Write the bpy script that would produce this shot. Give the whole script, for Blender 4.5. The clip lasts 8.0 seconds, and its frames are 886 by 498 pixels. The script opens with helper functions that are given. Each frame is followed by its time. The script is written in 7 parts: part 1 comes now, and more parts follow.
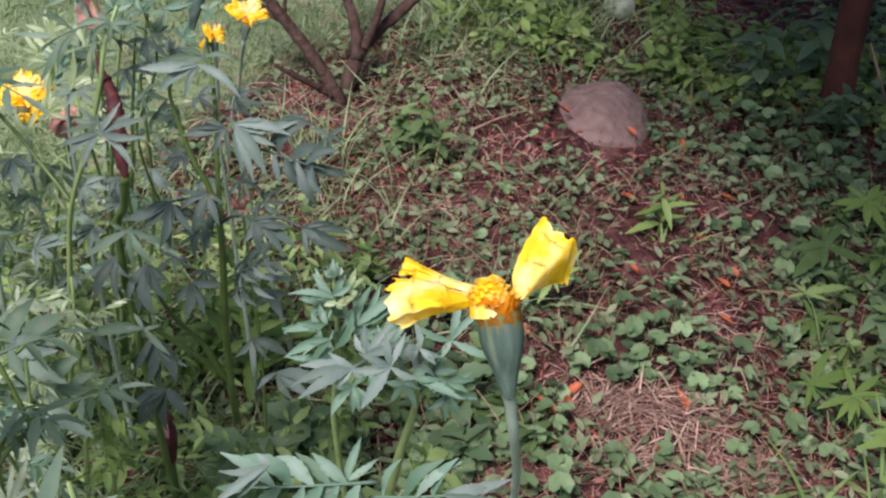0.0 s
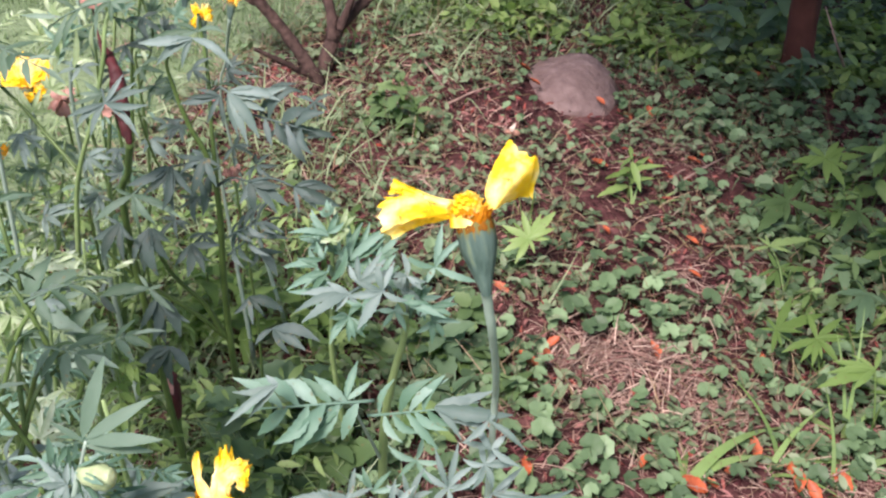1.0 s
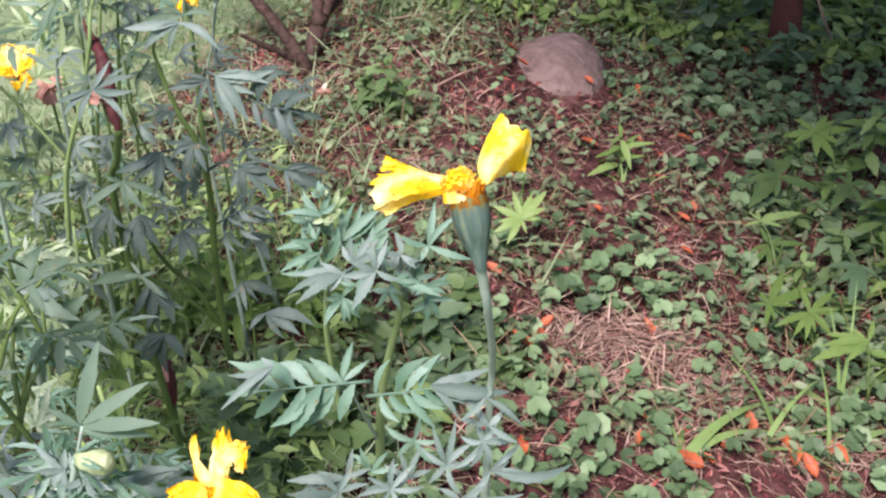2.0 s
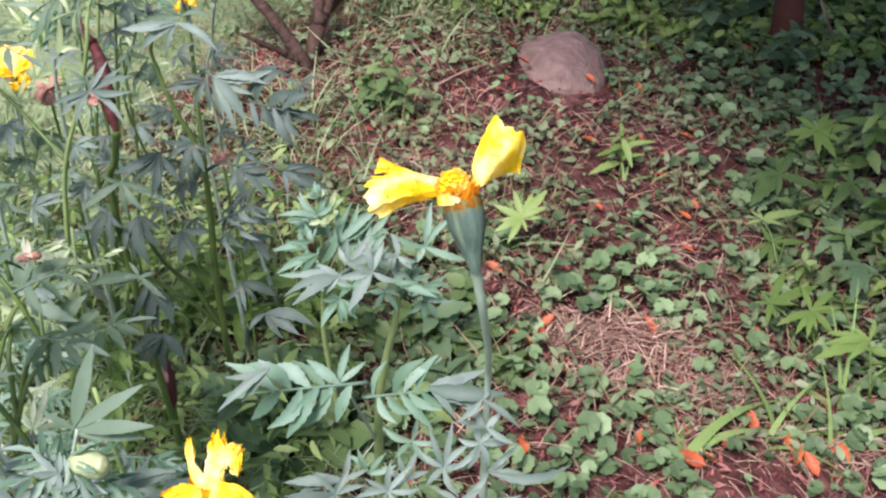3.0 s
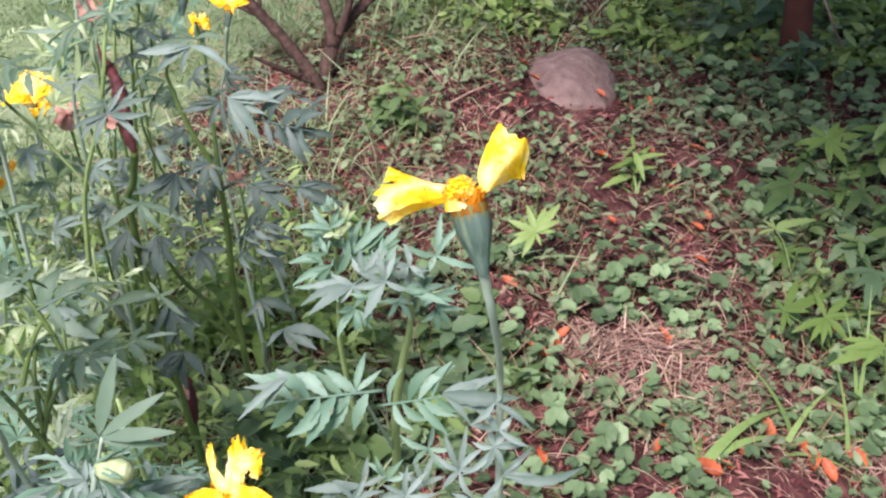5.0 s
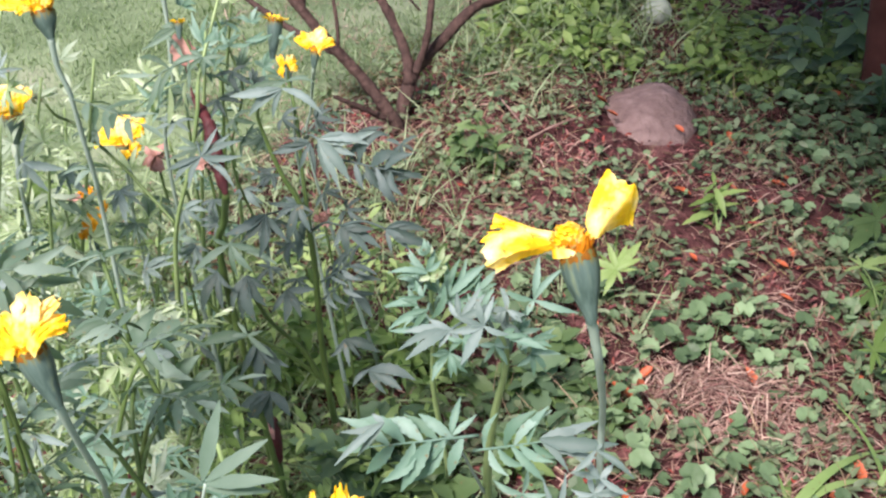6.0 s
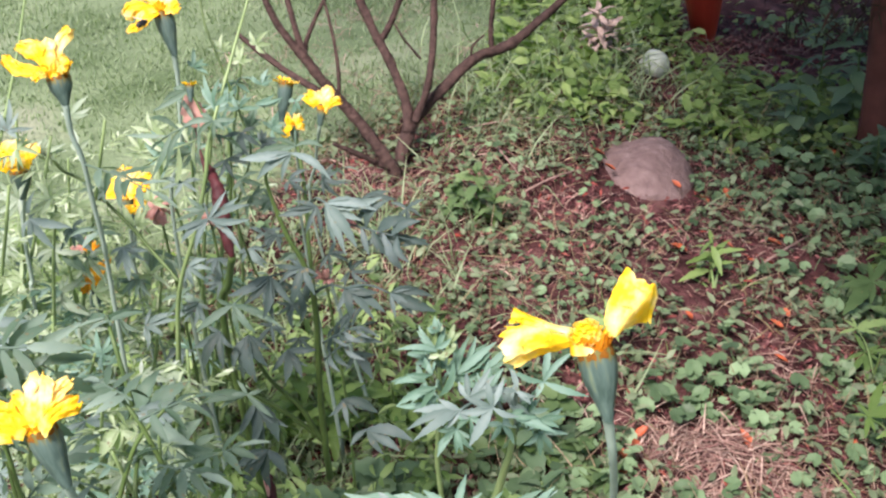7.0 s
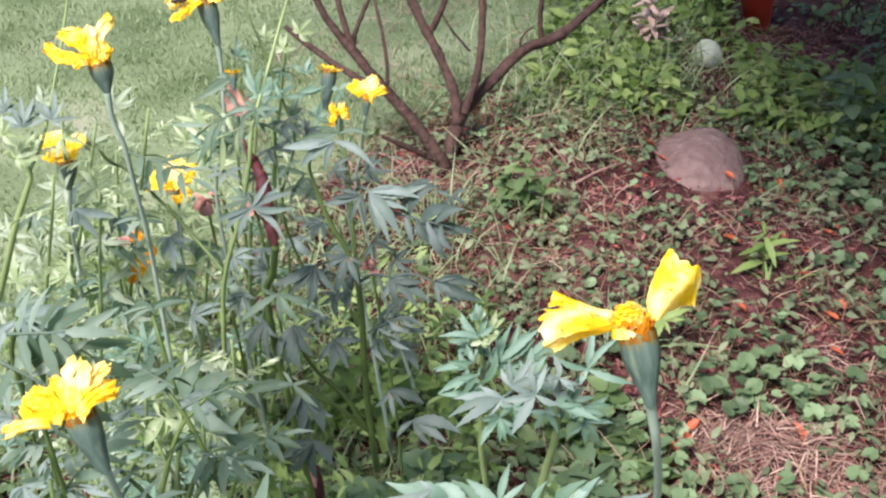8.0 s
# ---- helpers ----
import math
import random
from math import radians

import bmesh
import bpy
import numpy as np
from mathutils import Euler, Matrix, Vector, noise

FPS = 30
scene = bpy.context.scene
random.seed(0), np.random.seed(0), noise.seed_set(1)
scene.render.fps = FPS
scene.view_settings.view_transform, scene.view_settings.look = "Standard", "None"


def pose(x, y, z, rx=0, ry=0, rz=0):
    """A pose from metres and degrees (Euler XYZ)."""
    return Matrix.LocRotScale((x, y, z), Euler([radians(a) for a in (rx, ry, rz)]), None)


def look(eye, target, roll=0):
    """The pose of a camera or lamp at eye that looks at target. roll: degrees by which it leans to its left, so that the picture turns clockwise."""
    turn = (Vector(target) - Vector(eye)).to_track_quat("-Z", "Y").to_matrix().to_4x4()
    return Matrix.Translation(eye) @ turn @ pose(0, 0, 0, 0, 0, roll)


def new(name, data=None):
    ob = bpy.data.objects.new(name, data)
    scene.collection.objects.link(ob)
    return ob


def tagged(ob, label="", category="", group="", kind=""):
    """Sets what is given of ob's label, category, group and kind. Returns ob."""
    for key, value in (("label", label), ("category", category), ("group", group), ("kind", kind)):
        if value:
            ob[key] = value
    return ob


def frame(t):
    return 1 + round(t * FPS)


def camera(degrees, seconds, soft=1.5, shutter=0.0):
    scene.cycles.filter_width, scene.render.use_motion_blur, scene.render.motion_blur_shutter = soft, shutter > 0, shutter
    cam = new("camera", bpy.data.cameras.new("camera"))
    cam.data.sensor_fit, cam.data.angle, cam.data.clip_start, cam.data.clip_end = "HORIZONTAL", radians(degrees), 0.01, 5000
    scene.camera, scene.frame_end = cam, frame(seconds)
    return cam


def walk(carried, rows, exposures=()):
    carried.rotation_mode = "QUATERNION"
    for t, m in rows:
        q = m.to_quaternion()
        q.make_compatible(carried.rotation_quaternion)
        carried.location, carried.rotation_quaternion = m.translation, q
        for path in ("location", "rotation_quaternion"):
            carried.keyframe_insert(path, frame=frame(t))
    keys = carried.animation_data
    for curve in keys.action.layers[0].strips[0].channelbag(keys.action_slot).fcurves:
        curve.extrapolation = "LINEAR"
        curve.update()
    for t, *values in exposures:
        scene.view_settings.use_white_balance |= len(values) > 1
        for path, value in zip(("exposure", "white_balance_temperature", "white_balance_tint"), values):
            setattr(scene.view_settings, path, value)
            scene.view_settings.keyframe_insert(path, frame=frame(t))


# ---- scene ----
cam = camera(40.0, 8.0, 2.35)
PATH = [
    (0, look((0.0050, -0.0038, 0.6282), (-0.0369, 0.8466, 0.1038), 4.32)),
    (0.5, look((0.0031, -0.0347, 0.6373), (-0.0456, 0.8193, 0.1194), 3.24)),
    (1, look((0.0078, -0.0618, 0.6399), (-0.0167, 0.7845, 0.1079), 2.74)),
    (1.5, look((0.0126, -0.0718, 0.6382), (0.0079, 0.7691, 0.0970), 1.70)),
    (1.7, look((0.0067, -0.0671, 0.6376), (-0.0086, 0.7734, 0.0960), 1.83)),
    (2.8, look((0.0093, -0.0591, 0.6360), (-0.0081, 0.7791, 0.0911), 1.63)),
    (3, look((0.0097, -0.0603, 0.6374), (-0.0096, 0.7786, 0.0935), 1.52)),
    (3.5, look((0.0054, -0.0581, 0.6377), (-0.0247, 0.7818, 0.0958), 1.28)),
    (4, look((0.0025, -0.0573, 0.6378), (-0.0323, 0.7829, 0.0967), 1.14)),
    (4.2, look((0.0019, -0.0557, 0.6374), (-0.0353, 0.7852, 0.0975), 0.90)),
    (5.3, look((0.0157, -0.0773, 0.6404), (-0.0273, 0.7712, 0.1130), -1.10)),
    (5.5, look((0.0145, -0.0771, 0.6350), (-0.0511, 0.7706, 0.1087), -2.59)),
    (5.7, look((0.0085, -0.0750, 0.6338), (-0.0802, 0.7744, 0.1136), -3.74)),
    (5.9, look((0.0026, -0.0707, 0.6380), (-0.0909, 0.7838, 0.1271), -3.10)),
    (6, look((0.0004, -0.0686, 0.6418), (-0.0896, 0.7898, 0.1369), -2.21)),
    (6.2, look((-0.0029, -0.0678, 0.6531), (-0.0810, 0.8019, 0.1657), -0.85)),
    (6.5, look((-0.0068, -0.0647, 0.6583), (-0.0817, 0.8096, 0.1788), -0.12)),
    (7, look((-0.0099, -0.0606, 0.6583), (-0.0905, 0.8125, 0.1774), -0.42)),
    (7.5, look((-0.0075, -0.0587, 0.6557), (-0.1015, 0.8109, 0.1709), -1.02)),
    (8, look((-0.0056, -0.0561, 0.6509), (-0.1296, 0.8109, 0.1682), -1.99)),
]
walk(cam, PATH, [(0.0, 0.51, 6600, 27), (0.5, 0.78, 6600, 27), (1.0, 1.0, 6600, 27), (1.5, 1.02, 6600, 27), (4.0, 1.03, 6600, 27), (6.0, 1.09, 6600, 27), (8.0, 1.08, 6600, 27)])

# ---- light: open shade under a bright hazy sky, the sun behind the camera, unseen added leaves over the right of the bed ----
SUN_ELEVATION, SUN_ROTATION = radians(52), radians(203)
world = bpy.data.worlds.new("sky")
scene.world = world
world.use_nodes = True
sky = world.node_tree.nodes.new("ShaderNodeTexSky")
sky.sky_type, sky.sun_disc = "NISHITA", False
sky.sun_elevation, sky.sun_rotation = SUN_ELEVATION, SUN_ROTATION
back = world.node_tree.nodes["Background"]
back.inputs["Strength"].default_value = 0.09
world.node_tree.links.new(sky.outputs[0], back.inputs[0])
lamp = bpy.data.lights.new("sun", "SUN")
lamp.energy, lamp.angle, lamp.color = 4.0, radians(18), (1.0, 0.95, 0.87)
sun = new("sun", lamp)
sun_way = Vector((math.sin(SUN_ROTATION) * math.cos(SUN_ELEVATION), math.cos(SUN_ROTATION) * math.cos(SUN_ELEVATION), math.sin(SUN_ELEVATION)))
sun.matrix_world = look(sun_way * 20, (0, 0, 0))


# ---- materials ----
def shade(name, rough=0.6, spec=0.4, metal=0.0):
    m = bpy.data.materials.new(name)
    m.use_nodes = True
    b = m.node_tree.nodes["Principled BSDF"]
    b.inputs["Roughness"].default_value = rough
    b.inputs["Specular IOR Level"].default_value = spec
    b.inputs["Metallic"].default_value = metal
    return m, m.node_tree.nodes, m.node_tree.links, b


def ramp(nodes, stops):
    r = nodes.new("ShaderNodeValToRGB")
    while len(r.color_ramp.elements) < len(stops):
        r.color_ramp.elements.new(0.5)
    for e, (at, c) in zip(r.color_ramp.elements, stops):
        e.position, e.color = at, (*c, 1)
    return r


def noise_tex(nodes, links, scale, detail=4.0, coords="Object"):
    c = nodes.new("ShaderNodeTexCoord")
    n = nodes.new("ShaderNodeTexNoise")
    n.inputs["Scale"].default_value, n.inputs["Detail"].default_value = scale, detail
    links.new(c.outputs[coords], n.inputs["Vector"])
    return n


def bump(nodes, links, b, height, strength, distance=0.002):
    u = nodes.new("ShaderNodeBump")
    u.inputs["Strength"].default_value, u.inputs["Distance"].default_value = strength, distance
    links.new(height, u.inputs["Height"])
    links.new(u.outputs[0], b.inputs["Normal"])


def mixed(nodes, links, mode, a, b, fac=None, value=0.5):
    x = nodes.new("ShaderNodeMix")
    x.data_type, x.blend_type = "RGBA", mode
    x.inputs["Factor"].default_value = value
    if fac is not None:
        links.new(fac, x.inputs["Factor"])
    for k, source in ((6, a), (7, b)):
        if isinstance(source, tuple):
            x.inputs[k].default_value = (*source, 1)
        else:
            links.new(source, x.inputs[k])
    return x.outputs[2]


def leafy(name, dark, mid, pale, rough=0.5, through_light=0.25, pieces="object", spot=(0.16, 0.13, 0.06), spec=0.3):
    """Leaf: tone by piece, blotches and fine veins, a little light passing through."""
    m, nodes, links, b = shade(name, rough, spec)
    if pieces == "object":
        rnd = nodes.new("ShaderNodeObjectInfo").outputs["Random"]
    else:
        rnd = nodes.new("ShaderNodeNewGeometry").outputs["Random Per Island"]
    n = noise_tex(nodes, links, 45, 5)
    add = nodes.new("ShaderNodeMath")
    add.operation = "MULTIPLY_ADD"
    links.new(n.outputs["Fac"], add.inputs[0])
    add.inputs[1].default_value = 0.5
    half = nodes.new("ShaderNodeMath")
    half.operation = "MULTIPLY_ADD"
    links.new(rnd, half.inputs[0])
    half.inputs[1].default_value, half.inputs[2].default_value = 0.7, -0.1
    links.new(half.outputs[0], add.inputs[2])
    tone = ramp(nodes, ((0.1, dark), (0.5, mid), (0.95, pale)))
    links.new(add.outputs[0], tone.inputs[0])
    fine = noise_tex(nodes, links, 260, 3)
    wear = ramp(nodes, ((0.66, (0, 0, 0)), (0.74, (1, 1, 1))))
    links.new(fine.outputs["Fac"], wear.inputs[0])
    col = mixed(nodes, links, "MIX", tone.outputs[0], spot, wear.outputs[0])
    links.new(col, b.inputs["Base Color"])
    bump(nodes, links, b, fine.outputs["Fac"], 0.35, 0.0006)
    t = nodes.new("ShaderNodeBsdfTranslucent")
    glow = mixed(nodes, links, "MULTIPLY", col, (1.6, 1.9, 0.7), None, 1.0)
    links.new(glow, t.inputs["Color"])
    mix = nodes.new("ShaderNodeMixShader")
    mix.inputs[0].default_value = through_light
    links.new(b.outputs[0], mix.inputs[1])
    links.new(t.outputs[0], mix.inputs[2])
    links.new(mix.outputs[0], nodes["Material Output"].inputs["Surface"])
    return m


def plain(name, dark, pale, scale, rough=0.8, spec=0.3, relief=0.5, depth=0.002, mid=None):
    """Two or three tones of noise at two scales, with relief."""
    m, nodes, links, b = shade(name, rough, spec)
    n = noise_tex(nodes, links, scale, 6)
    big = noise_tex(nodes, links, scale * 0.18, 3)
    v = mixed(nodes, links, "MIX", n.outputs["Color"], big.outputs["Color"], None, 0.4)
    stops = ((0.3, dark), (0.5, mid), (0.7, pale)) if mid else ((0.32, dark), (0.68, pale))
    r = ramp(nodes, stops)
    links.new(v, r.inputs[0])
    links.new(r.outputs[0], b.inputs["Base Color"])
    bump(nodes, links, b, n.outputs["Fac"], relief, depth)
    return m


def varied(name, colours, rough=0.8, spec=0.2):
    """One tone for each loose piece of a joined mesh."""
    m, nodes, links, b = shade(name, rough, spec)
    r = ramp(nodes, [(k / (len(colours) - 1), c) for k, c in enumerate(colours)])
    links.new(nodes.new("ShaderNodeNewGeometry").outputs["Random Per Island"], r.inputs[0])
    n = noise_tex(nodes, links, 150, 3)
    dim = ramp(nodes, ((0.3, (0.55, 0.55, 0.55)), (0.7, (1.1, 1.1, 1.1))))
    links.new(n.outputs["Fac"], dim.inputs[0])
    links.new(mixed(nodes, links, "MULTIPLY", r.outputs[0], dim.outputs[0], None, 1.0), b.inputs["Base Color"])
    return m


def petal_stuff(name, deep, full, pale):
    m, nodes, links, b = shade(name, 0.5, 0.4)
    n = noise_tex(nodes, links, 95, 4)
    r = ramp(nodes, ((0.25, deep), (0.47, full), (0.7, pale)))
    links.new(n.outputs["Fac"], r.inputs[0])
    links.new(r.outputs[0], b.inputs["Base Color"])
    ribs = noise_tex(nodes, links, 150, 2)
    stretch = nodes.new("ShaderNodeMapping")
    stretch.inputs["Scale"].default_value = (9, 0.8, 9)
    links.new(ribs.inputs["Vector"].links[0].from_socket, stretch.inputs["Vector"])
    links.new(stretch.outputs[0], ribs.inputs["Vector"])
    bump(nodes, links, b, ribs.outputs["Fac"], 0.5, 0.0006)
    t = nodes.new("ShaderNodeBsdfTranslucent")
    links.new(mixed(nodes, links, "MULTIPLY", r.outputs[0], (1.0, 0.84, 0.2), None, 1.0), t.inputs["Color"])
    mix = nodes.new("ShaderNodeMixShader")
    mix.inputs[0].default_value = 0.25
    links.new(b.outputs[0], mix.inputs[1])
    links.new(t.outputs[0], mix.inputs[2])
    links.new(mix.outputs[0], nodes["Material Output"].inputs["Surface"])
    return m


def streaked(name, dark, mid, pale):
    """Smooth skin with fine streaks along z."""
    m, nodes, links, b = shade(name, 0.45, 0.35)
    n = noise_tex(nodes, links, 60, 4)
    stretch = nodes.new("ShaderNodeMapping")
    stretch.inputs["Scale"].default_value = (8, 8, 0.9)
    links.new(n.inputs["Vector"].links[0].from_socket, stretch.inputs["Vector"])
    links.new(stretch.outputs[0], n.inputs["Vector"])
    r = ramp(nodes, ((0.3, dark), (0.55, mid), (0.78, pale)))
    links.new(n.outputs["Fac"], r.inputs[0])
    # yellow-brown streaks running down from the rim
    place = nodes.new("ShaderNodeSeparateXYZ")
    links.new(stretch.inputs["Vector"].links[0].from_socket, place.inputs[0])
    near = nodes.new("ShaderNodeMapRange")
    for k, v in ((1, -0.0045), (2, 0.002), (3, 0.0), (4, 1.0)):
        near.inputs[k].default_value = v
    links.new(place.outputs["Z"], near.inputs[0])
    fine = noise_tex(nodes, links, 300, 2)
    tall = nodes.new("ShaderNodeMapping")
    tall.inputs["Scale"].default_value = (3, 3, 0.5)
    links.new(fine.inputs["Vector"].links[0].from_socket, tall.inputs["Vector"])
    links.new(tall.outputs[0], fine.inputs["Vector"])
    both = nodes.new("ShaderNodeMath")
    both.operation = "MULTIPLY_ADD"
    links.new(near.outputs[0], both.inputs[0])
    both.inputs[1].default_value = 0.75
    links.new(fine.outputs["Fac"], both.inputs[2])
    where = ramp(nodes, ((0.72, (0, 0, 0)), (0.98, (1, 1, 1))))
    links.new(both.outputs[0], where.inputs[0])
    links.new(mixed(nodes, links, "MIX", r.outputs[0], (0.14, 0.13, 0.035), where.outputs[0]), b.inputs["Base Color"])
    bump(nodes, links, b, n.outputs["Fac"], 0.4, 0.0006)
    return m


MARIGOLD_LEAF = leafy("marigold_leaf", (0.05, 0.10, 0.058), (0.105, 0.175, 0.125), (0.22, 0.31, 0.255), 0.58, 0.25, "island", spec=0.3)
# fine leaflets, with sunlight put into their lighter colour
FINE_SUN_TONED_LEAF = leafy("fine_sun_toned_leaf", (0.17, 0.25, 0.115), (0.29, 0.385, 0.225), (0.50, 0.59, 0.45), 0.46, 0.3, "island")
YOUNG_LEAF = leafy("young_marigold_leaf", (0.066, 0.145, 0.09), (0.122, 0.23, 0.17), (0.25, 0.372, 0.315), 0.58, 0.18, "island", spec=0.3)
# marigold leaf darkened to slate: the bush's inner shade is in this colour
SHADE_TONED_LEAF = leafy("shade_toned_blue_leaf", (0.032, 0.057, 0.047), (0.064, 0.104, 0.094), (0.135, 0.185, 0.18), 0.58, 0.2, "island", spec=0.3)
# lit copy of the marigold leaf: sunshine is part of this paler tone
SUN_TONED_LEAF = leafy("sun_toned_marigold_leaf", (0.16, 0.225, 0.14), (0.265, 0.35, 0.255), (0.43, 0.50, 0.43), 0.58, 0.25, "island", spec=0.3)
BLUE_LEAF = leafy("pale_blue_leaf", (0.075, 0.125, 0.105), (0.14, 0.205, 0.185), (0.25, 0.33, 0.315), 0.58, 0.15, "island", spec=0.3)
BRIGHT_LEAF = leafy("bright_weed_leaf", (0.085, 0.155, 0.038), (0.145, 0.24, 0.07), (0.225, 0.335, 0.115), 0.5, 0.3)
WEED_LEAF = leafy("weed_leaf", (0.07, 0.13, 0.05), (0.12, 0.21, 0.08), (0.18, 0.29, 0.12), 0.5, 0.25, "island")
COVER_TONES = ((0.04, 0.078, 0.038), (0.105, 0.18, 0.088), (0.22, 0.34, 0.185), 0.5, 0.2)
COVER_LEAF = leafy("ground_cover_leaf", *COVER_TONES, "island")
IVY_LEAF = leafy("ground_ivy_leaf", *COVER_TONES, "object")
GRASS = leafy("grass_blade", (0.145, 0.205, 0.10), (0.23, 0.31, 0.18), (0.35, 0.43, 0.27), 0.55, 0.3, "island", (0.3, 0.26, 0.14))
LAWN = leafy("lawn_blade", (0.115, 0.172, 0.09), (0.19, 0.264, 0.152), (0.295, 0.365, 0.245), 0.6, 0.3, "island", (0.28, 0.25, 0.13))
STEM = plain("green_stem", (0.042, 0.085, 0.022), (0.10, 0.165, 0.045), 90, 0.5, 0.4, 0.3, 0.0006)
FLOWER_STEM = plain("flower_stem", (0.20, 0.29, 0.23), (0.34, 0.44, 0.36), 90, 0.5, 0.35, 0.3, 0.0006)
PALE_STEM = plain("pale_stem", (0.15, 0.25, 0.085), (0.26, 0.36, 0.155), 90, 0.5, 0.4, 0.3, 0.0006)
CALYX = streaked("calyx_skin", (0.038, 0.072, 0.058), (0.075, 0.125, 0.105), (0.15, 0.20, 0.11))
CALYX_TIP = plain("calyx_tip", (0.07, 0.05, 0.012), (0.30, 0.10, 0.008), 420, 0.85, 0.1, 0.3, 0.0004)
# the last, pale tone puts blown-out highlights into the yellow as random blotches
PETAL = petal_stuff("yellow_petal", (0.95, 0.51, 0.003), (0.98, 0.66, 0.015), (0.99, 0.87, 0.44))
DEEP_PETAL = petal_stuff("deep_yellow_floret", (0.80, 0.27, 0.002), (0.93, 0.46, 0.004), (0.97, 0.62, 0.015))
CLAW = petal_stuff("orange_claw", (0.30, 0.06, 0.003), (0.68, 0.25, 0.004), (0.88, 0.44, 0.008))
ORANGE_PETAL = petal_stuff("orange_petal", (0.80, 0.22, 0.004), (0.93, 0.40, 0.008), (0.96, 0.55, 0.03))
FALLEN = varied("fallen_leaf_skin", [(0.17, 0.022, 0.018), (0.33, 0.05, 0.02), (0.48, 0.11, 0.028), (0.22, 0.05, 0.045), (0.46, 0.24, 0.15)], 0.55, 0.4)
STRAW = varied("dry_straw", [(0.14, 0.075, 0.065), (0.27, 0.16, 0.13), (0.38, 0.25, 0.20), (0.54, 0.41, 0.33), (0.20, 0.09, 0.08)])
LITTER = varied("leaf_litter", [(0.06, 0.016, 0.018), (0.14, 0.04, 0.045), (0.23, 0.085, 0.085), (0.34, 0.165, 0.15), (0.28, 0.05, 0.035)])
BARK = plain("shrub_bark", (0.016, 0.010, 0.009), (0.10, 0.062, 0.052), 140, 0.85, 0.2, 1.0, 0.004)
TRUNK = plain("tree_bark", (0.04, 0.013, 0.010), (0.12, 0.045, 0.034), 35, 0.85, 0.2, 0.9, 0.004)
ROCK = plain("field_stone", (0.10, 0.066, 0.060), (0.30, 0.225, 0.208), 60, 0.92, 0.15, 1.0, 0.007, (0.185, 0.13, 0.122))
WHITE_STONE = plain("pale_stone", (0.28, 0.34, 0.27), (0.50, 0.56, 0.47), 40, 0.7, 0.3, 0.4)
RED = plain("red_plastic", (0.45, 0.035, 0.022), (0.66, 0.08, 0.045), 20, 0.45, 0.4, 0.1)
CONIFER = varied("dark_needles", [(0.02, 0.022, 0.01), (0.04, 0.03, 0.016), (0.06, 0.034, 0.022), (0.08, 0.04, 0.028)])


# ---- shaping helpers ----
def mesh_of(name, verts, faces, material, smooth=True):
    me = bpy.data.meshes.new(name)
    me.from_pydata([tuple(v) for v in verts], [], [tuple(f) for f in faces])
    me.materials.append(material)
    if smooth:
        me.polygons.foreach_set("use_smooth", [True] * len(me.polygons))
    me.update()
    return me


def part(name, me, parent, m=None, label=""):
    ob = new(name, me)
    ob.parent = parent
    if m is not None:
        ob.matrix_basis = m
    return tagged(ob, label)


def thing(name, at, label, category, group="", kind=""):
    ob = new(name)
    ob.empty_display_size = 0.01
    ob.location = at
    return tagged(ob, label, category, group, kind)


def ground_z(x, y):
    """The bed falls a little to the right and rises slowly towards the lawn."""
    return -0.01 - 0.16 * min(max(x - 0.05, 0), 0.32) + 0.06 * (min(max(y, 0.4), 1.6) - 1.0)


def frame_of(origin, along, up):
    """A pose whose y runs along, with z as near to up as it can be."""
    y = Vector(along).normalized()
    x = y.cross(Vector(up))
    x = x.normalized() if x.length > 1e-5 else y.orthogonal().normalized()
    z = x.cross(y)
    m = Matrix((x, y, z)).transposed().to_4x4()
    m.translation = origin
    return m


def smooth_line(points, steps=6):
    """Catmull-Rom through the points."""
    p = [Vector(q) for q in points]
    p = [2 * p[0] - p[1], *p, 2 * p[-1] - p[-2]]
    out = []
    for a, b, c, d in zip(p, p[1:], p[2:], p[3:]):
        for k in range(steps):
            t = k / steps
            out.append(0.5 * (2 * b + (c - a) * t + (2 * a - 5 * b + 4 * c - d) * t**2 + (3 * b - a - 3 * c + d) * t**3))
    return [*out, p[-2]]


def tube(points, radii, sides=8, steps=6, wobble=0.0, seed=0):
    """A round limb through the points, with the radii given at them."""
    line = smooth_line(points, steps)
    n = len(line)
    at = np.interp(np.linspace(0, len(radii) - 1, n), range(len(radii)), radii)
    verts, faces = [], []
    for k, p in enumerate(line):
        ahead = (line[min(k + 1, n - 1)] - line[max(k - 1, 0)]).normalized()
        side = ahead.cross(Vector((0.31, 0.94, 0.12))).normalized()
        over = ahead.cross(side)
        for s in range(sides):
            a = 2 * math.pi * s / sides
            r = at[k] * (1 + wobble * noise.noise(Vector((s * 1.7 + seed, k * 0.35, seed * 3.1))))
            verts.append(p + (side * math.cos(a) + over * math.sin(a)) * r)
    for k in range(n - 1):
        for s in range(sides):
            t = (s + 1) % sides
            faces.append((k * sides + s, k * sides + t, (k + 1) * sides + t, (k + 1) * sides + s))
    faces += [tuple(range(sides))[::-1], tuple(range((n - 1) * sides, n * sides))]
    return verts, faces


def joined(pieces):
    verts, faces = [], []
    for v, f in pieces:
        k = len(verts)
        verts += v
        faces += [tuple(i + k for i in q) for q in f]
    return verts, faces


def moved(piece, m):
    return [m @ Vector(v) for v in piece[0]], piece[1]


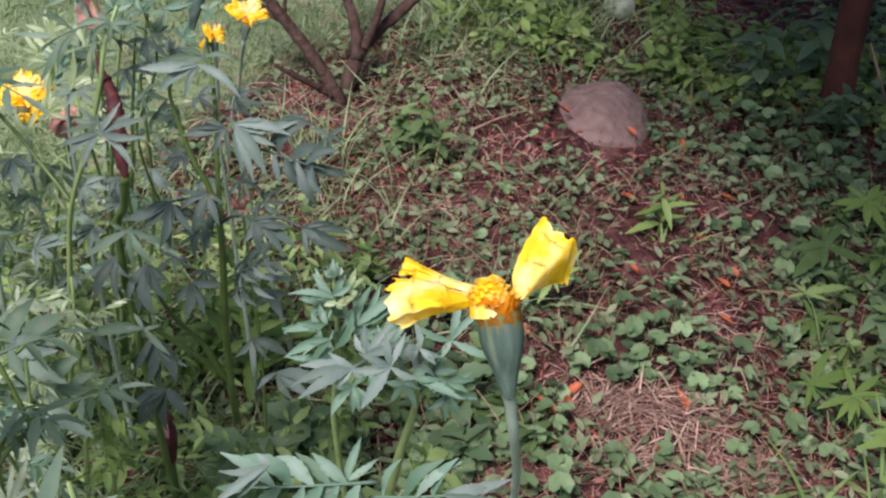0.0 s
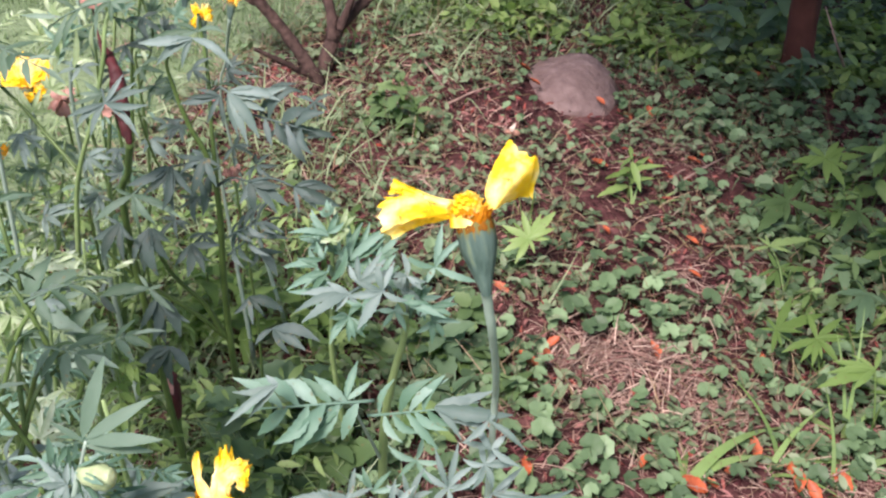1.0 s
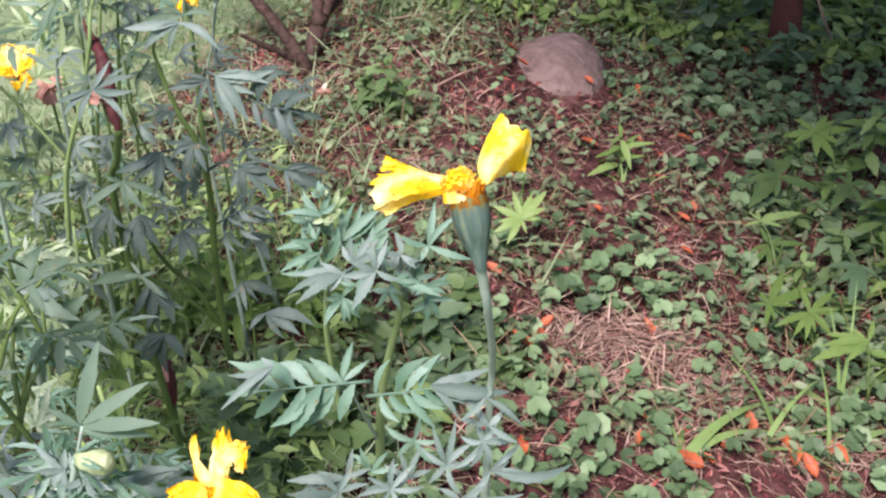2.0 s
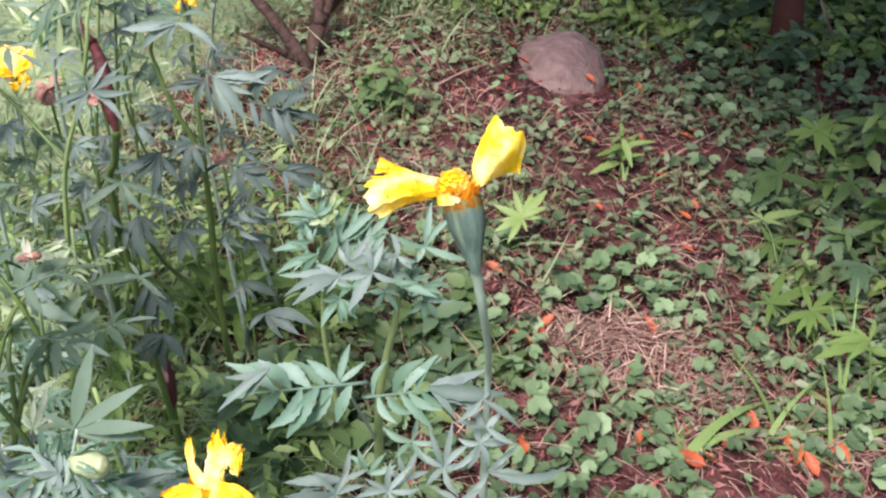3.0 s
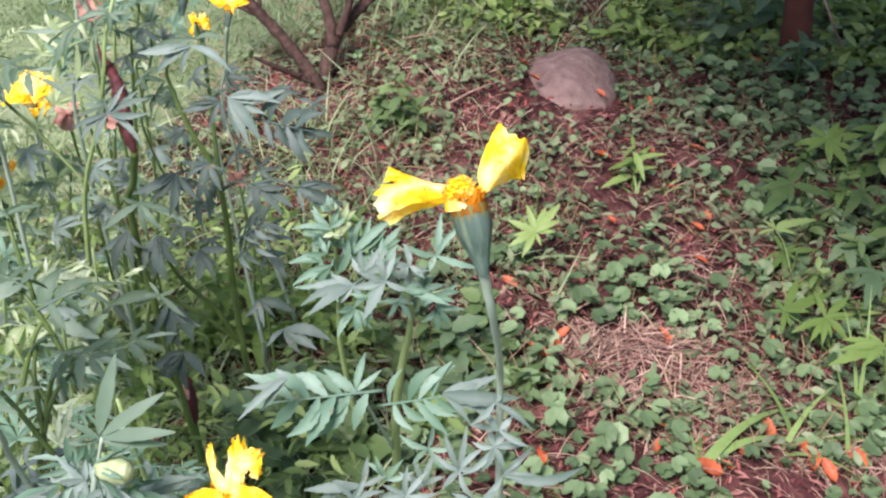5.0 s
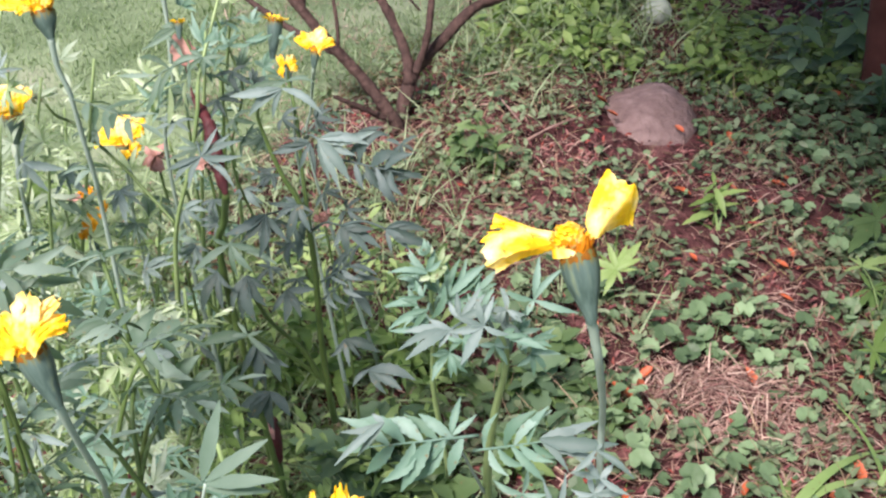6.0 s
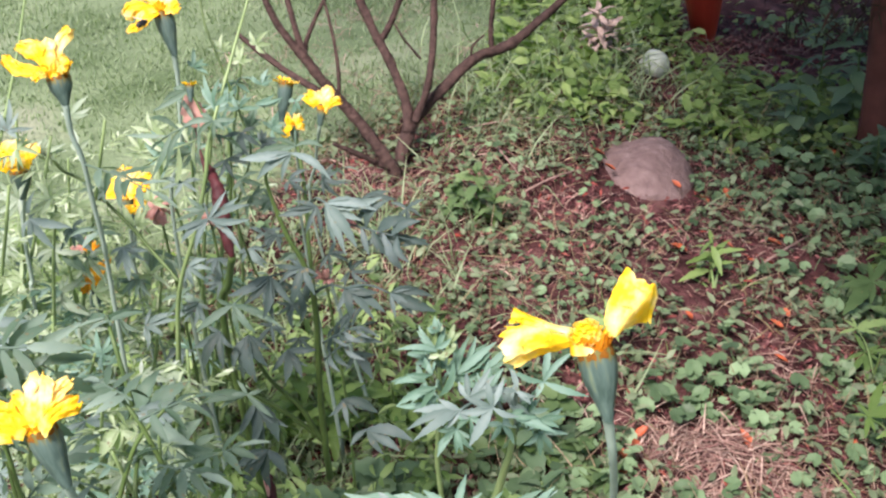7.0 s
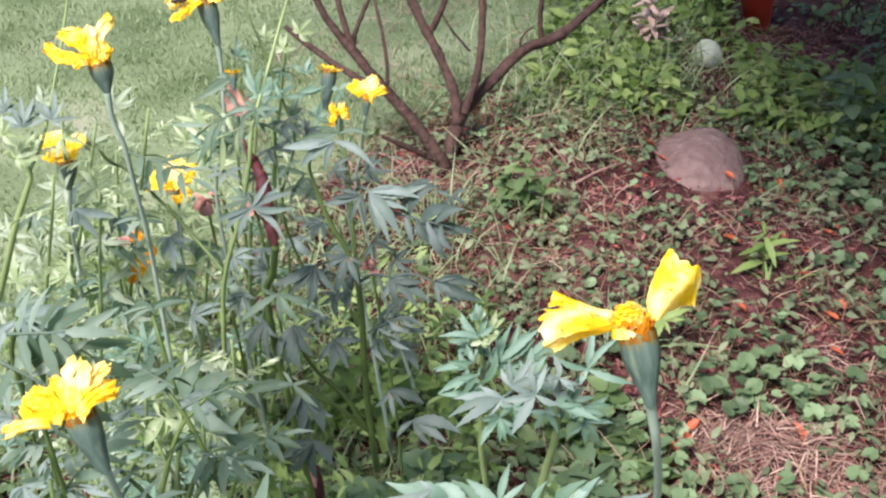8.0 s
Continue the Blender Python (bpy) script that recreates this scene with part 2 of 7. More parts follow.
def leaflet(length, width, droop=0.15, fold=0.25, tooth=0.0, rows=7, blunt=0.85):
    """A lance-shaped blade along y with a folded midrib."""
    verts, faces = [], []
    for k in range(rows):
        t = k / (rows - 1)
        w = width * 0.5 * max(0.04, math.sin(math.pi * t**blunt) ** 0.8) if k < rows - 1 else 0.0002
        if tooth and 0 < k < rows - 1:
            w *= 1 + tooth * (1 if k % 2 else -1)
        z = -droop * length * t * t
        verts += [(-w, length * t, z + w * fold), (0, length * t + 0.002 * length, z), (w, length * t, z + w * fold)]
    for k in range(rows - 1):
        a = 3 * k
        faces += [(a, a + 1, a + 4, a + 3), (a + 1, a + 2, a + 5, a + 4)]
    return verts, faces


def pinnate(length, pairs, blade, width, arch, rnd, tooth=0.0, fan=(62, 26), sway=1.0):
    """A feathered marigold leaf: an arched rib with pairs of leaflets and one at the tip. Base at the origin, along y."""
    bend = rnd.uniform(-0.18, 0.18) * sway

    def rib(s):
        return Vector((bend * length * s * s, length * s * (1 - 0.12 * arch * s), length * (0.35 * arch * s - 0.62 * arch * s * s)))

    pieces = [tube([rib(0), rib(0.35), rib(0.7), rib(1)], [0.0010, 0.0008, 0.0006, 0.0004], 5, 4)]
    for k in range(pairs):
        s = 0.22 + 0.74 * k / pairs
        size = blade * (0.62 + 0.5 * math.sin(math.pi * (0.18 + 0.72 * k / pairs)))
        turn = fan[0] - fan[1] * k / pairs
        for side in (-1, 1):
            if sway and k and rnd.random() < 0.06:
                continue
            one = leaflet(size * rnd.uniform(1 - 0.3 * sway, 1 + 0.15 * sway), width * rnd.uniform(0.8, 1.2), rnd.uniform(0.05, 0.3 + 0.4 * sway), rnd.uniform(0.1, 0.6), tooth)
            m = Matrix.Translation(rib(min(1, s + rnd.uniform(-0.05, 0.05) * sway))) @ pose(0, 0, 0, rnd.uniform(-18 - 12 * sway, 8 + 14 * sway), side * rnd.uniform(-15 - 20 * sway, 25 + 20 * sway), -side * (turn + rnd.uniform(-9, 9) * (1 + sway)))
            pieces.append(moved(one, m))
    tip = rib(1) - rib(0.9)
    pieces.append(moved(leaflet(blade * 1.02, width * 1.05, rnd.uniform(0.1, 0.5), 0.3, tooth), frame_of(rib(0.99), tip, (0, 0, 1))))
    return joined(pieces)


rng = random.Random(4)
LEAVES = {}
for kind, material, make in (
    ("old", MARIGOLD_LEAF, (0.058, 4, 0.022, 0.0062, (64, 26))),
    ("dusk", SHADE_TONED_LEAF, (0.056, 4, 0.023, 0.0068, (66, 28))),
    ("young", YOUNG_LEAF, (0.055, 4, 0.019, 0.0050, (60, 30))),
    ("young_long", YOUNG_LEAF, (0.090, 6, 0.024, 0.0058, (62, 34))),
    ("bright", BRIGHT_LEAF, (0.040, 3, 0.019, 0.0068, (62, 26))),
    ("fine", FINE_SUN_TONED_LEAF, (0.042, 5, 0.0135, 0.0034, (62, 28))),
    ("old_spread", MARIGOLD_LEAF, (0.028, 3, 0.021, 0.0058, (84, 52))),
    ("dusk_spread", SHADE_TONED_LEAF, (0.029, 3, 0.022, 0.0064, (86, 54))),
    ("young_spread", YOUNG_LEAF, (0.027, 3, 0.019, 0.0047, (82, 52))),
    ("fine_spread", FINE_SUN_TONED_LEAF, (0.024, 3, 0.014, 0.0036, (80, 50))),
):
    LEAVES[kind] = []
    for k in range(9):
        length, pairs, blade, width, fan = make
        rough = 0.0 if kind == "bright" else 0.10
        v, f = pinnate(length * rng.uniform(0.85, 1.15), pairs + k % 2, blade * rng.uniform(0.85, 1.15), width * rng.uniform(0.85, 1.15), rng.uniform(0.1, 0.5), rng, rough, fan, 0.45)
        LEAVES[kind].append(mesh_of("leaf", v, f, material))


def leaf_on(plant, kind, base, along, up=(0, 0, 1), scale=1.0, pick=None):
    me = rng.choice(LEAVES[kind]) if pick is None else LEAVES[kind][pick]
    m = frame_of(Vector(base) - plant.location, along, up) @ Matrix.Diagonal((scale, scale, scale, 1))
    return part("leaf", me, plant, m)


def leaf_between(plant, kind, base, tip, up=(0, 0, 1), pick=None):
    """A leaf from its stalk's foot to its tip."""
    way = Vector(tip) - Vector(base)
    if way.length < 0.05 and kind != "bright":
        return leaf_on(plant, kind + "_spread", base, way, up, min(1.1, max(0.6, way.length / 0.047)), pick)
    if kind == "young" and way.length > 0.085:
        return leaf_on(plant, "young_long", base, way, up, way.length / 0.112, pick)
    reach = {"old": 0.078, "dusk": 0.078, "young": 0.072, "bright": 0.055, "fine": 0.054}[kind]
    return leaf_on(plant, kind, base, way, up, way.length / reach, pick)


def toothed_blade(length, width, arch, fold, tooth=0.09, rows=13, sweep=0.0):
    """A lance-shaped leaflet along y, bowed upwards between its two ends and swept to one side, with a finely toothed edge."""
    verts, faces = [], []
    for k in range(rows):
        t = k / (rows - 1)
        w = width * 0.5 * max(0.09, math.sin(math.pi * min(1, 0.03 + 0.97 * t) ** 0.9) ** 0.9) if k < rows - 1 else 0.0002
        if 1 < k < rows - 1:
            w *= 1 + tooth * (1 if k % 2 else -1)
        z = arch * length * math.sin(math.pi * t)
        x = sweep * length * math.sin(math.pi * t)
        verts += [(x - w, length * t, z + w * fold), (x, length * t, z), (x + w, length * t, z + w * fold)]
    for k in range(rows - 1):
        a = 3 * k
        faces += [(a, a + 1, a + 4, a + 3), (a + 1, a + 2, a + 5, a + 4)]
    return verts, faces


LEAF_SKIN = {"old": MARIGOLD_LEAF, "dusk": SHADE_TONED_LEAF, "young": YOUNG_LEAF, "fine": FINE_SUN_TONED_LEAF, "blue": BLUE_LEAF, "sun_toned": SUN_TONED_LEAF, "bright": BRIGHT_LEAF}


def fan_leaf(plant, kind, node, leaflets, tilt, width=0.24, root=None):
    """A hand of leaflets round a node: (bearing, millimetres) each, on a plane that tilts towards the path. root: where its stalk springs."""
    a = radians(tilt)
    up = Vector((0, -math.sin(a), math.cos(a)))
    far = Vector((0, math.cos(a), math.sin(a)))
    at = Vector(node) - plant.location
    pieces = []
    for bearing, size in leaflets:
        b = radians(bearing)
        along = Vector((1, 0, 0)) * math.cos(b) + far * math.sin(b) + up * rng.uniform(-0.12, 0.12)
        lean = up + Vector((rng.uniform(-0.35, 0.35), rng.uniform(-0.2, 0.2), 0))
        length = size * 0.001
        one = toothed_blade(length, max(0.0026, length * width * rng.uniform(0.6, 0.95)), rng.uniform(0.03, 0.16), rng.uniform(0.15, 0.85), sweep=rng.uniform(-0.1, 0.1))
        pieces.append(moved(one, frame_of(at, along, lean)))
    if root is not None:
        foot = Vector(root) - plant.location
        pieces.append(tube([at, at.lerp(foot, 0.5) + Vector((0, 0, 0.004)), foot], [0.0006, 0.0008, 0.0011], 6, 5))
    return part("leaf", mesh_of("leaf", *joined(pieces), LEAF_SKIN[kind]), plant)


def hand(plant, kind, node, turn, size, tilt=55, width=0.25, count=7):
    """A hand of leaflets of its own chance shape, spread about the bearing turn; size in millimetres."""
    leaflets = []
    count, span = count + rng.choice((-2, -1, 0, 1, 2)), rng.uniform(150, 235)
    for k in range(count):
        off = span * (k / (count - 1) - 0.5)
        leaflets.append((turn + off + rng.uniform(-14, 14), size * (1.0 - 0.45 * abs(off) / 105) * rng.uniform(0.6, 1.15)))
    return fan_leaf(plant, kind, node, leaflets, tilt + rng.uniform(-12, 12), width)


def feather_leaf(plant, kind, base, tip, tilt, pairs, blade=0.42, width=0.24, bend=0.1):
    """A long feathered leaf from its stalk's foot to its tip, on a plane that tilts towards the path. blade: leaflet by rib; width: by leaflet."""
    a = radians(tilt)
    up = Vector((0, -math.sin(a), math.cos(a)))
    foot, way = Vector(base) - plant.location, Vector(tip) - Vector(base)
    side = way.cross(up).normalized()
    over = side.cross(way).normalized()
    length = way.length

    def rib(s):
        return foot + way * (s * 0.8) + over * (bend * length * math.sin(math.pi * s * 0.8))

    pieces = [tube([rib(0), rib(0.35), rib(0.7), rib(1)], [0.0008, 0.0006, 0.0005, 0.0004], 6, 5)]
    for k in range(pairs):
        s = 0.2 + 0.76 * k / pairs
        size = blade * length * (0.65 + 0.5 * math.sin(math.pi * (0.15 + 0.7 * k / pairs)))
        for turn in (-1, 1):
            at = rib(s + 0.04 * turn + rng.uniform(-0.03, 0.03))
            if k and rng.random() < 0.08:
                continue
            angle = radians(58 - 26 * k / pairs + rng.uniform(-16, 16))
            along = way.normalized() * math.cos(angle) + side * turn * math.sin(angle) + over * rng.uniform(-0.45, 0.15)
            one = toothed_blade(size * rng.uniform(0.8, 1.25), size * width * rng.uniform(0.85, 1.2), rng.uniform(0.04, 0.2), rng.uniform(0.2, 0.8), sweep=turn * rng.uniform(-0.05, 0.15))
            pieces.append(moved(one, frame_of(at, along, over + side * turn * rng.uniform(-0.3, 0.3))))
    pieces.append(moved(toothed_blade(length * 0.24, length * 0.24 * max(width, 0.22), 0.06, 0.3), frame_of(rib(0.99), foot + way - rib(1), over)))
    return part("leaf", mesh_of("leaf", *joined(pieces), LEAF_SKIN[kind]), plant)


def stem_on(plant, points, radii, material=STEM, name="stem"):
    v, f = tube([Vector(p) - plant.location for p in points], radii, 8, 6, 0.12, len(plant.children))
    return part(name, mesh_of(name, v, f, material), plant)


def dress(plant, kind, points, count, size=(0.7, 1.1), low=0.0, high=1.0, lift=(0.0, 0.5), facing=None):
    """Leaves all the way up a stem, turned round it by the golden angle."""
    line = smooth_line(points, 8)
    for k in range(count):
        s = low + (high - low) * (k + rng.random()) / count
        p = line[min(int(s * (len(line) - 1)), len(line) - 1)]
        a = 2.4 * k + rng.uniform(-0.5, 0.5) if facing is None else facing + rng.uniform(-1.2, 1.2)
        z = rng.uniform(*lift)
        short = kind != "bright" and rng.random() < 0.4
        leaf_on(plant, kind + "_spread" if short else kind, p, (math.cos(a), math.sin(a), z), (0, 0, 1), rng.uniform(*size) * (1.15 if short else 1))


def petal(length, width, rise, curl, cup, ruffle, rnd, narrow=0.35, n=13, flare=0.0):
    """A ruffled ray petal along y. rise: slope; curl: bend along its length; cup: roll across it."""
    verts, faces = [], []
    a, b = rnd.uniform(0, 6), rnd.uniform(5, 8)
    y, z, slope, step = 0.0, 0.0, rise, length / (n - 1)
    for k in range(n):
        t = k / (n - 1)
        open_up = math.sin(min(1, max(0, (t - flare) / (0.87 - flare))) * math.pi / 2) ** 1.3
        w = width * 0.5 * (narrow + (1 - narrow) * open_up)
        for j in range(n):
            u = 2 * j / (n - 1) - 1
            edge = ruffle * width * t**1.5
            lobe = -0.16 * length * t**3 * (abs(u) ** 2.2) + 0.05 * length * t**4 * math.sin(b * u + a) - 0.07 * length * t**6 * max(0, math.sin(2.2 * b * u + 2 * a))
            roll = cup * u
            across = w * (math.sin(roll) / cup if abs(cup) > 0.01 else u)
            height = w * ((1 - math.cos(roll)) / cup if abs(cup) > 0.01 else 0)
            wave = edge * (math.sin(b * u * 1.3 + a + 2 * t) * (0.3 + 0.7 * abs(u)) * 0.5 + 0.3 * math.sin(6 * u + a * 2 + 6 * t) * t)
            verts.append((across * (1 + 0.05 * math.sin(9 * t + a) * abs(u)), y + lobe * math.cos(slope) - (height + wave) * math.sin(slope), z + lobe * math.sin(slope) + (height + wave) * math.cos(slope)))
        y, z, slope = y + step * math.cos(slope), z + step * math.sin(slope), slope + curl / (n - 1)
    for k in range(n - 1):
        for j in range(n - 1):
            i = k * n + j
            faces.append((i, i + 1, i + n + 1, i + n))
    return verts, faces


def draped(curves, ruffle, seed, across=26, along=28):
    """A petal spread over a few curves from its foot to its tip, in millimetres, with a ragged outer edge."""
    lines = []
    for c in curves:
        line = smooth_line([Vector(p) for p in c], 8)
        lines.append([line[round(k * (len(line) - 1) / (along - 1))] for k in range(along)])
    verts, faces = [], []
    for k in range(along):
        t = k / (along - 1)
        row = smooth_line([line[k] for line in lines], 8)
        for j in range(across):
            u = j / (across - 1)
            p = Vector(row[round(u * (len(row) - 1))])
            n = noise.noise_vector(Vector((u * 4, t * 3, seed))) * ruffle * (0.25 + t * t)
            n += noise.noise_vector(Vector((u * 11, t * 9, seed + 4))) * (0.55 * ruffle + 0.25) * t * (0.35 + abs(2 * u - 1))
            notch = (ruffle * 1.1 + 0.5) * t**7 * noise.noise(Vector((u * 9, seed, 3)))
            way = (lines[0][along - 1] - lines[0][0]).normalized()
            verts.append((p + n + way * notch) * 0.001)
    for k in range(along - 1):
        faces += [(k * across + j, k * across + j + 1, (k + 1) * across + j + 1, (k + 1) * across + j) for j in range(across - 1)]
    return verts, faces


def calyx_shape(radius, length, foot, rnd, teeth=9):
    """A ribbed goblet: wide below the petals, drawn out into the stem. Rim at the origin, stem along -z."""
    low = foot / radius
    rows = [(0.0, 1.0), (-0.12, 1.03), (-0.28, 0.99), (-0.42, 0.88), (-0.56, 0.72), (-0.7, low + 0.27), (-0.84, low + 0.13), (-0.94, low + 0.04), (-1.0, low * 0.92)]
    sides = 18
    verts, faces = [], []
    for z, r in rows:
        for s in range(sides):
            a = 2 * math.pi * s / sides
            rib = 1 + 0.035 * math.cos(teeth * a)
            top = 0.10 * length * (0.5 + 0.5 * math.cos(teeth * a)) if z == 0 else 0
            verts.append((math.cos(a) * r * radius * rib, math.sin(a) * r * radius * rib, z * length + top))
    for k in range(len(rows) - 1):
        for s in range(sides):
            t = (s + 1) % sides
            faces.append((k * sides + s, (k + 1) * sides + s, (k + 1) * sides + t, k * sides + t))
    return verts, faces


def floret_heap(radius, count, height, rnd, share=0.62):
    """The crowded disc of little curled florets on a low dome."""
    rings, sides = 5, 14
    dome = [(radius * math.sin(0.5 * math.pi * k / rings) * math.cos(2 * math.pi * s / sides), radius * math.sin(0.5 * math.pi * k / rings) * math.sin(2 * math.pi * s / sides), height * 0.9 * math.cos(0.5 * math.pi * k / rings)) for k in range(rings + 1) for s in range(sides)]
    pieces = [(dome, [(k * sides + s, (k + 1) * sides + s, (k + 1) * sides + (s + 1) % sides, k * sides + (s + 1) % sides) for k in range(rings) for s in range(sides)])]
    for k in range(count):
        r = radius * math.sqrt((k + 0.5) / count)
        a = 2.4 * k
        at = Vector((r * math.cos(a), r * math.sin(a), height * (1 - 0.55 * (r / radius) ** 2)))
        one = petal(radius * share, radius * share * 0.8, rnd.uniform(0.9, 1.5), rnd.uniform(-1.6, 0.2), rnd.uniform(0.5, 1.0), 0.3, rnd, 0.6, 5)
        pieces.append(moved(one, Matrix.Translation(at - Vector((0, 0, radius * 0.45))) @ pose(0, 0, 0, 0, 0, math.degrees(a) - 90)))
    return joined(pieces)


def collar(radius, length, rnd, teeth=11):
    """The brownish toothed ring where the goblet meets the petals."""
    sides, rows = teeth * 4, 3
    verts, faces = [], []
    for k in range(rows):
        for s in range(sides):
            a = 2 * math.pi * s / sides
            tooth = (0, 0.7, 1, 0.7)[s % 4]
            r = radius * (1.02, 1.025, 0.96)[k]
            verts.append((r * math.cos(a), r * math.sin(a), length * (-0.03 + 0.035 * k + (0.05 * tooth if k == 2 else -0.03 * tooth if k == 0 else 0))))
    for k in range(rows - 1):
        faces += [(k * sides + s, k * sides + (s + 1) % sides, (k + 1) * sides + (s + 1) % sides, (k + 1) * sides + s) for s in range(sides)]
    return verts, faces


def flower_on(plant, rim, axis, radius, length, petals, size, opening, seed, material=PETAL, foot=0.0016, florets=12):
    """A flower head: goblet, ray petals round it and a heap of florets. rim: the place of the goblet's rim."""
    rnd = random.Random(seed)
    head = frame_of(Vector(rim) - plant.location, Vector(axis).orthogonal(), axis)
    calyx = part("calyx", mesh_of("calyx", *calyx_shape(radius, length, foot, rnd), CALYX), plant, head, "smooth blue-green goblet below the petals")
    part("sepal_ring", mesh_of("sepal_ring", *collar(radius, length, rnd), CALYX_TIP), calyx, None, "brownish toothed ring under the petals")
    for k in range(petals):
        a = 360 * k / petals + rnd.uniform(-20, 20)
        v, f = petal(size * rnd.uniform(0.8, 1.15), size * rnd.uniform(0.8, 1.1), rnd.uniform(*opening), rnd.uniform(-1.3, 0.2), rnd.uniform(-0.5, 0.9), rnd.uniform(0.18, 0.34), rnd)
        m = pose(0, 0, 0, 0, 0, a) @ Matrix.Translation((0, radius * 0.7, -0.001))
        part("petal", mesh_of("petal", v, f, material), calyx, m)
    part("flower_disc", mesh_of("flower_disc", *floret_heap(radius * 0.95, florets, size * 0.3, rnd), DEEP_PETAL if material is PETAL else material), calyx)
    return head


def scattered(name, template, poses, material, label, category):
    """One joined mesh of many loose copies of a small piece."""
    tv, tf = np.array(template[0], float), template[1]
    mats = np.array(poses, float)
    verts = np.einsum("nij,vj->nvi", mats[:, :3, :3], tv) + mats[:, None, :3, 3]
    faces = []
    for k in range(len(mats)):
        o = k * len(tv)
        faces += [tuple(i + o for i in f) for f in tf]
    me = mesh_of(name, verts.reshape(-1, 3), faces, material)
    return tagged(new(name, me), label, category, kind="stuff")


# ---- ground ----
def lawn_edge(x):
    """Where the mown lawn begins behind the bed."""
    return float(np.interp(x, (-0.9, -0.6, -0.45, -0.35, -0.2, -0.05, 0.02, 0.2), (0.62, 0.74, 0.92, 1.22, 1.5, 1.75, 1.98, 2.5))) + 0.03 * math.sin(17 * x)


def ground_material():
    m, nodes, links, b = shade("bed_soil_and_lawn", 0.95, 0.15)
    n = noise_tex(nodes, links, 28, 8)
    soil = ramp(nodes, ((0.3, (0.026, 0.010, 0.010)), (0.5, (0.07, 0.028, 0.028)), (0.72, (0.165, 0.076, 0.072))))
    links.new(n.outputs["Fac"], soil.inputs[0])
    turf = ramp(nodes, ((0.3, (0.09, 0.14, 0.065)), (0.55, (0.17, 0.235, 0.128)), (0.78, (0.28, 0.31, 0.215))))
    big = noise_tex(nodes, links, 6, 5)
    links.new(big.outputs["Fac"], turf.inputs[0])
    mask = nodes.new("ShaderNodeAttribute")
    mask.attribute_name = "turf"
    links.new(mixed(nodes, links, "MIX", soil.outputs[0], turf.outputs[0], mask.outputs["Fac"]), b.inputs["Base Color"])
    fine = noise_tex(nodes, links, 130, 6)
    bump(nodes, links, b, fine.outputs["Fac"], 0.9, 0.006)
    return m


def build_ground():
    xs = np.concatenate([[-400, -60, -12, -4, -2], np.linspace(-1.3, 1.1, 97), [1.2, 1.4, 1.6, 1.8, 4, 12, 60, 400]])
    ys = np.concatenate([[-400, -60, -10, -2, -0.6, -0.3, -0.1, 0.1], np.linspace(0.2, 2.8, 105), [3.5, 6, 14, 60, 500]])
    verts, turf = [], []
    for y in ys:
        for x in xs:
            near = 1 if -1.3 <= x <= 1.1 and 0.2 <= y <= 2.8 else 0
            rough = 0.010 * noise.noise(Vector((x * 7, y * 7, 0.3))) + 0.005 * noise.noise(Vector((x * 31, y * 31, 2.1)))
            verts.append((x, y, ground_z(x, y) + near * rough))
            away = max(abs(x) - 1.2, 0.1 - y, y - 2.6, 0) if abs(x) < 2 and -2 < y < 3.5 else 1
            turf.append(min(1, max(4 * away, (y - lawn_edge(x)) / 0.12 + 0.5 + 0.6 * noise.noise(Vector((x * 9, y * 9, 5))))))
    w = len(xs)
    faces = [(r * w + c, r * w + c + 1, (r + 1) * w + c + 1, (r + 1) * w + c) for r in range(len(ys) - 1) for c in range(w - 1)]
    me = mesh_of("ground", verts, faces, ground_material())
    me.attributes.new("turf", "FLOAT", "POINT").data.foreach_set("value", turf)
    return tagged(new("ground", me), "brown littered garden bed running into green lawn", "ground", kind="structure")


build_ground()


def turned(x, y, z, rx, ry, rz, s):
    return pose(x, y, z, rx, ry, rz) @ Matrix.Diagonal((s, s, s, 1))


def blade_of_grass(length, width, bend, n=4):
    verts, faces = [], []
    for k in range(n + 1):
        t = k / n
        w = width * 0.5 * (1 - t**1.6) + 0.0001
        y, z = bend * length * t * t, length * t * (1 - 0.35 * bend * t)
        verts += [(-w, y, z), (w, y, z)]
    for k in range(n):
        faces.append((2 * k, 2 * k + 1, 2 * k + 3, 2 * k + 2))
    return verts, faces


def round_leaf(stalk=0.02, n=18):
    """A scalloped kidney leaf of unit-free 2 cm size on a thin stalk; centre over the origin."""
    verts, faces = [(0, 0, stalk - 0.0012)], []
    for ring, r in ((0.55, 0.0055), (1.0, 0.010)):
        for k in range(n):
            a = 2 * math.pi * (k + 0.5) / n - math.pi / 2
            notch = 0.45 if k in (0, n - 1) else 1.0
            rr = r * notch * (1 + (0.07 if k % 2 else -0.06) * ring)
            verts.append((rr * math.cos(a), rr * math.sin(a), stalk + 0.0012 * ring + 0.0006 * math.sin(3 * a)))
    for k in range(n - 1):
        faces += [(0, 1 + k, 2 + k), (1 + k, 1 + n + k, 2 + n + k, 2 + k)]
    k = len(verts)
    verts += [(-0.0006, -0.002, stalk - 0.001), (0.0006, -0.002, stalk - 0.001), (0.0012, -0.004, -0.01), (0.0002, -0.004, -0.01)]
    faces.append((k, k + 1, k + 2, k + 3))
    return verts, faces


def patchy(x, y, scale, seed):
    return noise.noise(Vector((x * scale, y * scale, seed)))


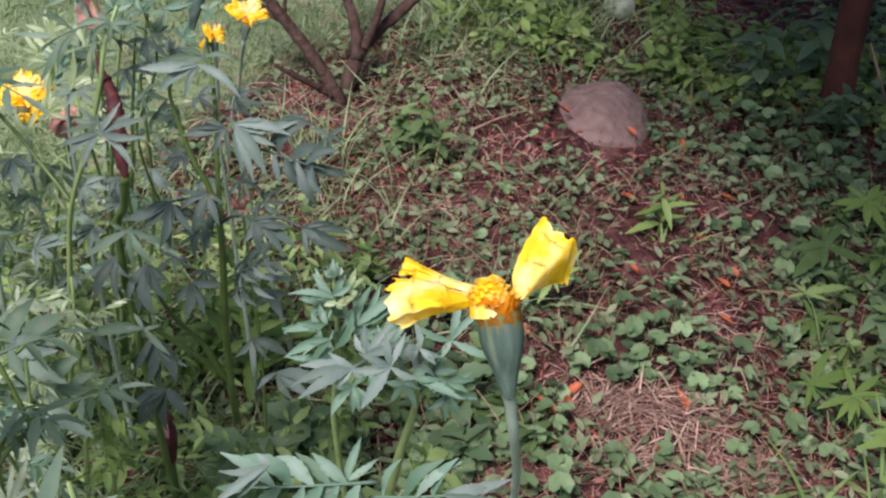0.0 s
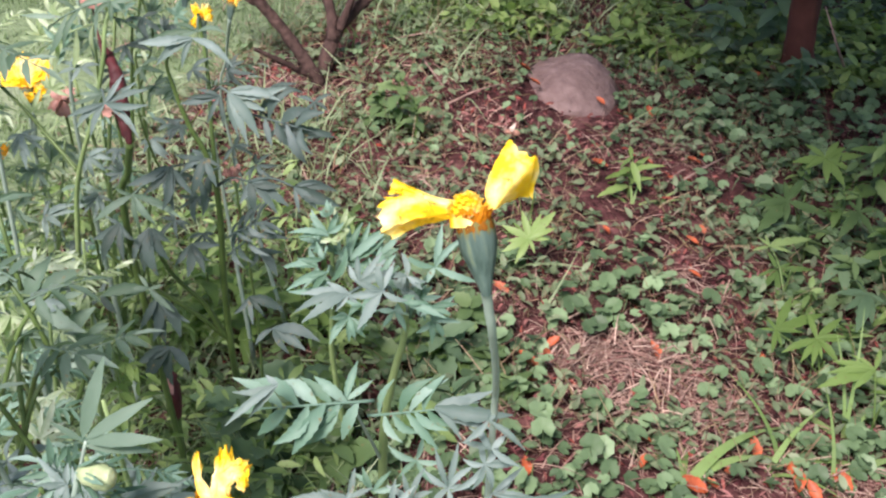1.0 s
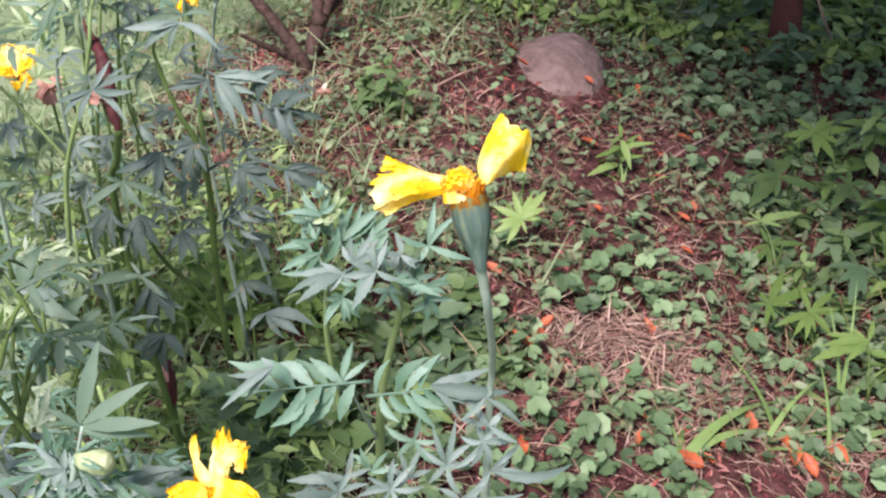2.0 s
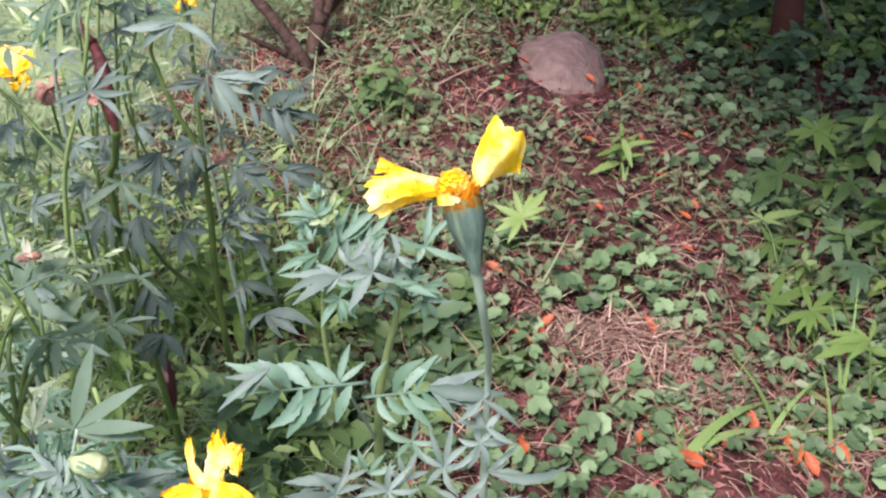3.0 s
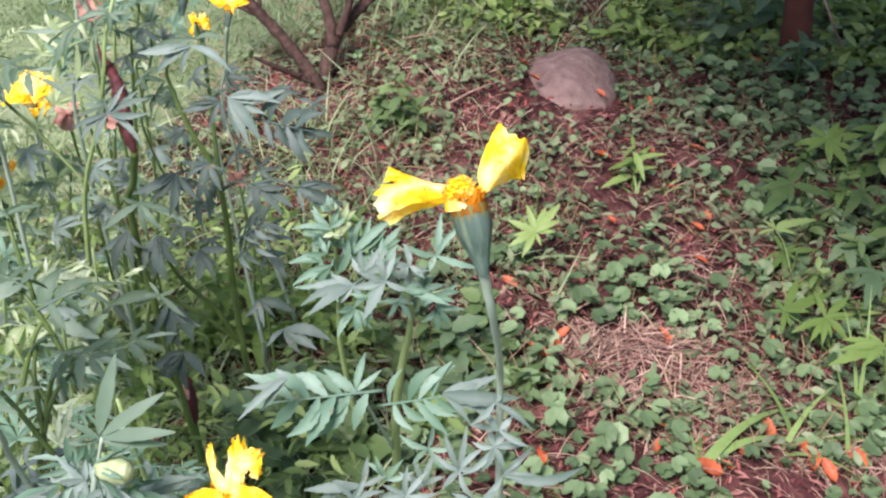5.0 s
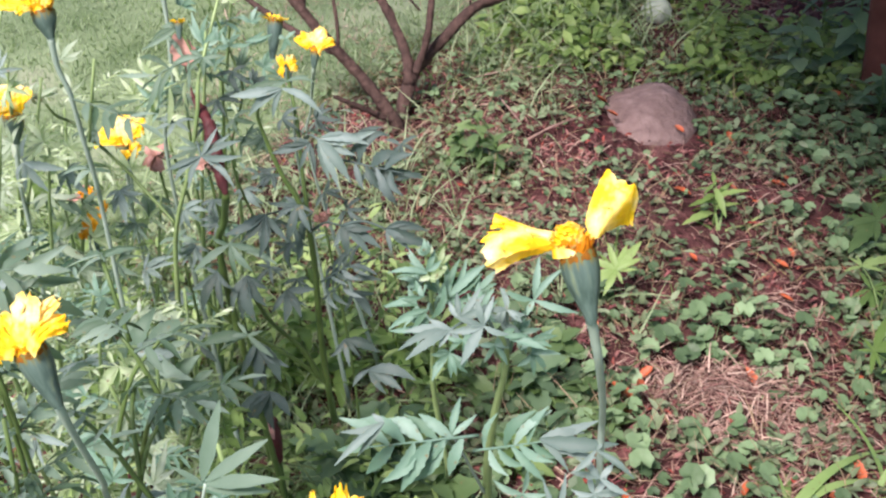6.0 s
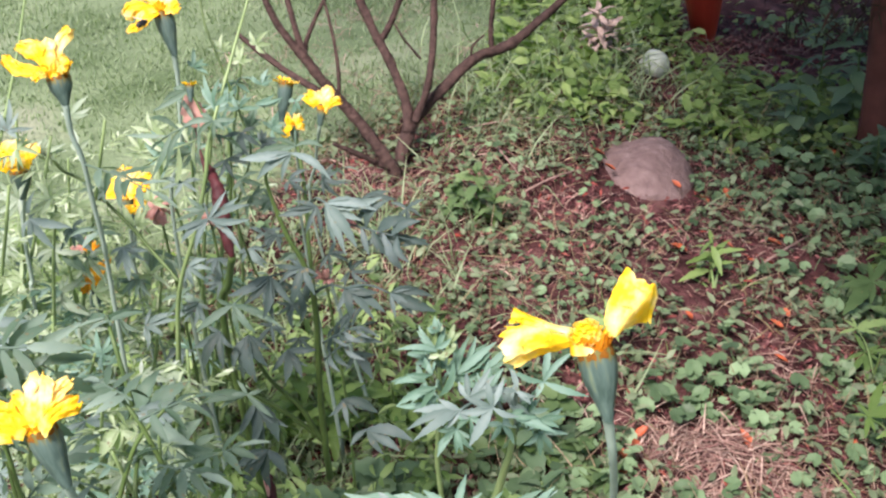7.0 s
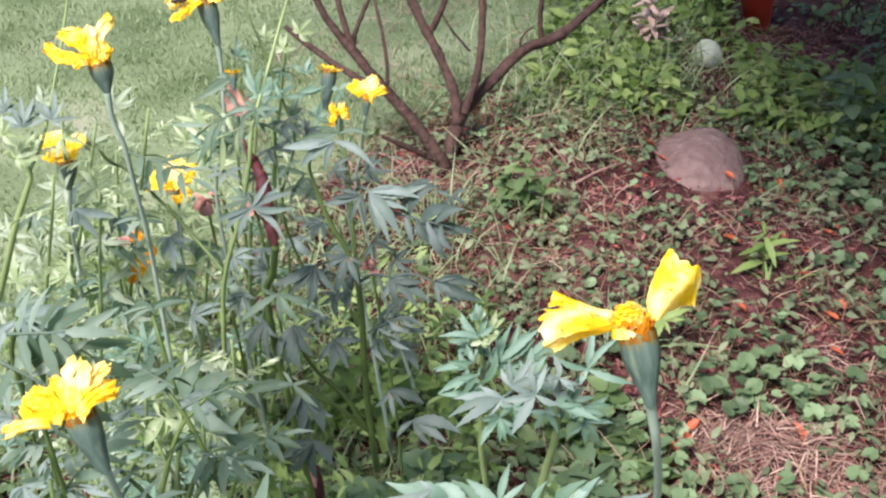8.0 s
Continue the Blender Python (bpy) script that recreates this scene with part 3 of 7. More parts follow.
def bare(x, y):
    """Patches where straw and litter lie open: 1 bare, 0 covered."""
    spots = ((*(0.1483, 0.8298), 0.055, 0.040), (*(0.2018, 0.7979), 0.05, 0.035), (*(0.2321, 1.2183), 0.085, 0.055), (*(-0.001, 1.2406), 0.045, 0.05), (*(0.2279, 0.9905), 0.022, 0.07),
             (*(-0.1012, 1.091), 0.05, 0.022), (*(0.2213, 0.7192), 0.05, 0.015), (*(0.3256, 0.7299), 0.06, 0.02), (*(0.1563, 1.0922), 0.035, 0.03), (*(-0.1914, 1.2775), 0.10, 0.05), (*(-0.2609, 1.2729), 0.07, 0.05), (*(0.3139, 1.8317), 0.13, 0.16), (*(0.2843, 1.2559), 0.05, 0.045))
    return max(math.exp(-((x - a) / w) ** 2 - ((y - b) / h) ** 2) for a, b, w, h in spots)


def ground_cover():
    rnd, poses = random.Random(11), []
    while len(poses) < 9000:
        x, y = rnd.uniform(-0.55, 0.85), 0.42 + 1.6 * rnd.random() ** 1.1
        if y > lawn_edge(x) + 0.03 or ((x - 0.114) / 0.056) ** 2 + ((y - 1.355) / 0.078) ** 2 < 1 or (abs(x - 0.145) < 0.03 and 1.55 < y < 1.72):
            continue
        want = (0.62 if y < 0.9 else 0.50) + (0.55 if y < 0.86 and x < 0.05 else 0) + 0.95 * patchy(x, y, 13, 1.0) + 0.4 * patchy(x, y, 40, 2.0) - (0.95 if y < 1.55 else 2.2) * bare(x, y) + (0.35 if x > 0.3 else 0) + (0.3 if y < 0.68 else 0) + (0.3 if y > 1.25 and x > 0.17 else 0)
        if rnd.random() > want:
            continue
        s = rnd.uniform(0.42, 1.05) * (0.62 if (y > 0.97 and x < 0.24) or x < -0.06 else 0.85 if y < 0.7 else 1)
        poses.append(turned(x, y, ground_z(x, y) + rnd.uniform(-0.012, 0.012), rnd.gauss(14, 13), rnd.gauss(0, 13), rnd.uniform(-120, 120), s))
    # the near open stretch grows in separate little plants, one to each hand's width of ground
    far, plants = [], {}
    for m in poses:
        x, y = m.translation.x, m.translation.y
        if 0.02 < x < 0.42 and 0.6 < y < 1.08:
            plants.setdefault((round(x / 0.065), round(y / 0.065)), []).append(m)
        else:
            far.append(m)
    shapes = [mesh_of("leaf", *round_leaf(0.02, n), IVY_LEAF) for n in (14, 18, 22)]
    for leaves in plants.values():
        x = sum(m.translation.x for m in leaves) / len(leaves)
        y = sum(m.translation.y for m in leaves) / len(leaves)
        ob = thing("ground_ivy", (x, y, ground_z(x, y)), "creeping ground ivy with round scalloped green leaves", "ground ivy", "ground ivy plants")
        for k, m in enumerate(leaves):
            part("leaf", shapes[k % 3], ob, Matrix.Translation(-ob.location) @ m)
            foot = m.translation - ob.location
            if k % 4 == 0:
                v, f = tube([(0, 0, -0.004), foot * 0.5 + Vector((0, 0, 0.004)), foot + Vector((0, 0, 0.006))], [0.0007, 0.0006, 0.0005], 5, 3)
                part("runner", mesh_of("runner", v, f, STEM), ob)
    scattered("ground_cover", round_leaf(), far, COVER_LEAF, "creeping round-leaved green ground cover over the bed", "ground cover")


ground_cover()


def lawn():
    rnd, poses = random.Random(12), []
    while len(poses) < 58000:
        x, y = rnd.uniform(-1.5, 0.35), rnd.uniform(0.6, 2.75)
        if y < lawn_edge(x) - 0.05 * rnd.random() or patchy(x, y, 11, 4) < -0.6:
            continue
        poses.append(turned(x, y, ground_z(x, y) - 0.002, rnd.gauss(0, 22), rnd.gauss(0, 22), rnd.uniform(0, 360), rnd.uniform(0.5, 1.2)))
    scattered("lawn_grass", blade_of_grass(0.016, 0.0021, 0.4, 3), poses, LAWN, "short soft green lawn grass", "grass")


lawn()


def rough_grass():
    rnd, poses = random.Random(13), []
    for cx, cy, r, n in ((-0.06, 1.50, 0.15, 600), (0.05, 1.68, 0.2, 600), (0.03, 0.95, 0.07, 26), (-0.2, 1.15, 0.14, 220), (-0.3, 0.95, 0.2, 600), (-0.42, 0.8, 0.25, 900), (-0.5, 1.05, 0.2, 200), (-0.30, 0.72, 0.14, 400), (-0.17, 0.66, 0.10, 260), (-0.10, 0.62, 0.08, 120), (-0.22, 0.56, 0.10, 160)):
        for _ in range(n):
            x, y = rnd.gauss(cx, r * 0.5), rnd.gauss(cy, r * 0.5)
            poses.append(turned(x, y, ground_z(x, y) - 0.003, rnd.gauss(0, 30), rnd.gauss(0, 30), rnd.uniform(0, 360), rnd.uniform(0.5, 1.3)))
    scattered("rough_grass", blade_of_grass(0.060, 0.0023, 0.9, 4), poses, GRASS, "long loose green grass between the weeds", "grass")


rough_grass()


def straw():
    rnd, poses = random.Random(14), []
    while len(poses) < 8500:
        x, y = rnd.uniform(-0.5, 0.6), rnd.uniform(0.5, 2.0)
        if rnd.random() > (0.22 if y < 0.9 else 0.06) + 1.1 * bare(x, y) * (1 if y < 1.0 else 0.22) + 0.15 * patchy(x, y, 8, 7):
            continue
        z = ground_z(x, y) + 0.002 + 0.014 * rnd.random() ** 2
        poses.append(pose(x, y, z, rnd.gauss(-90, 12), rnd.uniform(0, 360), 0) @ Matrix.Diagonal([rnd.uniform(0.4, 1.3)] * 3 + [1]))
    flat = []
    for m in poses:
        a = rng.uniform(0, 360)
        flat.append(Matrix.Translation(m.translation) @ pose(0, 0, 0, rnd.gauss(0, 9), rnd.gauss(0, 9), a) @ pose(0, 0, 0, -90, 0, 0) @ Matrix.Diagonal([rnd.uniform(0.35, 1.3)] * 3 + [1]))
    scattered("dry_straw", blade_of_grass(0.046, 0.0010, 0.35, 5), flat, STRAW, "dry pinkish straw lying on the bed", "straw")


straw()


def straw_mound():
    """Bent stalks heaped in two low drifts, most of them lying one way."""
    rnd, poses = random.Random(24), []
    for cx, cy, rx, ry, turn, n in ((0.105, 0.815, 0.032, 0.026, -35, 230), (0.165, 0.84, 0.045, 0.02, -65, 200), (0.235, 0.785, 0.032, 0.024, 20, 130), (0.15, 0.765, 0.05, 0.016, -80, 90), (0.235, 1.235, 0.045, 0.03, -60, 110), (-0.06, 1.08, 0.05, 0.016, -80, 110), (-0.20, 1.26, 0.06, 0.03, -70, 140)):
        for _ in range(n):
            x, y = rnd.gauss(cx, rx * 0.6), rnd.gauss(cy, ry * 0.6)
            z = ground_z(x, y) + 0.002 + 0.016 * math.exp(-((x - cx) / rx) ** 2 - ((y - cy) / ry) ** 2) * rnd.random()
            poses.append(pose(x, y, z, 0, 0, turn + rnd.gauss(0, 50)) @ pose(0, 0, 0, -72 + rnd.gauss(0, 10), rnd.gauss(0, 30), 0) @ Matrix.Diagonal([rnd.uniform(0.35, 1.15)] * 3 + [1]))
    scattered("straw_mound", blade_of_grass(0.046, 0.0011, 0.55, 6), poses, STRAW, "heaped dry pinkish straw on the bed", "straw")


straw_mound()


def litter():
    rnd, poses = random.Random(15), []
    while len(poses) < 20000:
        x, y = rnd.uniform(-0.6, 0.75), 0.45 + 1.6 * rnd.random() ** 1.2
        if y > lawn_edge(x) + 0.1 * (x > 0.17) or ((x - 0.122) / 0.06) ** 2 + ((y - 1.36) / 0.08) ** 2 < 1 or rnd.random() > 0.45 + 0.55 * bare(x, y):
            continue
        poses.append(turned(x, y, ground_z(x, y) + rnd.uniform(0, 0.008), rnd.gauss(0, 25), rnd.gauss(0, 25), rnd.uniform(0, 360), rnd.uniform(0.25, 0.9)))
    scattered("leaf_litter", leaflet(0.015, 0.0042, 0.3, 0.5, 0.0, 4), poses, LITTER, "small brown leaf litter on the soil", "litter")


litter()


def sprigs():
    """Fine greyish sprigs and seedlings of the middle of the bed, with a few dry blades."""
    rnd, poses, dry = random.Random(16), [], []
    while len(poses) < 7000:
        x, y = rnd.uniform(-0.45, 0.45), rnd.uniform(0.7, 1.6)
        if y > lawn_edge(x) + 0.05 or rnd.random() > 0.6 + 0.9 * patchy(x, y, 10, 15) - 0.5 * bare(x, y) or ((x - 0.122) / 0.066) ** 2 + ((y - 1.33) / 0.085) ** 2 < 1:
            continue
        poses.append(turned(x, y, ground_z(x, y) + 0.025 * rnd.random(), rnd.gauss(20, 25), rnd.gauss(0, 25), rnd.uniform(0, 360), rnd.uniform(0.5, 1.4)))
        if rnd.random() < 0.65:
            dry.append(turned(x, y, ground_z(x, y), rnd.gauss(0, 48), rnd.gauss(0, 48), rnd.uniform(0, 360), rnd.uniform(0.4, 1.2)))
    scattered("sprigs", leaflet(0.011, 0.0052, 0.3, 0.3, 0.0, 5), poses, SPRIG, "small grey-green sprigs and seedlings", "seedlings")
    scattered("dry_grass", blade_of_grass(0.05, 0.0012, 0.7, 5), dry, TAN, "thin dry standing grass", "dry grass")


TAN = varied("tan_grass", [(0.17, 0.11, 0.07), (0.27, 0.19, 0.12), (0.38, 0.29, 0.19), (0.20, 0.17, 0.08), (0.25, 0.13, 0.10)])
SPRIG = leafy("sprig_leaf", (0.08, 0.11, 0.06), (0.13, 0.18, 0.10), (0.22, 0.28, 0.17), 0.55, 0.2, "island")
sprigs()


# ---- stones ----
def stone(name, at, size, material, label, category, seed, squash=0.0):
    bm = bmesh.new()
    bmesh.ops.create_icosphere(bm, subdivisions=4, radius=1)
    for v in bm.verts:
        p = v.co.copy()
        d = 1 + 0.13 * noise.noise(p * 1.3 + Vector((seed, 0, 0))) + 0.05 * noise.noise(p * 3.5 + Vector((0, seed, 0))) + 0.025 * noise.noise(p * 9) + 0.014 * noise.noise(p * 23)
        v.co = Vector((p.x * size[0], p.y * size[1], p.z * size[2])) * d
        v.co.z = min(v.co.z, size[2] * (1 - squash))
    me = bpy.data.meshes.new(name)
    bm.to_mesh(me)
    bm.free()
    me.materials.append(material)
    me.polygons.foreach_set("use_smooth", [True] * len(me.polygons))
    ob = new(name, me)
    ob.location = at
    return tagged(ob, label, category)


stone("rock", (0.120, 1.375, ground_z(0.120, 1.375) - 0.018), (0.064, 0.085, 0.044), ROCK, "rounded reddish-grey field stone half sunk in the bed", "rock", 3)
stone("white_stone", (0.148, 1.69, ground_z(0.148, 1.69) + 0.012), (0.022, 0.02, 0.022), WHITE_STONE, "small pale greenish-white stone among the weeds", "stone", 8)


# ---- shrub ----
def shrub():
    ob = thing("shrub", (-0.19, 1.33, ground_z(-0.19, 1.33) - 0.01), "bare-stemmed shrub with forking grey-brown branches on the bed's edge", "shrub")
    def branch(pts, rad):
        v, f = tube([Vector(p) - ob.location for p in pts], [0.74 * r for r in rad], 14, 12, 0.32, len(pts) + rad[0] * 1000)
        part("branch", mesh_of("branch", v, f, BARK), ob)

    branch([(-0.189, 1.285, 0.011), (-0.199, 1.285, 0.034), (-0.233, 1.295, 0.079), (-0.267, 1.301, 0.117), (-0.297, 1.307, 0.153), (-0.334, 1.317, 0.199), (-0.367, 1.337, 0.261)], [0.012, 0.011, 0.0095, 0.009, 0.008, 0.0055, 0.004])
    branch([(-0.297, 1.307, 0.153), (-0.314, 1.332, 0.18), (-0.335, 1.369, 0.231)], [0.006, 0.005, 0.004])
    branch([(-0.257, 1.297, 0.108), (-0.302, 1.322, 0.119), (-0.362, 1.362, 0.14), (-0.406, 1.401, 0.155)], [0.006, 0.0055, 0.005, 0.004])
    branch([(-0.186, 1.304, 0.004), (-0.189, 1.329, 0.029), (-0.175, 1.36, 0.063), (-0.138, 1.393, 0.096), (-0.104, 1.422, 0.122), (-0.062, 1.444, 0.133), (-0.027, 1.471, 0.155), (0.009, 1.499, 0.181), (0.051, 1.536, 0.22)], [0.013, 0.012, 0.0105, 0.0095, 0.009, 0.009, 0.0075, 0.007, 0.006])
    branch([(-0.182, 1.341, 0.051), (-0.188, 1.369, 0.082), (-0.211, 1.401, 0.122), (-0.232, 1.426, 0.15), (-0.256, 1.455, 0.186), (-0.278, 1.484, 0.221)], [0.009, 0.0085, 0.008, 0.008, 0.0075, 0.006])
    branch([(-0.226, 1.421, 0.141), (-0.213, 1.435, 0.163), (-0.2, 1.453, 0.195), (-0.188, 1.472, 0.226)], [0.006, 0.0055, 0.005, 0.004])
    branch([(-0.174, 1.349, 0.063), (-0.159, 1.363, 0.107), (-0.154, 1.387, 0.151), (-0.155, 1.415, 0.2), (-0.154, 1.435, 0.237)], [0.0065, 0.006, 0.006, 0.006, 0.005])
    branch([(-0.083, 1.438, 0.126), (-0.085, 1.442, 0.156), (-0.083, 1.45, 0.191), (-0.085, 1.468, 0.222)], [0.005, 0.0045, 0.004, 0.004])
    branch([(-0.11, 1.421, 0.121), (-0.106, 1.421, 0.14), (-0.092, 1.428, 0.152)], [0.0022, 0.002, 0.0014])
    branch([(-0.26, 1.3, 0.114), (-0.261, 1.307, 0.148), (-0.269, 1.326, 0.183), (-0.283, 1.348, 0.225)], [0.003, 0.003, 0.0025, 0.002])
    branch([(-0.29, 1.32, 0.135), (-0.305, 1.332, 0.159), (-0.298, 1.359, 0.186), (-0.285, 1.387, 0.213)], [0.004, 0.004, 0.0035, 0.003])
    branch([(-0.198, 1.281, 0.028), (-0.229, 1.259, 0.055), (-0.26, 1.245, 0.076)], [0.005, 0.0045, 0.003])
    branch([(-0.177, 1.453, 0.108), (-0.2, 1.464, 0.131), (-0.222, 1.496, 0.151)], [0.002, 0.002, 0.0015])
    # leaves out of view over the stems, added to shade the lawn behind
    rnd, poses = random.Random(27), []
    while len(poses) < 260:
        x, y, z = rnd.uniform(-0.55, 0.2), rnd.uniform(-0.3, 0.45), rnd.uniform(0.48, 0.95)
        if ((x + 0.22) / 0.26) ** 2 + ((y - 0.08) / 0.38) ** 2 + ((z - 0.70) / 0.25) ** 2 > 1 or noise.noise(Vector((x * 6, y * 6, z * 6))) < -0.15:
            continue
        poses.append(turned(x, y, z, rnd.gauss(0, 35), rnd.gauss(0, 35), rnd.uniform(0, 360), rnd.uniform(0.7, 1.4)))
    crown = scattered("crown", leaflet(0.045, 0.022, 0.2, 0.2, 0, 5), poses, WEED_LEAF, "added unseen leaves over the bare stems that shade the lawn", "")
    crown.parent = ob
    return ob


shrub()


# ---- dark tree and what stands below it ----
def tree():
    at = (0.428, 1.50, ground_z(0.428, 1.50))
    ob = thing("tree", at, "dark reddish tree trunk under a dense low brown-green crown", "tree")
    v, f = tube([(0.004, 0, -0.03), (0.0, 0.0, 0.08), (-0.004, 0.005, 0.3), (0.01, 0.01, 0.7), (0.0, 0.02, 1.6)], [0.028, 0.020, 0.019, 0.019, 0.012], 14, 8, 0.35, 2)
    part("trunk", mesh_of("trunk", v, f, TRUNK), ob)
    rnd = random.Random(21)
    for k in range(14):
        a = rnd.uniform(0, 6.28)
        z = rnd.uniform(0.5, 1.2)
        r = rnd.uniform(0.25, 0.5)
        v, f = tube([(0, 0, z), (r * 0.5 * math.cos(a), r * 0.5 * math.sin(a), z + 0.03), (r * math.cos(a), r * math.sin(a), z - 0.04)], [0.008, 0.005, 0.002], 6, 5, 0.3, k)
        part("limb", mesh_of("limb", v, f, TRUNK), ob)
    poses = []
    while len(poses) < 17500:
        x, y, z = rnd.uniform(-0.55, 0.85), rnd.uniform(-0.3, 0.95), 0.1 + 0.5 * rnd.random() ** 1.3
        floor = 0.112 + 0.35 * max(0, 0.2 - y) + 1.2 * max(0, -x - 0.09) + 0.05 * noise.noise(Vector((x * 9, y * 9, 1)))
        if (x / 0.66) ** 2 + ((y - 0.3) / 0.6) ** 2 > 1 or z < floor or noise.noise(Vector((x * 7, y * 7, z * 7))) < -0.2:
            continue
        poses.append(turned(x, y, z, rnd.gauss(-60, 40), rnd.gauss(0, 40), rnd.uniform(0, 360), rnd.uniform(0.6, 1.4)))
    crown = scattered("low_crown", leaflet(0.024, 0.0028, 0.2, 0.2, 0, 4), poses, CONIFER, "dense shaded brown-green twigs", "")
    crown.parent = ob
    # broad leaves above the view, added only to shade the right of the bed
    poses = []
    while len(poses) < 4300:
        x, y, z = rnd.uniform(-0.7, 1.15), rnd.uniform(-1.6, 0.5), rnd.uniform(0.72, 1.7)
        if ((x - 0.18) / 0.86) ** 2 + ((y + 0.53) / 0.98) ** 2 + ((z - 1.15) / 0.5) ** 2 > 1 or noise.noise(Vector((x * 4, y * 4, z * 4))) < -0.25:
            continue
        poses.append(turned(x, y, z, rnd.gauss(0, 40), rnd.gauss(0, 40), rnd.uniform(0, 360), rnd.uniform(0.7, 1.5)))
    crown = scattered("upper_crown", leaflet(0.09, 0.035, 0.2, 0.2, 0, 5), poses, WEED_LEAF, "added unseen leaves that shade the right of the bed", "")
    crown.parent = ob
    return ob


tree()


def red_pot():
    at = Vector((0.245, 1.905, ground_z(0.245, 1.905)))
    ob = thing("plant_pot", at, "red plastic plant pot standing under the tree", "pot")
    profile = ((0.014, 0.0), (0.030, 0.075), (0.036, 0.076), (0.038, 0.095), (0.034, 0.095), (0.028, 0.075), (0.013, 0.004))
    sides, verts, faces = 24, [], []
    for r, z in profile:
        verts += [(r * math.cos(2 * math.pi * s / sides), r * math.sin(2 * math.pi * s / sides), z) for s in range(sides)]
    for k in range(len(profile) - 1):
        faces += [(k * sides + s, k * sides + (s + 1) % sides, (k + 1) * sides + (s + 1) % sides, (k + 1) * sides + s) for s in range(sides)]
    faces.append(tuple(range(sides))[::-1])
    part("pot", mesh_of("pot", verts, faces, RED), ob, pose(0, 0, -0.004, 3, -6, 10) @ Matrix.Diagonal((1.3, 1.3, 1.6, 1)))


red_pot()


# ---- withered stalks ----
WITHERED = plain("withered_maroon", (0.025, 0.007, 0.009), (0.13, 0.03, 0.032), 110, 0.6, 0.3, 1.0, 0.002)
WITHERED_PALE = plain("withered_pink", (0.22, 0.075, 0.065), (0.62, 0.38, 0.31), 160, 0.6, 0.3, 0.5, 0.001)


def withered_stalk(label, points, radii, tip, stem):
    foot = Vector(stem[-1])
    ob = thing("withered_stalk", foot, label, "dead plant")
    v, f = tube([Vector(p) - foot for p in points], [0.8 * r for r in radii], 12, 8, 0.4, 3)
    part("husk", mesh_of("husk", v, f, WITHERED), ob)
    rnd = random.Random(9)
    for base, end, width in tip:
        way = Vector(end) - Vector(base)
        v, f = leaflet(way.length, width, 0.12, 0.8, 0.12, 9)
        part("dry_leaf", mesh_of("dry_leaf", v, f, WITHERED_PALE), ob, frame_of(Vector(base) - foot, way, (0.2, -1, 0.4)), "curled pinkish dry leaf")
    stem_on(ob, stem, [0.0022] * len(stem))
    return ob


withered_stalk("withered maroon flower stalk with a pinkish curled leaf", [(-0.206, 0.553, 0.402), (-0.201, 0.544, 0.384), (-0.197, 0.536, 0.379), (-0.193, 0.533, 0.373), (-0.189, 0.527, 0.371), (-0.186, 0.523, 0.364), (-0.184, 0.518, 0.354), (-0.181, 0.512, 0.344), (-0.178, 0.508, 0.335)],
               [0.0004, 0.0005, 0.0016, 0.0044, 0.0033, 0.0054, 0.0048, 0.0045, 0.002], [((-0.199, 0.546, 0.395), (-0.208, 0.55, 0.412), 0.013)], [(-0.178, 0.508, 0.336), (-0.188, 0.53, 0.306), (-0.201, 0.556, 0.25), (-0.19, 0.6, 0.0)])
withered_stalk("withered dark red flower head low between the weeds", [(-0.198, 0.6, 0.111), (-0.196, 0.597, 0.106), (-0.194, 0.595, 0.092), (-0.194, 0.596, 0.071)], [0.002, 0.0055, 0.006, 0.003],
               [((-0.193, 0.588, 0.098), (-0.197, 0.594, 0.111), 0.004)], [(-0.194, 0.596, 0.073), (-0.197, 0.61, 0.036), (-0.205, 0.64, 0.0)])


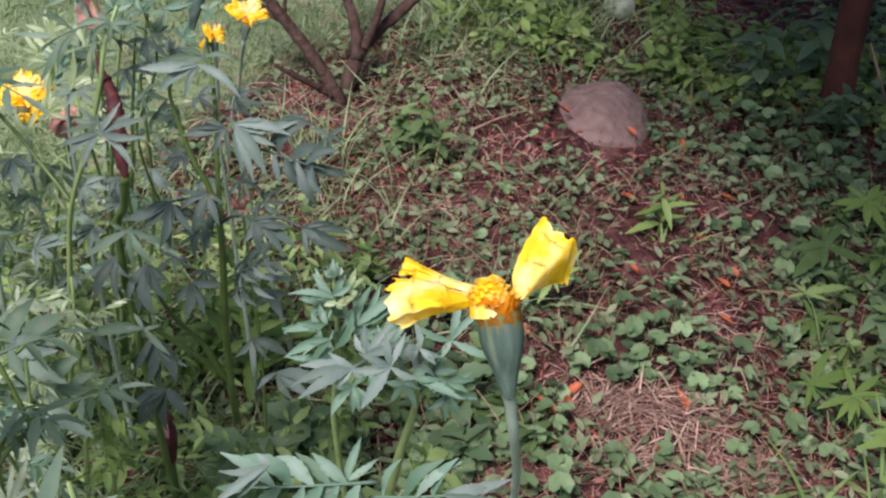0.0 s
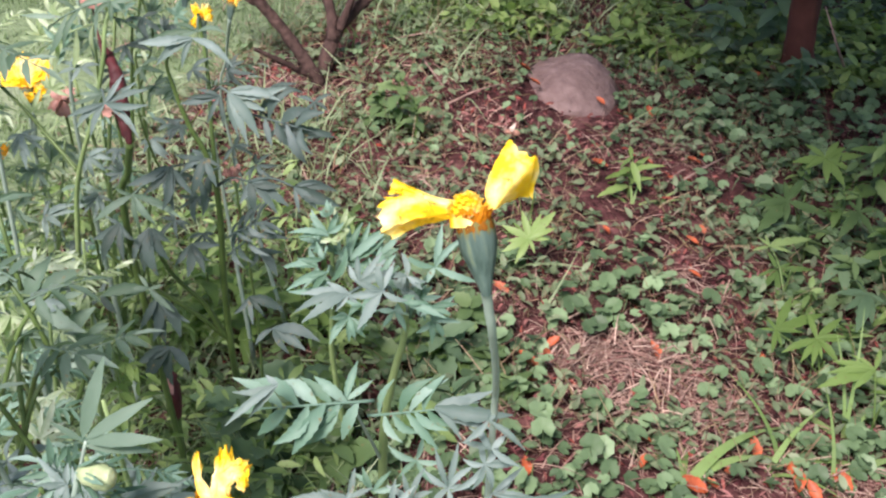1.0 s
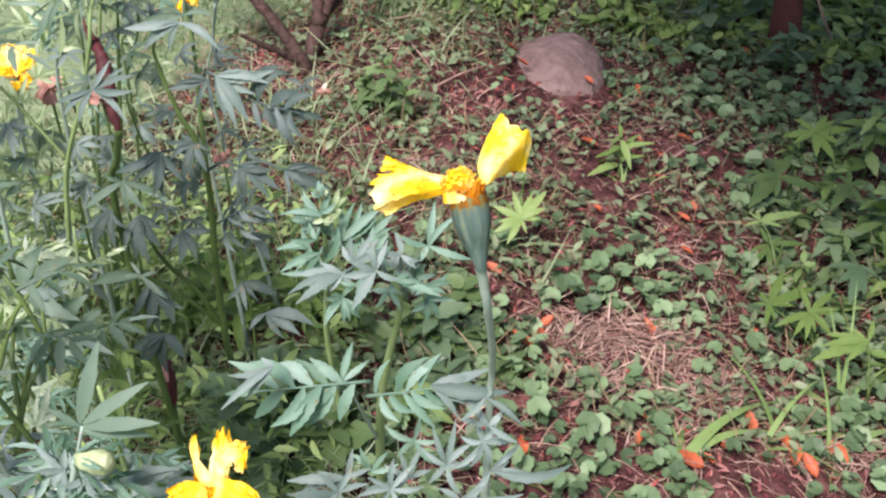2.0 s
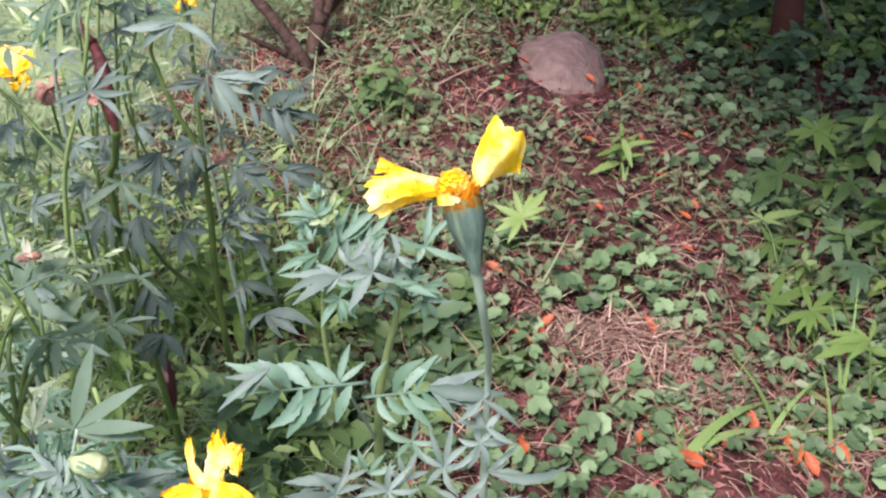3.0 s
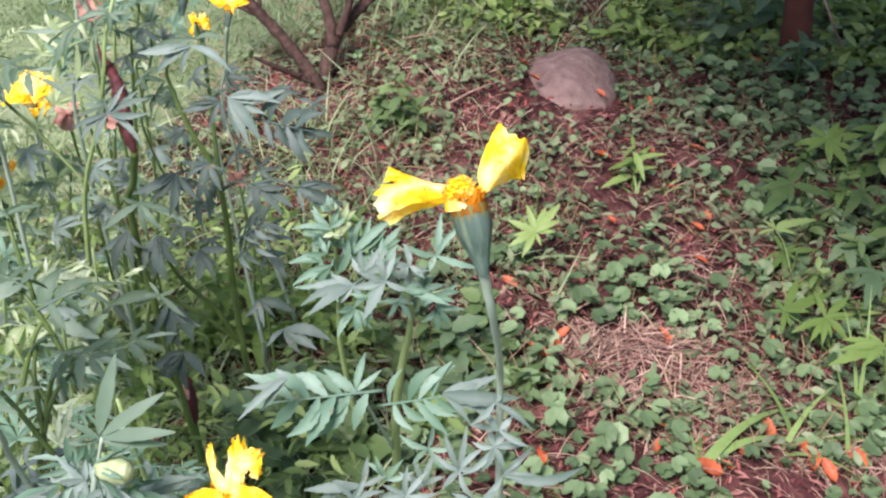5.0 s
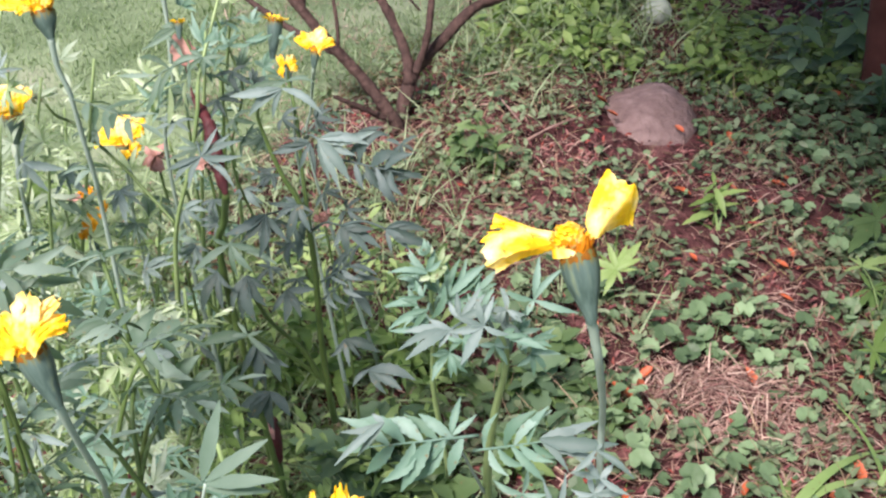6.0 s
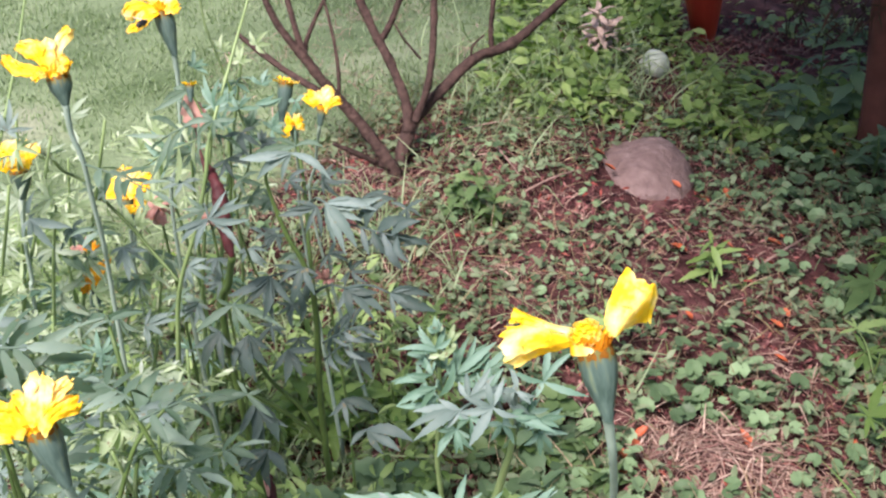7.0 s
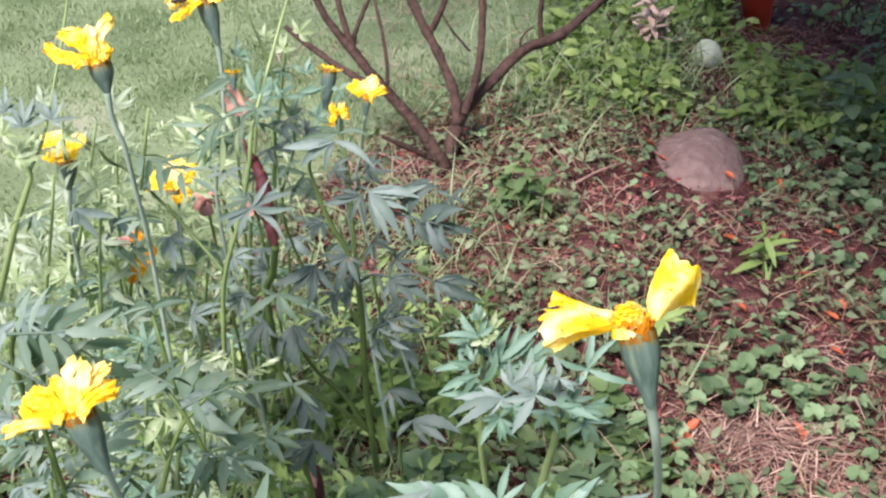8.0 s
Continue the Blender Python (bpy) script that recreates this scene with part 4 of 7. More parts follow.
# ---- marigolds ----
def main_marigold():
    ob = thing("marigold", (0.028, 0.35, ground_z(0.028, 0.35)), "tall marigold with one ragged bright yellow flower", "marigold", "marigolds")
    rim = Vector((0.008, 0.258, 0.448))
    neck = Vector((0.013, 0.25, 0.428))
    stem_on(ob, [neck.lerp(rim, 0.1), (0.014, 0.254, 0.42), (0.016, 0.259, 0.406), (0.019, 0.282, 0.37), (0.02, 0.305, 0.329), (0.022, 0.325, 0.2), (0.028, 0.35, -0.04)], [0.0019, 0.0017, 0.0015, 0.00135, 0.0014, 0.0022, 0.003], FLOWER_STEM)
    axis = (rim - neck).normalized()
    head = frame_of(rim - ob.location, Vector((0, 1, 0)) - axis * axis.y, axis)
    rnd = random.Random(5)
    calyx = part("calyx", mesh_of("calyx", *calyx_shape(0.0058, (rim - neck).length, 0.0016, rnd), CALYX), ob, head, "smooth blue-green goblet below the petals")
    part("sepal_ring", mesh_of("sepal_ring", *collar(0.0058, (rim - neck).length, rnd), CALYX_TIP), calyx, None, "brownish toothed ring under the petals")
    # millimetres to the right, along the stem and towards the open bed, for a head that leans away from the light
    basis = Matrix(((1, 0, 0), (0, 0.545, -0.838), (0, 0.838, 0.545)))
    lean = head.inverted() @ (Matrix.Translation(rim - ob.location) @ basis.to_4x4())
    # the broad petal: a shaded neck that rolls over into a bright ragged lip
    part("petal", mesh_of("petal", *draped((
        ((-3, 3.2, -1.5), (-12, 0.2, 3.5), (-18, -1.8, 5), (-25.2, -5.6, 4.5)),
        ((-3, 3.8, -0.5), (-12, 1.8, 6), (-17, 0.6, 10.5), (-28.2, -2.2, 8)),
        ((-4, 3.6, 2), (-12, 3.8, 5.5), (-17, 5.0, 6.5), (-29.6, 2.0, 3)),
        ((-4, 4.8, 1), (-12, 5.8, 2), (-18, 7.2, 1), (-28.2, 7.4, 1))), 1.2, 3), PETAL), calyx, lean)
    # the narrow petal over it
    part("petal", mesh_of("petal", *draped((
        ((-3, 4.5, 1.5), (-13, 6.2, 1), (-20, 7.2, -0.5), (-27, 8.5, -1)),
        ((-3, 6.8, 0), (-13, 8.3, -0.5), (-19, 10.4, -1.5), (-25.6, 12.3, -1.5)),
        ((-3, 6.2, -3), (-13, 7.5, -4), (-19, 9, -5.5), (-24, 11, -4.5))), 0.6, 5), PETAL), calyx, lean)
    # the upright petal with its outer third folded down
    part("petal", mesh_of("petal", *draped((
        ((3.4, 5, 1), (2.6, 11.5, 0), (4.6, 19, -1.5), (8.0, 26.8, -1.5)),
        ((4.6, 5, 3), (6.0, 11.5, 3), (9.0, 18, 3), (11.8, 25, 1.5)),
        ((5.6, 5.2, 4), (8.2, 10.8, 5), (12.4, 17, 5.5), (15.6, 22.2, 4.5)),
        ((6.6, 5.6, 2.5), (9.6, 9.4, 2.5), (14.2, 15.0, 2.5), (18.4, 19.6, 1)),
        ((6.8, 6.0, -1), (10.2, 8.4, -3.5), (14.0, 10.0, -6), (17.6, 10.0, -7.5))), 0.7, 8), PETAL), calyx, lean)
    # short orange claws round the disc
    for k in range(11):
        v, f = petal(rnd.uniform(0.0042, 0.0062), rnd.uniform(0.0042, 0.006), rnd.uniform(1.2, 1.5), rnd.uniform(-0.3, 0.5), rnd.uniform(0.2, 0.8), 0.3, rnd, 0.75, 9)
        part("petal", mesh_of("petal", v, f, CLAW), calyx, pose(0, 0, 0, 0, 0, 32.7 * k + rnd.uniform(-10, 10)) @ Matrix.Translation((0, 0.0047, 0.0008)))
    part("flower_disc", mesh_of("flower_disc", *floret_heap(0.0060, 80, 0.0108, rnd, 0.42), PETAL), calyx, Matrix.Translation((-0.0018, 0.0004, 0.0008)))
    fan_leaf(ob, "blue", (0.018, 0.305, 0.309), ((-138, 18), (-114, 11), (-67, 10), (169, 9), (106, 9), (23, 10), (3, 12), (61, 11),), 58, 0.17)
    fan_leaf(ob, "blue", (0.020, 0.300, 0.322), ((-28, 13), (172, 12), (141, 12), (47, 8), (120, 9),), 55, 0.20)
    fan_leaf(ob, "blue", (0.022, 0.310, 0.289), ((-133, 15), (-16, 11), (7, 34), (44, 17), (32, 9), (-4, 19),), 45, 0.20)
    fan_leaf(ob, "blue", (0.018, 0.300, 0.336), ((-136, 13), (-35, 18), (66, 5),), 55, 0.16)
    return ob


main_marigold()


def young_marigold():
    ob = thing("marigold", (-0.03, 0.43, ground_z(-0.03, 0.43)), "young marigold with pale blue-green feathered leaves and no flower", "marigold", "marigolds")
    stem_on(ob, [(-0.034, 0.450, 0.131), (-0.032, 0.415, 0.206), (-0.030, 0.398, 0.251), (-0.025, 0.383, 0.291), (-0.021, 0.374, 0.314), (-0.019, 0.366, 0.334), (-0.020, 0.360, 0.345), (-0.025, 0.355, 0.354)], [0.0030, 0.0026, 0.0023, 0.0019, 0.0016, 0.0013, 0.0011, 0.0009], PALE_STEM)
    stem_on(ob, [(-0.052, 0.420, 0.216), (-0.055, 0.395, 0.287), (-0.054, 0.385, 0.314), (-0.052, 0.377, 0.341), (-0.052, 0.372, 0.364), (-0.053, 0.370, 0.380), (-0.053, 0.370, 0.387)], [0.0015, 0.0013, 0.0012, 0.0011, 0.0009, 0.0007, 0.0005], PALE_STEM)
    stem_on(ob, [(-0.033, 0.410, 0.214), (-0.036, 0.400, 0.232), (-0.041, 0.385, 0.260), (-0.045, 0.370, 0.286)], [0.0009, 0.0008, 0.0007, 0.0006], FLOWER_STEM)
    # the upright shoot
    fan_leaf(ob, "young", (-0.053, 0.368, 0.382), ((94, 7), (122, 4), (57, 5), (79, 6), (149, 4),), 62, 0.20)
    fan_leaf(ob, "young", (-0.053, 0.368, 0.374), ((138, 11), (154, 8), (69, 10), (129, 12), (37, 8),), 58, 0.20)
    fan_leaf(ob, "fine", (-0.051, 0.366, 0.372), ((144, 8), (29, 8), (-42, 3), (-164, 5), (10, 5),), 52, 0.26)
    fan_leaf(ob, "young", (-0.052, 0.366, 0.374), ((-178, 17), (-171, 13), (174, 10),), 40, 0.18)
    fan_leaf(ob, "young", (-0.054, 0.362, 0.365), ((-163, 17), (-178, 11), (116, 8), (109, 5),), 58, 0.22, root=(-0.052, 0.372, 0.363))
    fan_leaf(ob, "young", (-0.052, 0.360, 0.360), ((-152, 19), (-123, 12), (-167, 11),), 60, 0.22, root=(-0.052, 0.376, 0.347))
    fan_leaf(ob, "young", (-0.051, 0.362, 0.354), ((-140, 10), (60, 13), (71, 17), (-156, 8),), 58, 0.20)
    fan_leaf(ob, "young", (-0.044, 0.370, 0.360), ((95, 17), (74, 17), (35, 18), (42, 22), (78, 10),), 62, 0.20, root=(-0.052, 0.376, 0.349))
    fan_leaf(ob, "young", (-0.042, 0.375, 0.361), ((68, 14), (44, 15), (114, 8),), 58, 0.18)
    # wide hands of leaflets on the side shoot
    fan_leaf(ob, "blue", (-0.040, 0.335, 0.367), ((-176, 19), (-157, 23), (-144, 22), (-123, 9), (-46, 5), (156, 10),), 52, 0.24, root=(-0.028, 0.352, 0.356))
    fan_leaf(ob, "blue", (-0.027, 0.335, 0.369), ((-119, 18), (163, 12), (104, 12), (72, 13), (-16, 11), (-169, 14), (160, 9),), 52, 0.27, root=(-0.024, 0.357, 0.351))
    fan_leaf(ob, "blue", (-0.037, 0.345, 0.366), ((57, 15), (99, 11), (25, 15), (126, 8), (44, 14),), 50, 0.30)
    fan_leaf(ob, "young", (-0.020, 0.345, 0.358), ((-18, 20), (25, 6), (0, 11), (-12, 14),), 45, 0.20)
    fan_leaf(ob, "young", (-0.007, 0.350, 0.372), ((84, 18), (46, 16), (160, 14), (-114, 7), (-15, 19), (48, 18),), 58, 0.22, root=(-0.018, 0.366, 0.335))
    fan_leaf(ob, "blue", (-0.018, 0.350, 0.367), ((109, 10), (-14, 8), (-174, 8), (-39, 8),), 50, 0.25, root=(-0.019, 0.362, 0.341))
    fan_leaf(ob, "young", (-0.008, 0.360, 0.346), ((29, 11), (9, 11), (-21, 9), (-132, 7),), 45, 0.20)
    # smaller leaves between them
    for kind, node, turn, size in (
        ("young", (-0.049, 0.374, 0.360), 60, 14), ("young", (-0.058, 0.372, 0.354), 190, 14), ("young", (-0.041, 0.370, 0.356), 30, 14), ("young", (-0.054, 0.370, 0.345), 200, 15),
        ("young", (-0.029, 0.360, 0.360), 60, 13), ("blue", (-0.021, 0.358, 0.355), 40, 13), ("young", (-0.038, 0.365, 0.341), -90, 14), ("young", (-0.013, 0.362, 0.348), 10, 13),
        ("fine", (-0.048, 0.372, 0.374), 70, 10), ("young", (-0.032, 0.372, 0.362), 60, 12), ("young", (-0.008, 0.365, 0.335), -30, 13), ("young", (-0.056, 0.372, 0.365), 150, 11),
        ("young", (-0.024, 0.362, 0.341), -60, 12), ("young", (-0.045, 0.375, 0.327), -100, 14),
    ):
        hand(ob, kind, node, turn, size)
    # two long feathered leaves low down
    feather_leaf(ob, "young", (-0.031, 0.350, 0.301), (-0.090, 0.335, 0.303), 52, 5, 0.33, 0.25, 0.12)
    fan_leaf(ob, "blue", (-0.068, 0.325, 0.327), ((-137, 27), (-127, 18), (-166, 19), (148, 6),), 52, 0.20)
    fan_leaf(ob, "young", (-0.043, 0.345, 0.304), ((-147, 26), (-136, 25), (-141, 12), (41, 15), (77, 18), (-151, 5),), 50, 0.22)
    feather_leaf(ob, "young", (-0.034, 0.355, 0.288), (0.008, 0.345, 0.305), 52, 5, 0.36, 0.24, 0.10)
    fan_leaf(ob, "blue", (-0.004, 0.335, 0.312), ((19, 26), (-2, 33), (-47, 18), (-17, 25), (10, 19),), 50, 0.24)
    # the lowest hands
    fan_leaf(ob, "blue", (-0.039, 0.325, 0.267), ((-175, 26), (-162, 20), (82, 13), (169, 13), (-130, 11), (25, 11),), 50, 0.25)
    fan_leaf(ob, "blue", (-0.012, 0.320, 0.273), ((-167, 20), (110, 12), (69, 15), (154, 12), (23, 10), (-133, 10),), 52, 0.26)
    fan_leaf(ob, "young", (-0.030, 0.340, 0.257), ((142, 13), (117, 12), (52, 12), (19, 13),), 52, 0.28)
    # leaves that hang low before the bed
    fan_leaf(ob, "blue", (-0.041, 0.310, 0.273), ((-163, 27), (-175, 22), (141, 13), (66, 13), (18, 13), (-137, 13), (-50, 12),), 50, 0.22)
    fan_leaf(ob, "blue", (-0.019, 0.310, 0.276), ((-164, 15), (-119, 14), (87, 13), (50, 14), (7, 14), (-54, 13), (156, 11),), 52, 0.22)
    fan_leaf(ob, "blue", (0.004, 0.300, 0.300), ((148, 12), (112, 17), (81, 19), (43, 14), (2, 10), (-61, 13), (-133, 10),), 55, 0.20)
    fan_leaf(ob, "blue", (0.010, 0.300, 0.282), ((156, 10), (-157, 13), (-88, 10), (-7, 14), (7, 26), (31, 12),), 50, 0.20)
    fan_leaf(ob, "young", (-0.012, 0.360, 0.259), ((156, 15), (-133, 11), (-51, 13), (2, 12), (79, 12),), 52, 0.26)
    return ob


young_marigold()


def rosette(plant, kind, place, turn, size):
    """One spread leaf at a shoot's end, on its thin stalk."""
    place = Vector(place)
    a = radians(turn)
    way = Vector((math.cos(a), math.sin(a), rng.uniform(-0.5, 0.4)))
    up = Vector((rng.uniform(-0.5, 0.5), rng.uniform(-0.7, 0.1), 1))
    whole = rng.random() < 0.35
    leaf_on(plant, kind if whole else kind + "_spread", place - way * 0.012, way, up, size * rng.uniform(0.7, 0.9) if whole else size * rng.uniform(0.8, 1.15))
    back = -way * 0.03
    stem_on(plant, [place, place + back * 0.5 + Vector((0, 0, -0.012)), place + back + Vector((0, 0.005, -0.045))], [0.0009, 0.0011, 0.0013], STEM, "stalk")


def big_marigold():
    ob = thing("marigold", (-0.14, 0.62, ground_z(-0.14, 0.62)), "tall marigold bush with thick green stems and leaves coloured dark for shade", "marigold", "marigolds")
    # main stem, its twin and the low side branches
    stem_on(ob, [(-0.160, 0.640, 0.075), (-0.155, 0.610, 0.120), (-0.154, 0.600, 0.152), (-0.149, 0.575, 0.211), (-0.145, 0.560, 0.263), (-0.146, 0.556, 0.291), (-0.150, 0.553, 0.310), (-0.156, 0.551, 0.324), (-0.161, 0.550, 0.340), (-0.165, 0.548, 0.358), (-0.165, 0.545, 0.368), (-0.161, 0.545, 0.377)], [0.0027, 0.0024, 0.0024, 0.0021, 0.0019, 0.0017, 0.0016, 0.0014, 0.0013, 0.0010, 0.0009, 0.0007], STEM)
    stem_on(ob, [(-0.145, 0.560, 0.263), (-0.147, 0.565, 0.292), (-0.149, 0.570, 0.316), (-0.150, 0.575, 0.336), (-0.152, 0.580, 0.354), (-0.155, 0.585, 0.369), (-0.156, 0.585, 0.380)], [0.0014, 0.0013, 0.0013, 0.0012, 0.0011, 0.0010, 0.0009], STEM)
    stem_on(ob, [(-0.155, 0.605, 0.136), (-0.159, 0.598, 0.150), (-0.166, 0.588, 0.177), (-0.181, 0.575, 0.207), (-0.188, 0.565, 0.234), (-0.191, 0.562, 0.245)], [0.0022, 0.0020, 0.0017, 0.0013, 0.0010, 0.0008], STEM)
    stem_on(ob, [(-0.157, 0.603, 0.140), (-0.172, 0.590, 0.167), (-0.189, 0.580, 0.188), (-0.203, 0.570, 0.207), (-0.215, 0.560, 0.230), (-0.220, 0.556, 0.243)], [0.0018, 0.0016, 0.0015, 0.0013, 0.0010, 0.0008], STEM)
    stem_on(ob, [(-0.203, 0.571, 0.206), (-0.206, 0.562, 0.226), (-0.209, 0.556, 0.244), (-0.211, 0.553, 0.256)], [0.0011, 0.0009, 0.0007, 0.0005], STEM)
    stem_on(ob, [(-0.201, 0.572, 0.203), (-0.197, 0.570, 0.216), (-0.199, 0.568, 0.231)], [0.0008, 0.0007, 0.0005], STEM)
    # the pale tall stem and the dark one beside the withered stalk
    stem_on(ob, [(-0.281, 0.640, 0.050), (-0.248, 0.585, 0.176), (-0.234, 0.560, 0.238), (-0.227, 0.550, 0.276), (-0.218, 0.540, 0.305), (-0.207, 0.533, 0.332), (-0.200, 0.530, 0.353), (-0.194, 0.528, 0.375), (-0.192, 0.530, 0.391), (-0.189, 0.536, 0.403), (-0.186, 0.544, 0.415), (-0.183, 0.552, 0.426), (-0.180, 0.560, 0.438), (-0.177, 0.575, 0.452), (-0.174, 0.585, 0.465)], [0.0020, 0.0017, 0.0016, 0.0015, 0.0014, 0.0013, 0.0013, 0.0012, 0.0011, 0.0010, 0.0010, 0.0009, 0.0008, 0.0007, 0.0007], PALE_STEM)
    stem_on(ob, [(-0.214, 0.575, 0.263), (-0.201, 0.572, 0.286), (-0.196, 0.570, 0.310), (-0.194, 0.570, 0.337), (-0.192, 0.572, 0.362), (-0.191, 0.575, 0.380)], [0.0010, 0.0010, 0.0010, 0.0010, 0.0008, 0.0006], STEM)
    stem_on(ob, [(-0.178, 0.560, 0.290), (-0.181, 0.555, 0.306), (-0.184, 0.550, 0.327), (-0.185, 0.550, 0.340)], [0.0007, 0.0007, 0.0007, 0.0005], STEM)
    stem_on(ob, [(-0.223, 0.545, 0.296), (-0.231, 0.550, 0.303), (-0.242, 0.556, 0.312), (-0.254, 0.562, 0.323), (-0.269, 0.568, 0.335), (-0.283, 0.572, 0.347), (-0.296, 0.574, 0.353), (-0.303, 0.575, 0.365)], [0.0011, 0.0011, 0.0011, 0.0011, 0.0010, 0.0010, 0.0009, 0.0008], STEM)
    stem_on(ob, [(-0.191, 0.535, 0.397), (-0.194, 0.537, 0.404), (-0.198, 0.540, 0.411), (-0.202, 0.542, 0.418)], [0.0007, 0.0006, 0.0006, 0.0006], STEM)
    stem_on(ob, [(-0.191, 0.575, 0.335), (-0.182, 0.580, 0.365), (-0.187, 0.585, 0.385), (-0.197, 0.590, 0.414), (-0.207, 0.600, 0.434), (-0.212, 0.610, 0.451)], [0.0007, 0.0007, 0.0007, 0.0006, 0.0006, 0.0006], STEM)
    # leaves at the top
    fan_leaf(ob, "blue", (-0.148, 0.538, 0.385), ((-32, 27), (-106, 17), (-141, 24), (-171, 29),), 58, 0.26)
    fan_leaf(ob, "old", (-0.147, 0.545, 0.386), ((20, 13), (164, 14), (-168, 27), (-138, 25), (-1, 16),), 40, 0.24, root=(-0.154, 0.580, 0.379))
    fan_leaf(ob, "old", (-0.187, 0.530, 0.406), ((6, 11), (-85, 11), (-133, 13), (-169, 17), (154, 9), (-37, 9),), 56, 0.25)
    fan_leaf(ob, "young", (-0.189, 0.540, 0.410), ((110, 18), (79, 16), (51, 11), (126, 14),), 62, 0.20)
    fan_leaf(ob, "young", (-0.181, 0.560, 0.401), ((70, 10), (43, 10), (4, 12), (117, 8), (-168, 7),), 58, 0.26)
    fan_leaf(ob, "young", (-0.174, 0.570, 0.400), ((14, 16), (7, 15), (29, 12), (-21, 6),), 55, 0.16)
    fan_leaf(ob, "young", (-0.153, 0.580, 0.398), ((37, 7), (-56, 6), (-110, 9), (-179, 5),), 58, 0.22)
    feather_leaf(ob, "old", (-0.194, 0.545, 0.401), (-0.229, 0.545, 0.381), 55, 3, 0.50, 0.14, 0.20)
    feather_leaf(ob, "fine", (-0.202, 0.560, 0.383), (-0.242, 0.560, 0.360), 55, 4, 0.42, 0.16, 0.20)
    fan_leaf(ob, "old", (-0.204, 0.545, 0.417), ((173, 9), (-150, 16), (145, 6), (-145, 22),), 55, 0.20)
    fan_leaf(ob, "young", (-0.218, 0.560, 0.379), ((157, 19), (-174, 19), (-147, 17), (-117, 12), (-29, 10),), 52, 0.15)
    fan_leaf(ob, "fine", (-0.246, 0.600, 0.368), ((168, 15), (-143, 12), (63, 14), (110, 13), (25, 13),), 55, 0.22)
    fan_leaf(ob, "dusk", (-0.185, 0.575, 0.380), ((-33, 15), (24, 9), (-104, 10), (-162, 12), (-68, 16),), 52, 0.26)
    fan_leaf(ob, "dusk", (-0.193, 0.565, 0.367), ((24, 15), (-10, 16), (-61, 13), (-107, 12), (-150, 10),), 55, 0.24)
    fan_leaf(ob, "old", (-0.184, 0.562, 0.356), ((25, 12), (-12, 14), (-67, 11), (-123, 8),), 50, 0.30)
    fan_leaf(ob, "blue", (-0.215, 0.550, 0.359), ((11, 11), (170, 12), (-158, 13), (-112, 10), (-32, 11),), 40, 0.20)
    # the wide pale hand of narrow leaflets before the pale stem
    fan_leaf(ob, "blue", (-0.188, 0.505, 0.360), ((38, 20), (21, 23), (1, 23), (-44, 25), (-110, 19), (-136, 20), (-157, 21), (58, 18),), 62, 0.20, root=(-0.198, 0.530, 0.355))
    fan_leaf(ob, "old", (-0.194, 0.520, 0.358), ((149, 12), (-119, 12), (-157, 19), (-178, 13), (33, 9),), 55, 0.20)
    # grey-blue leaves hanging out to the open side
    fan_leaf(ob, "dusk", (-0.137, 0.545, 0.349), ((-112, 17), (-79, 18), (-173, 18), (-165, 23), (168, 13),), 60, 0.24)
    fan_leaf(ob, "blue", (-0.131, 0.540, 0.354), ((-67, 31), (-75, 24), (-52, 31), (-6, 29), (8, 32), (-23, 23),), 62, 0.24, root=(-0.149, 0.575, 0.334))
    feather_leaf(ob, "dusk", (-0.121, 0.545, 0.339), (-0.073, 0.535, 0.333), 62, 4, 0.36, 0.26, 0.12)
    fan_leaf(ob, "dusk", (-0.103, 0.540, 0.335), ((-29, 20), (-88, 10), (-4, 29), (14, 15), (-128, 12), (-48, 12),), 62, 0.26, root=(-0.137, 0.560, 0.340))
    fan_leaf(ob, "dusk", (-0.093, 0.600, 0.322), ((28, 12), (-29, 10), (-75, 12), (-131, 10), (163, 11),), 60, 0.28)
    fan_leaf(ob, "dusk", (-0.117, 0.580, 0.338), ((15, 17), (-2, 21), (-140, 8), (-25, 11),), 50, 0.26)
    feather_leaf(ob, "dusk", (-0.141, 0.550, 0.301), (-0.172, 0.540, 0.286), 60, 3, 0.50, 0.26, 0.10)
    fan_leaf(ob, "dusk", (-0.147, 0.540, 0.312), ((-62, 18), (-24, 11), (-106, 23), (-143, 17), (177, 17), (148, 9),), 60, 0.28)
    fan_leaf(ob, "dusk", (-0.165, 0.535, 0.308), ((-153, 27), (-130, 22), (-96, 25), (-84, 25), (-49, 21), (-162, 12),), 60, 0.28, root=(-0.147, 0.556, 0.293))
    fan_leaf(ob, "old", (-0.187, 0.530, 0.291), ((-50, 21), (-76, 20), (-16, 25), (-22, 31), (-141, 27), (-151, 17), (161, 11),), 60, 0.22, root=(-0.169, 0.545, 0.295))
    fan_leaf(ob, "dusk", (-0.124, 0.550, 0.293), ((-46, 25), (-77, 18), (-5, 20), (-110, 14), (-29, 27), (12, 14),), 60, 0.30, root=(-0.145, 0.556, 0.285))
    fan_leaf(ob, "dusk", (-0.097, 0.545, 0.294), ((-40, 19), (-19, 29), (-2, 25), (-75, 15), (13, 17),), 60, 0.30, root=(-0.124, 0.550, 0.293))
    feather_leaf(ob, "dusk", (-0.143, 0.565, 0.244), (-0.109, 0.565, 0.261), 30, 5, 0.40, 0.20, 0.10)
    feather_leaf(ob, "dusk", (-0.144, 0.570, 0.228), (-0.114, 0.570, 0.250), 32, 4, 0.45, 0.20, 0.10)
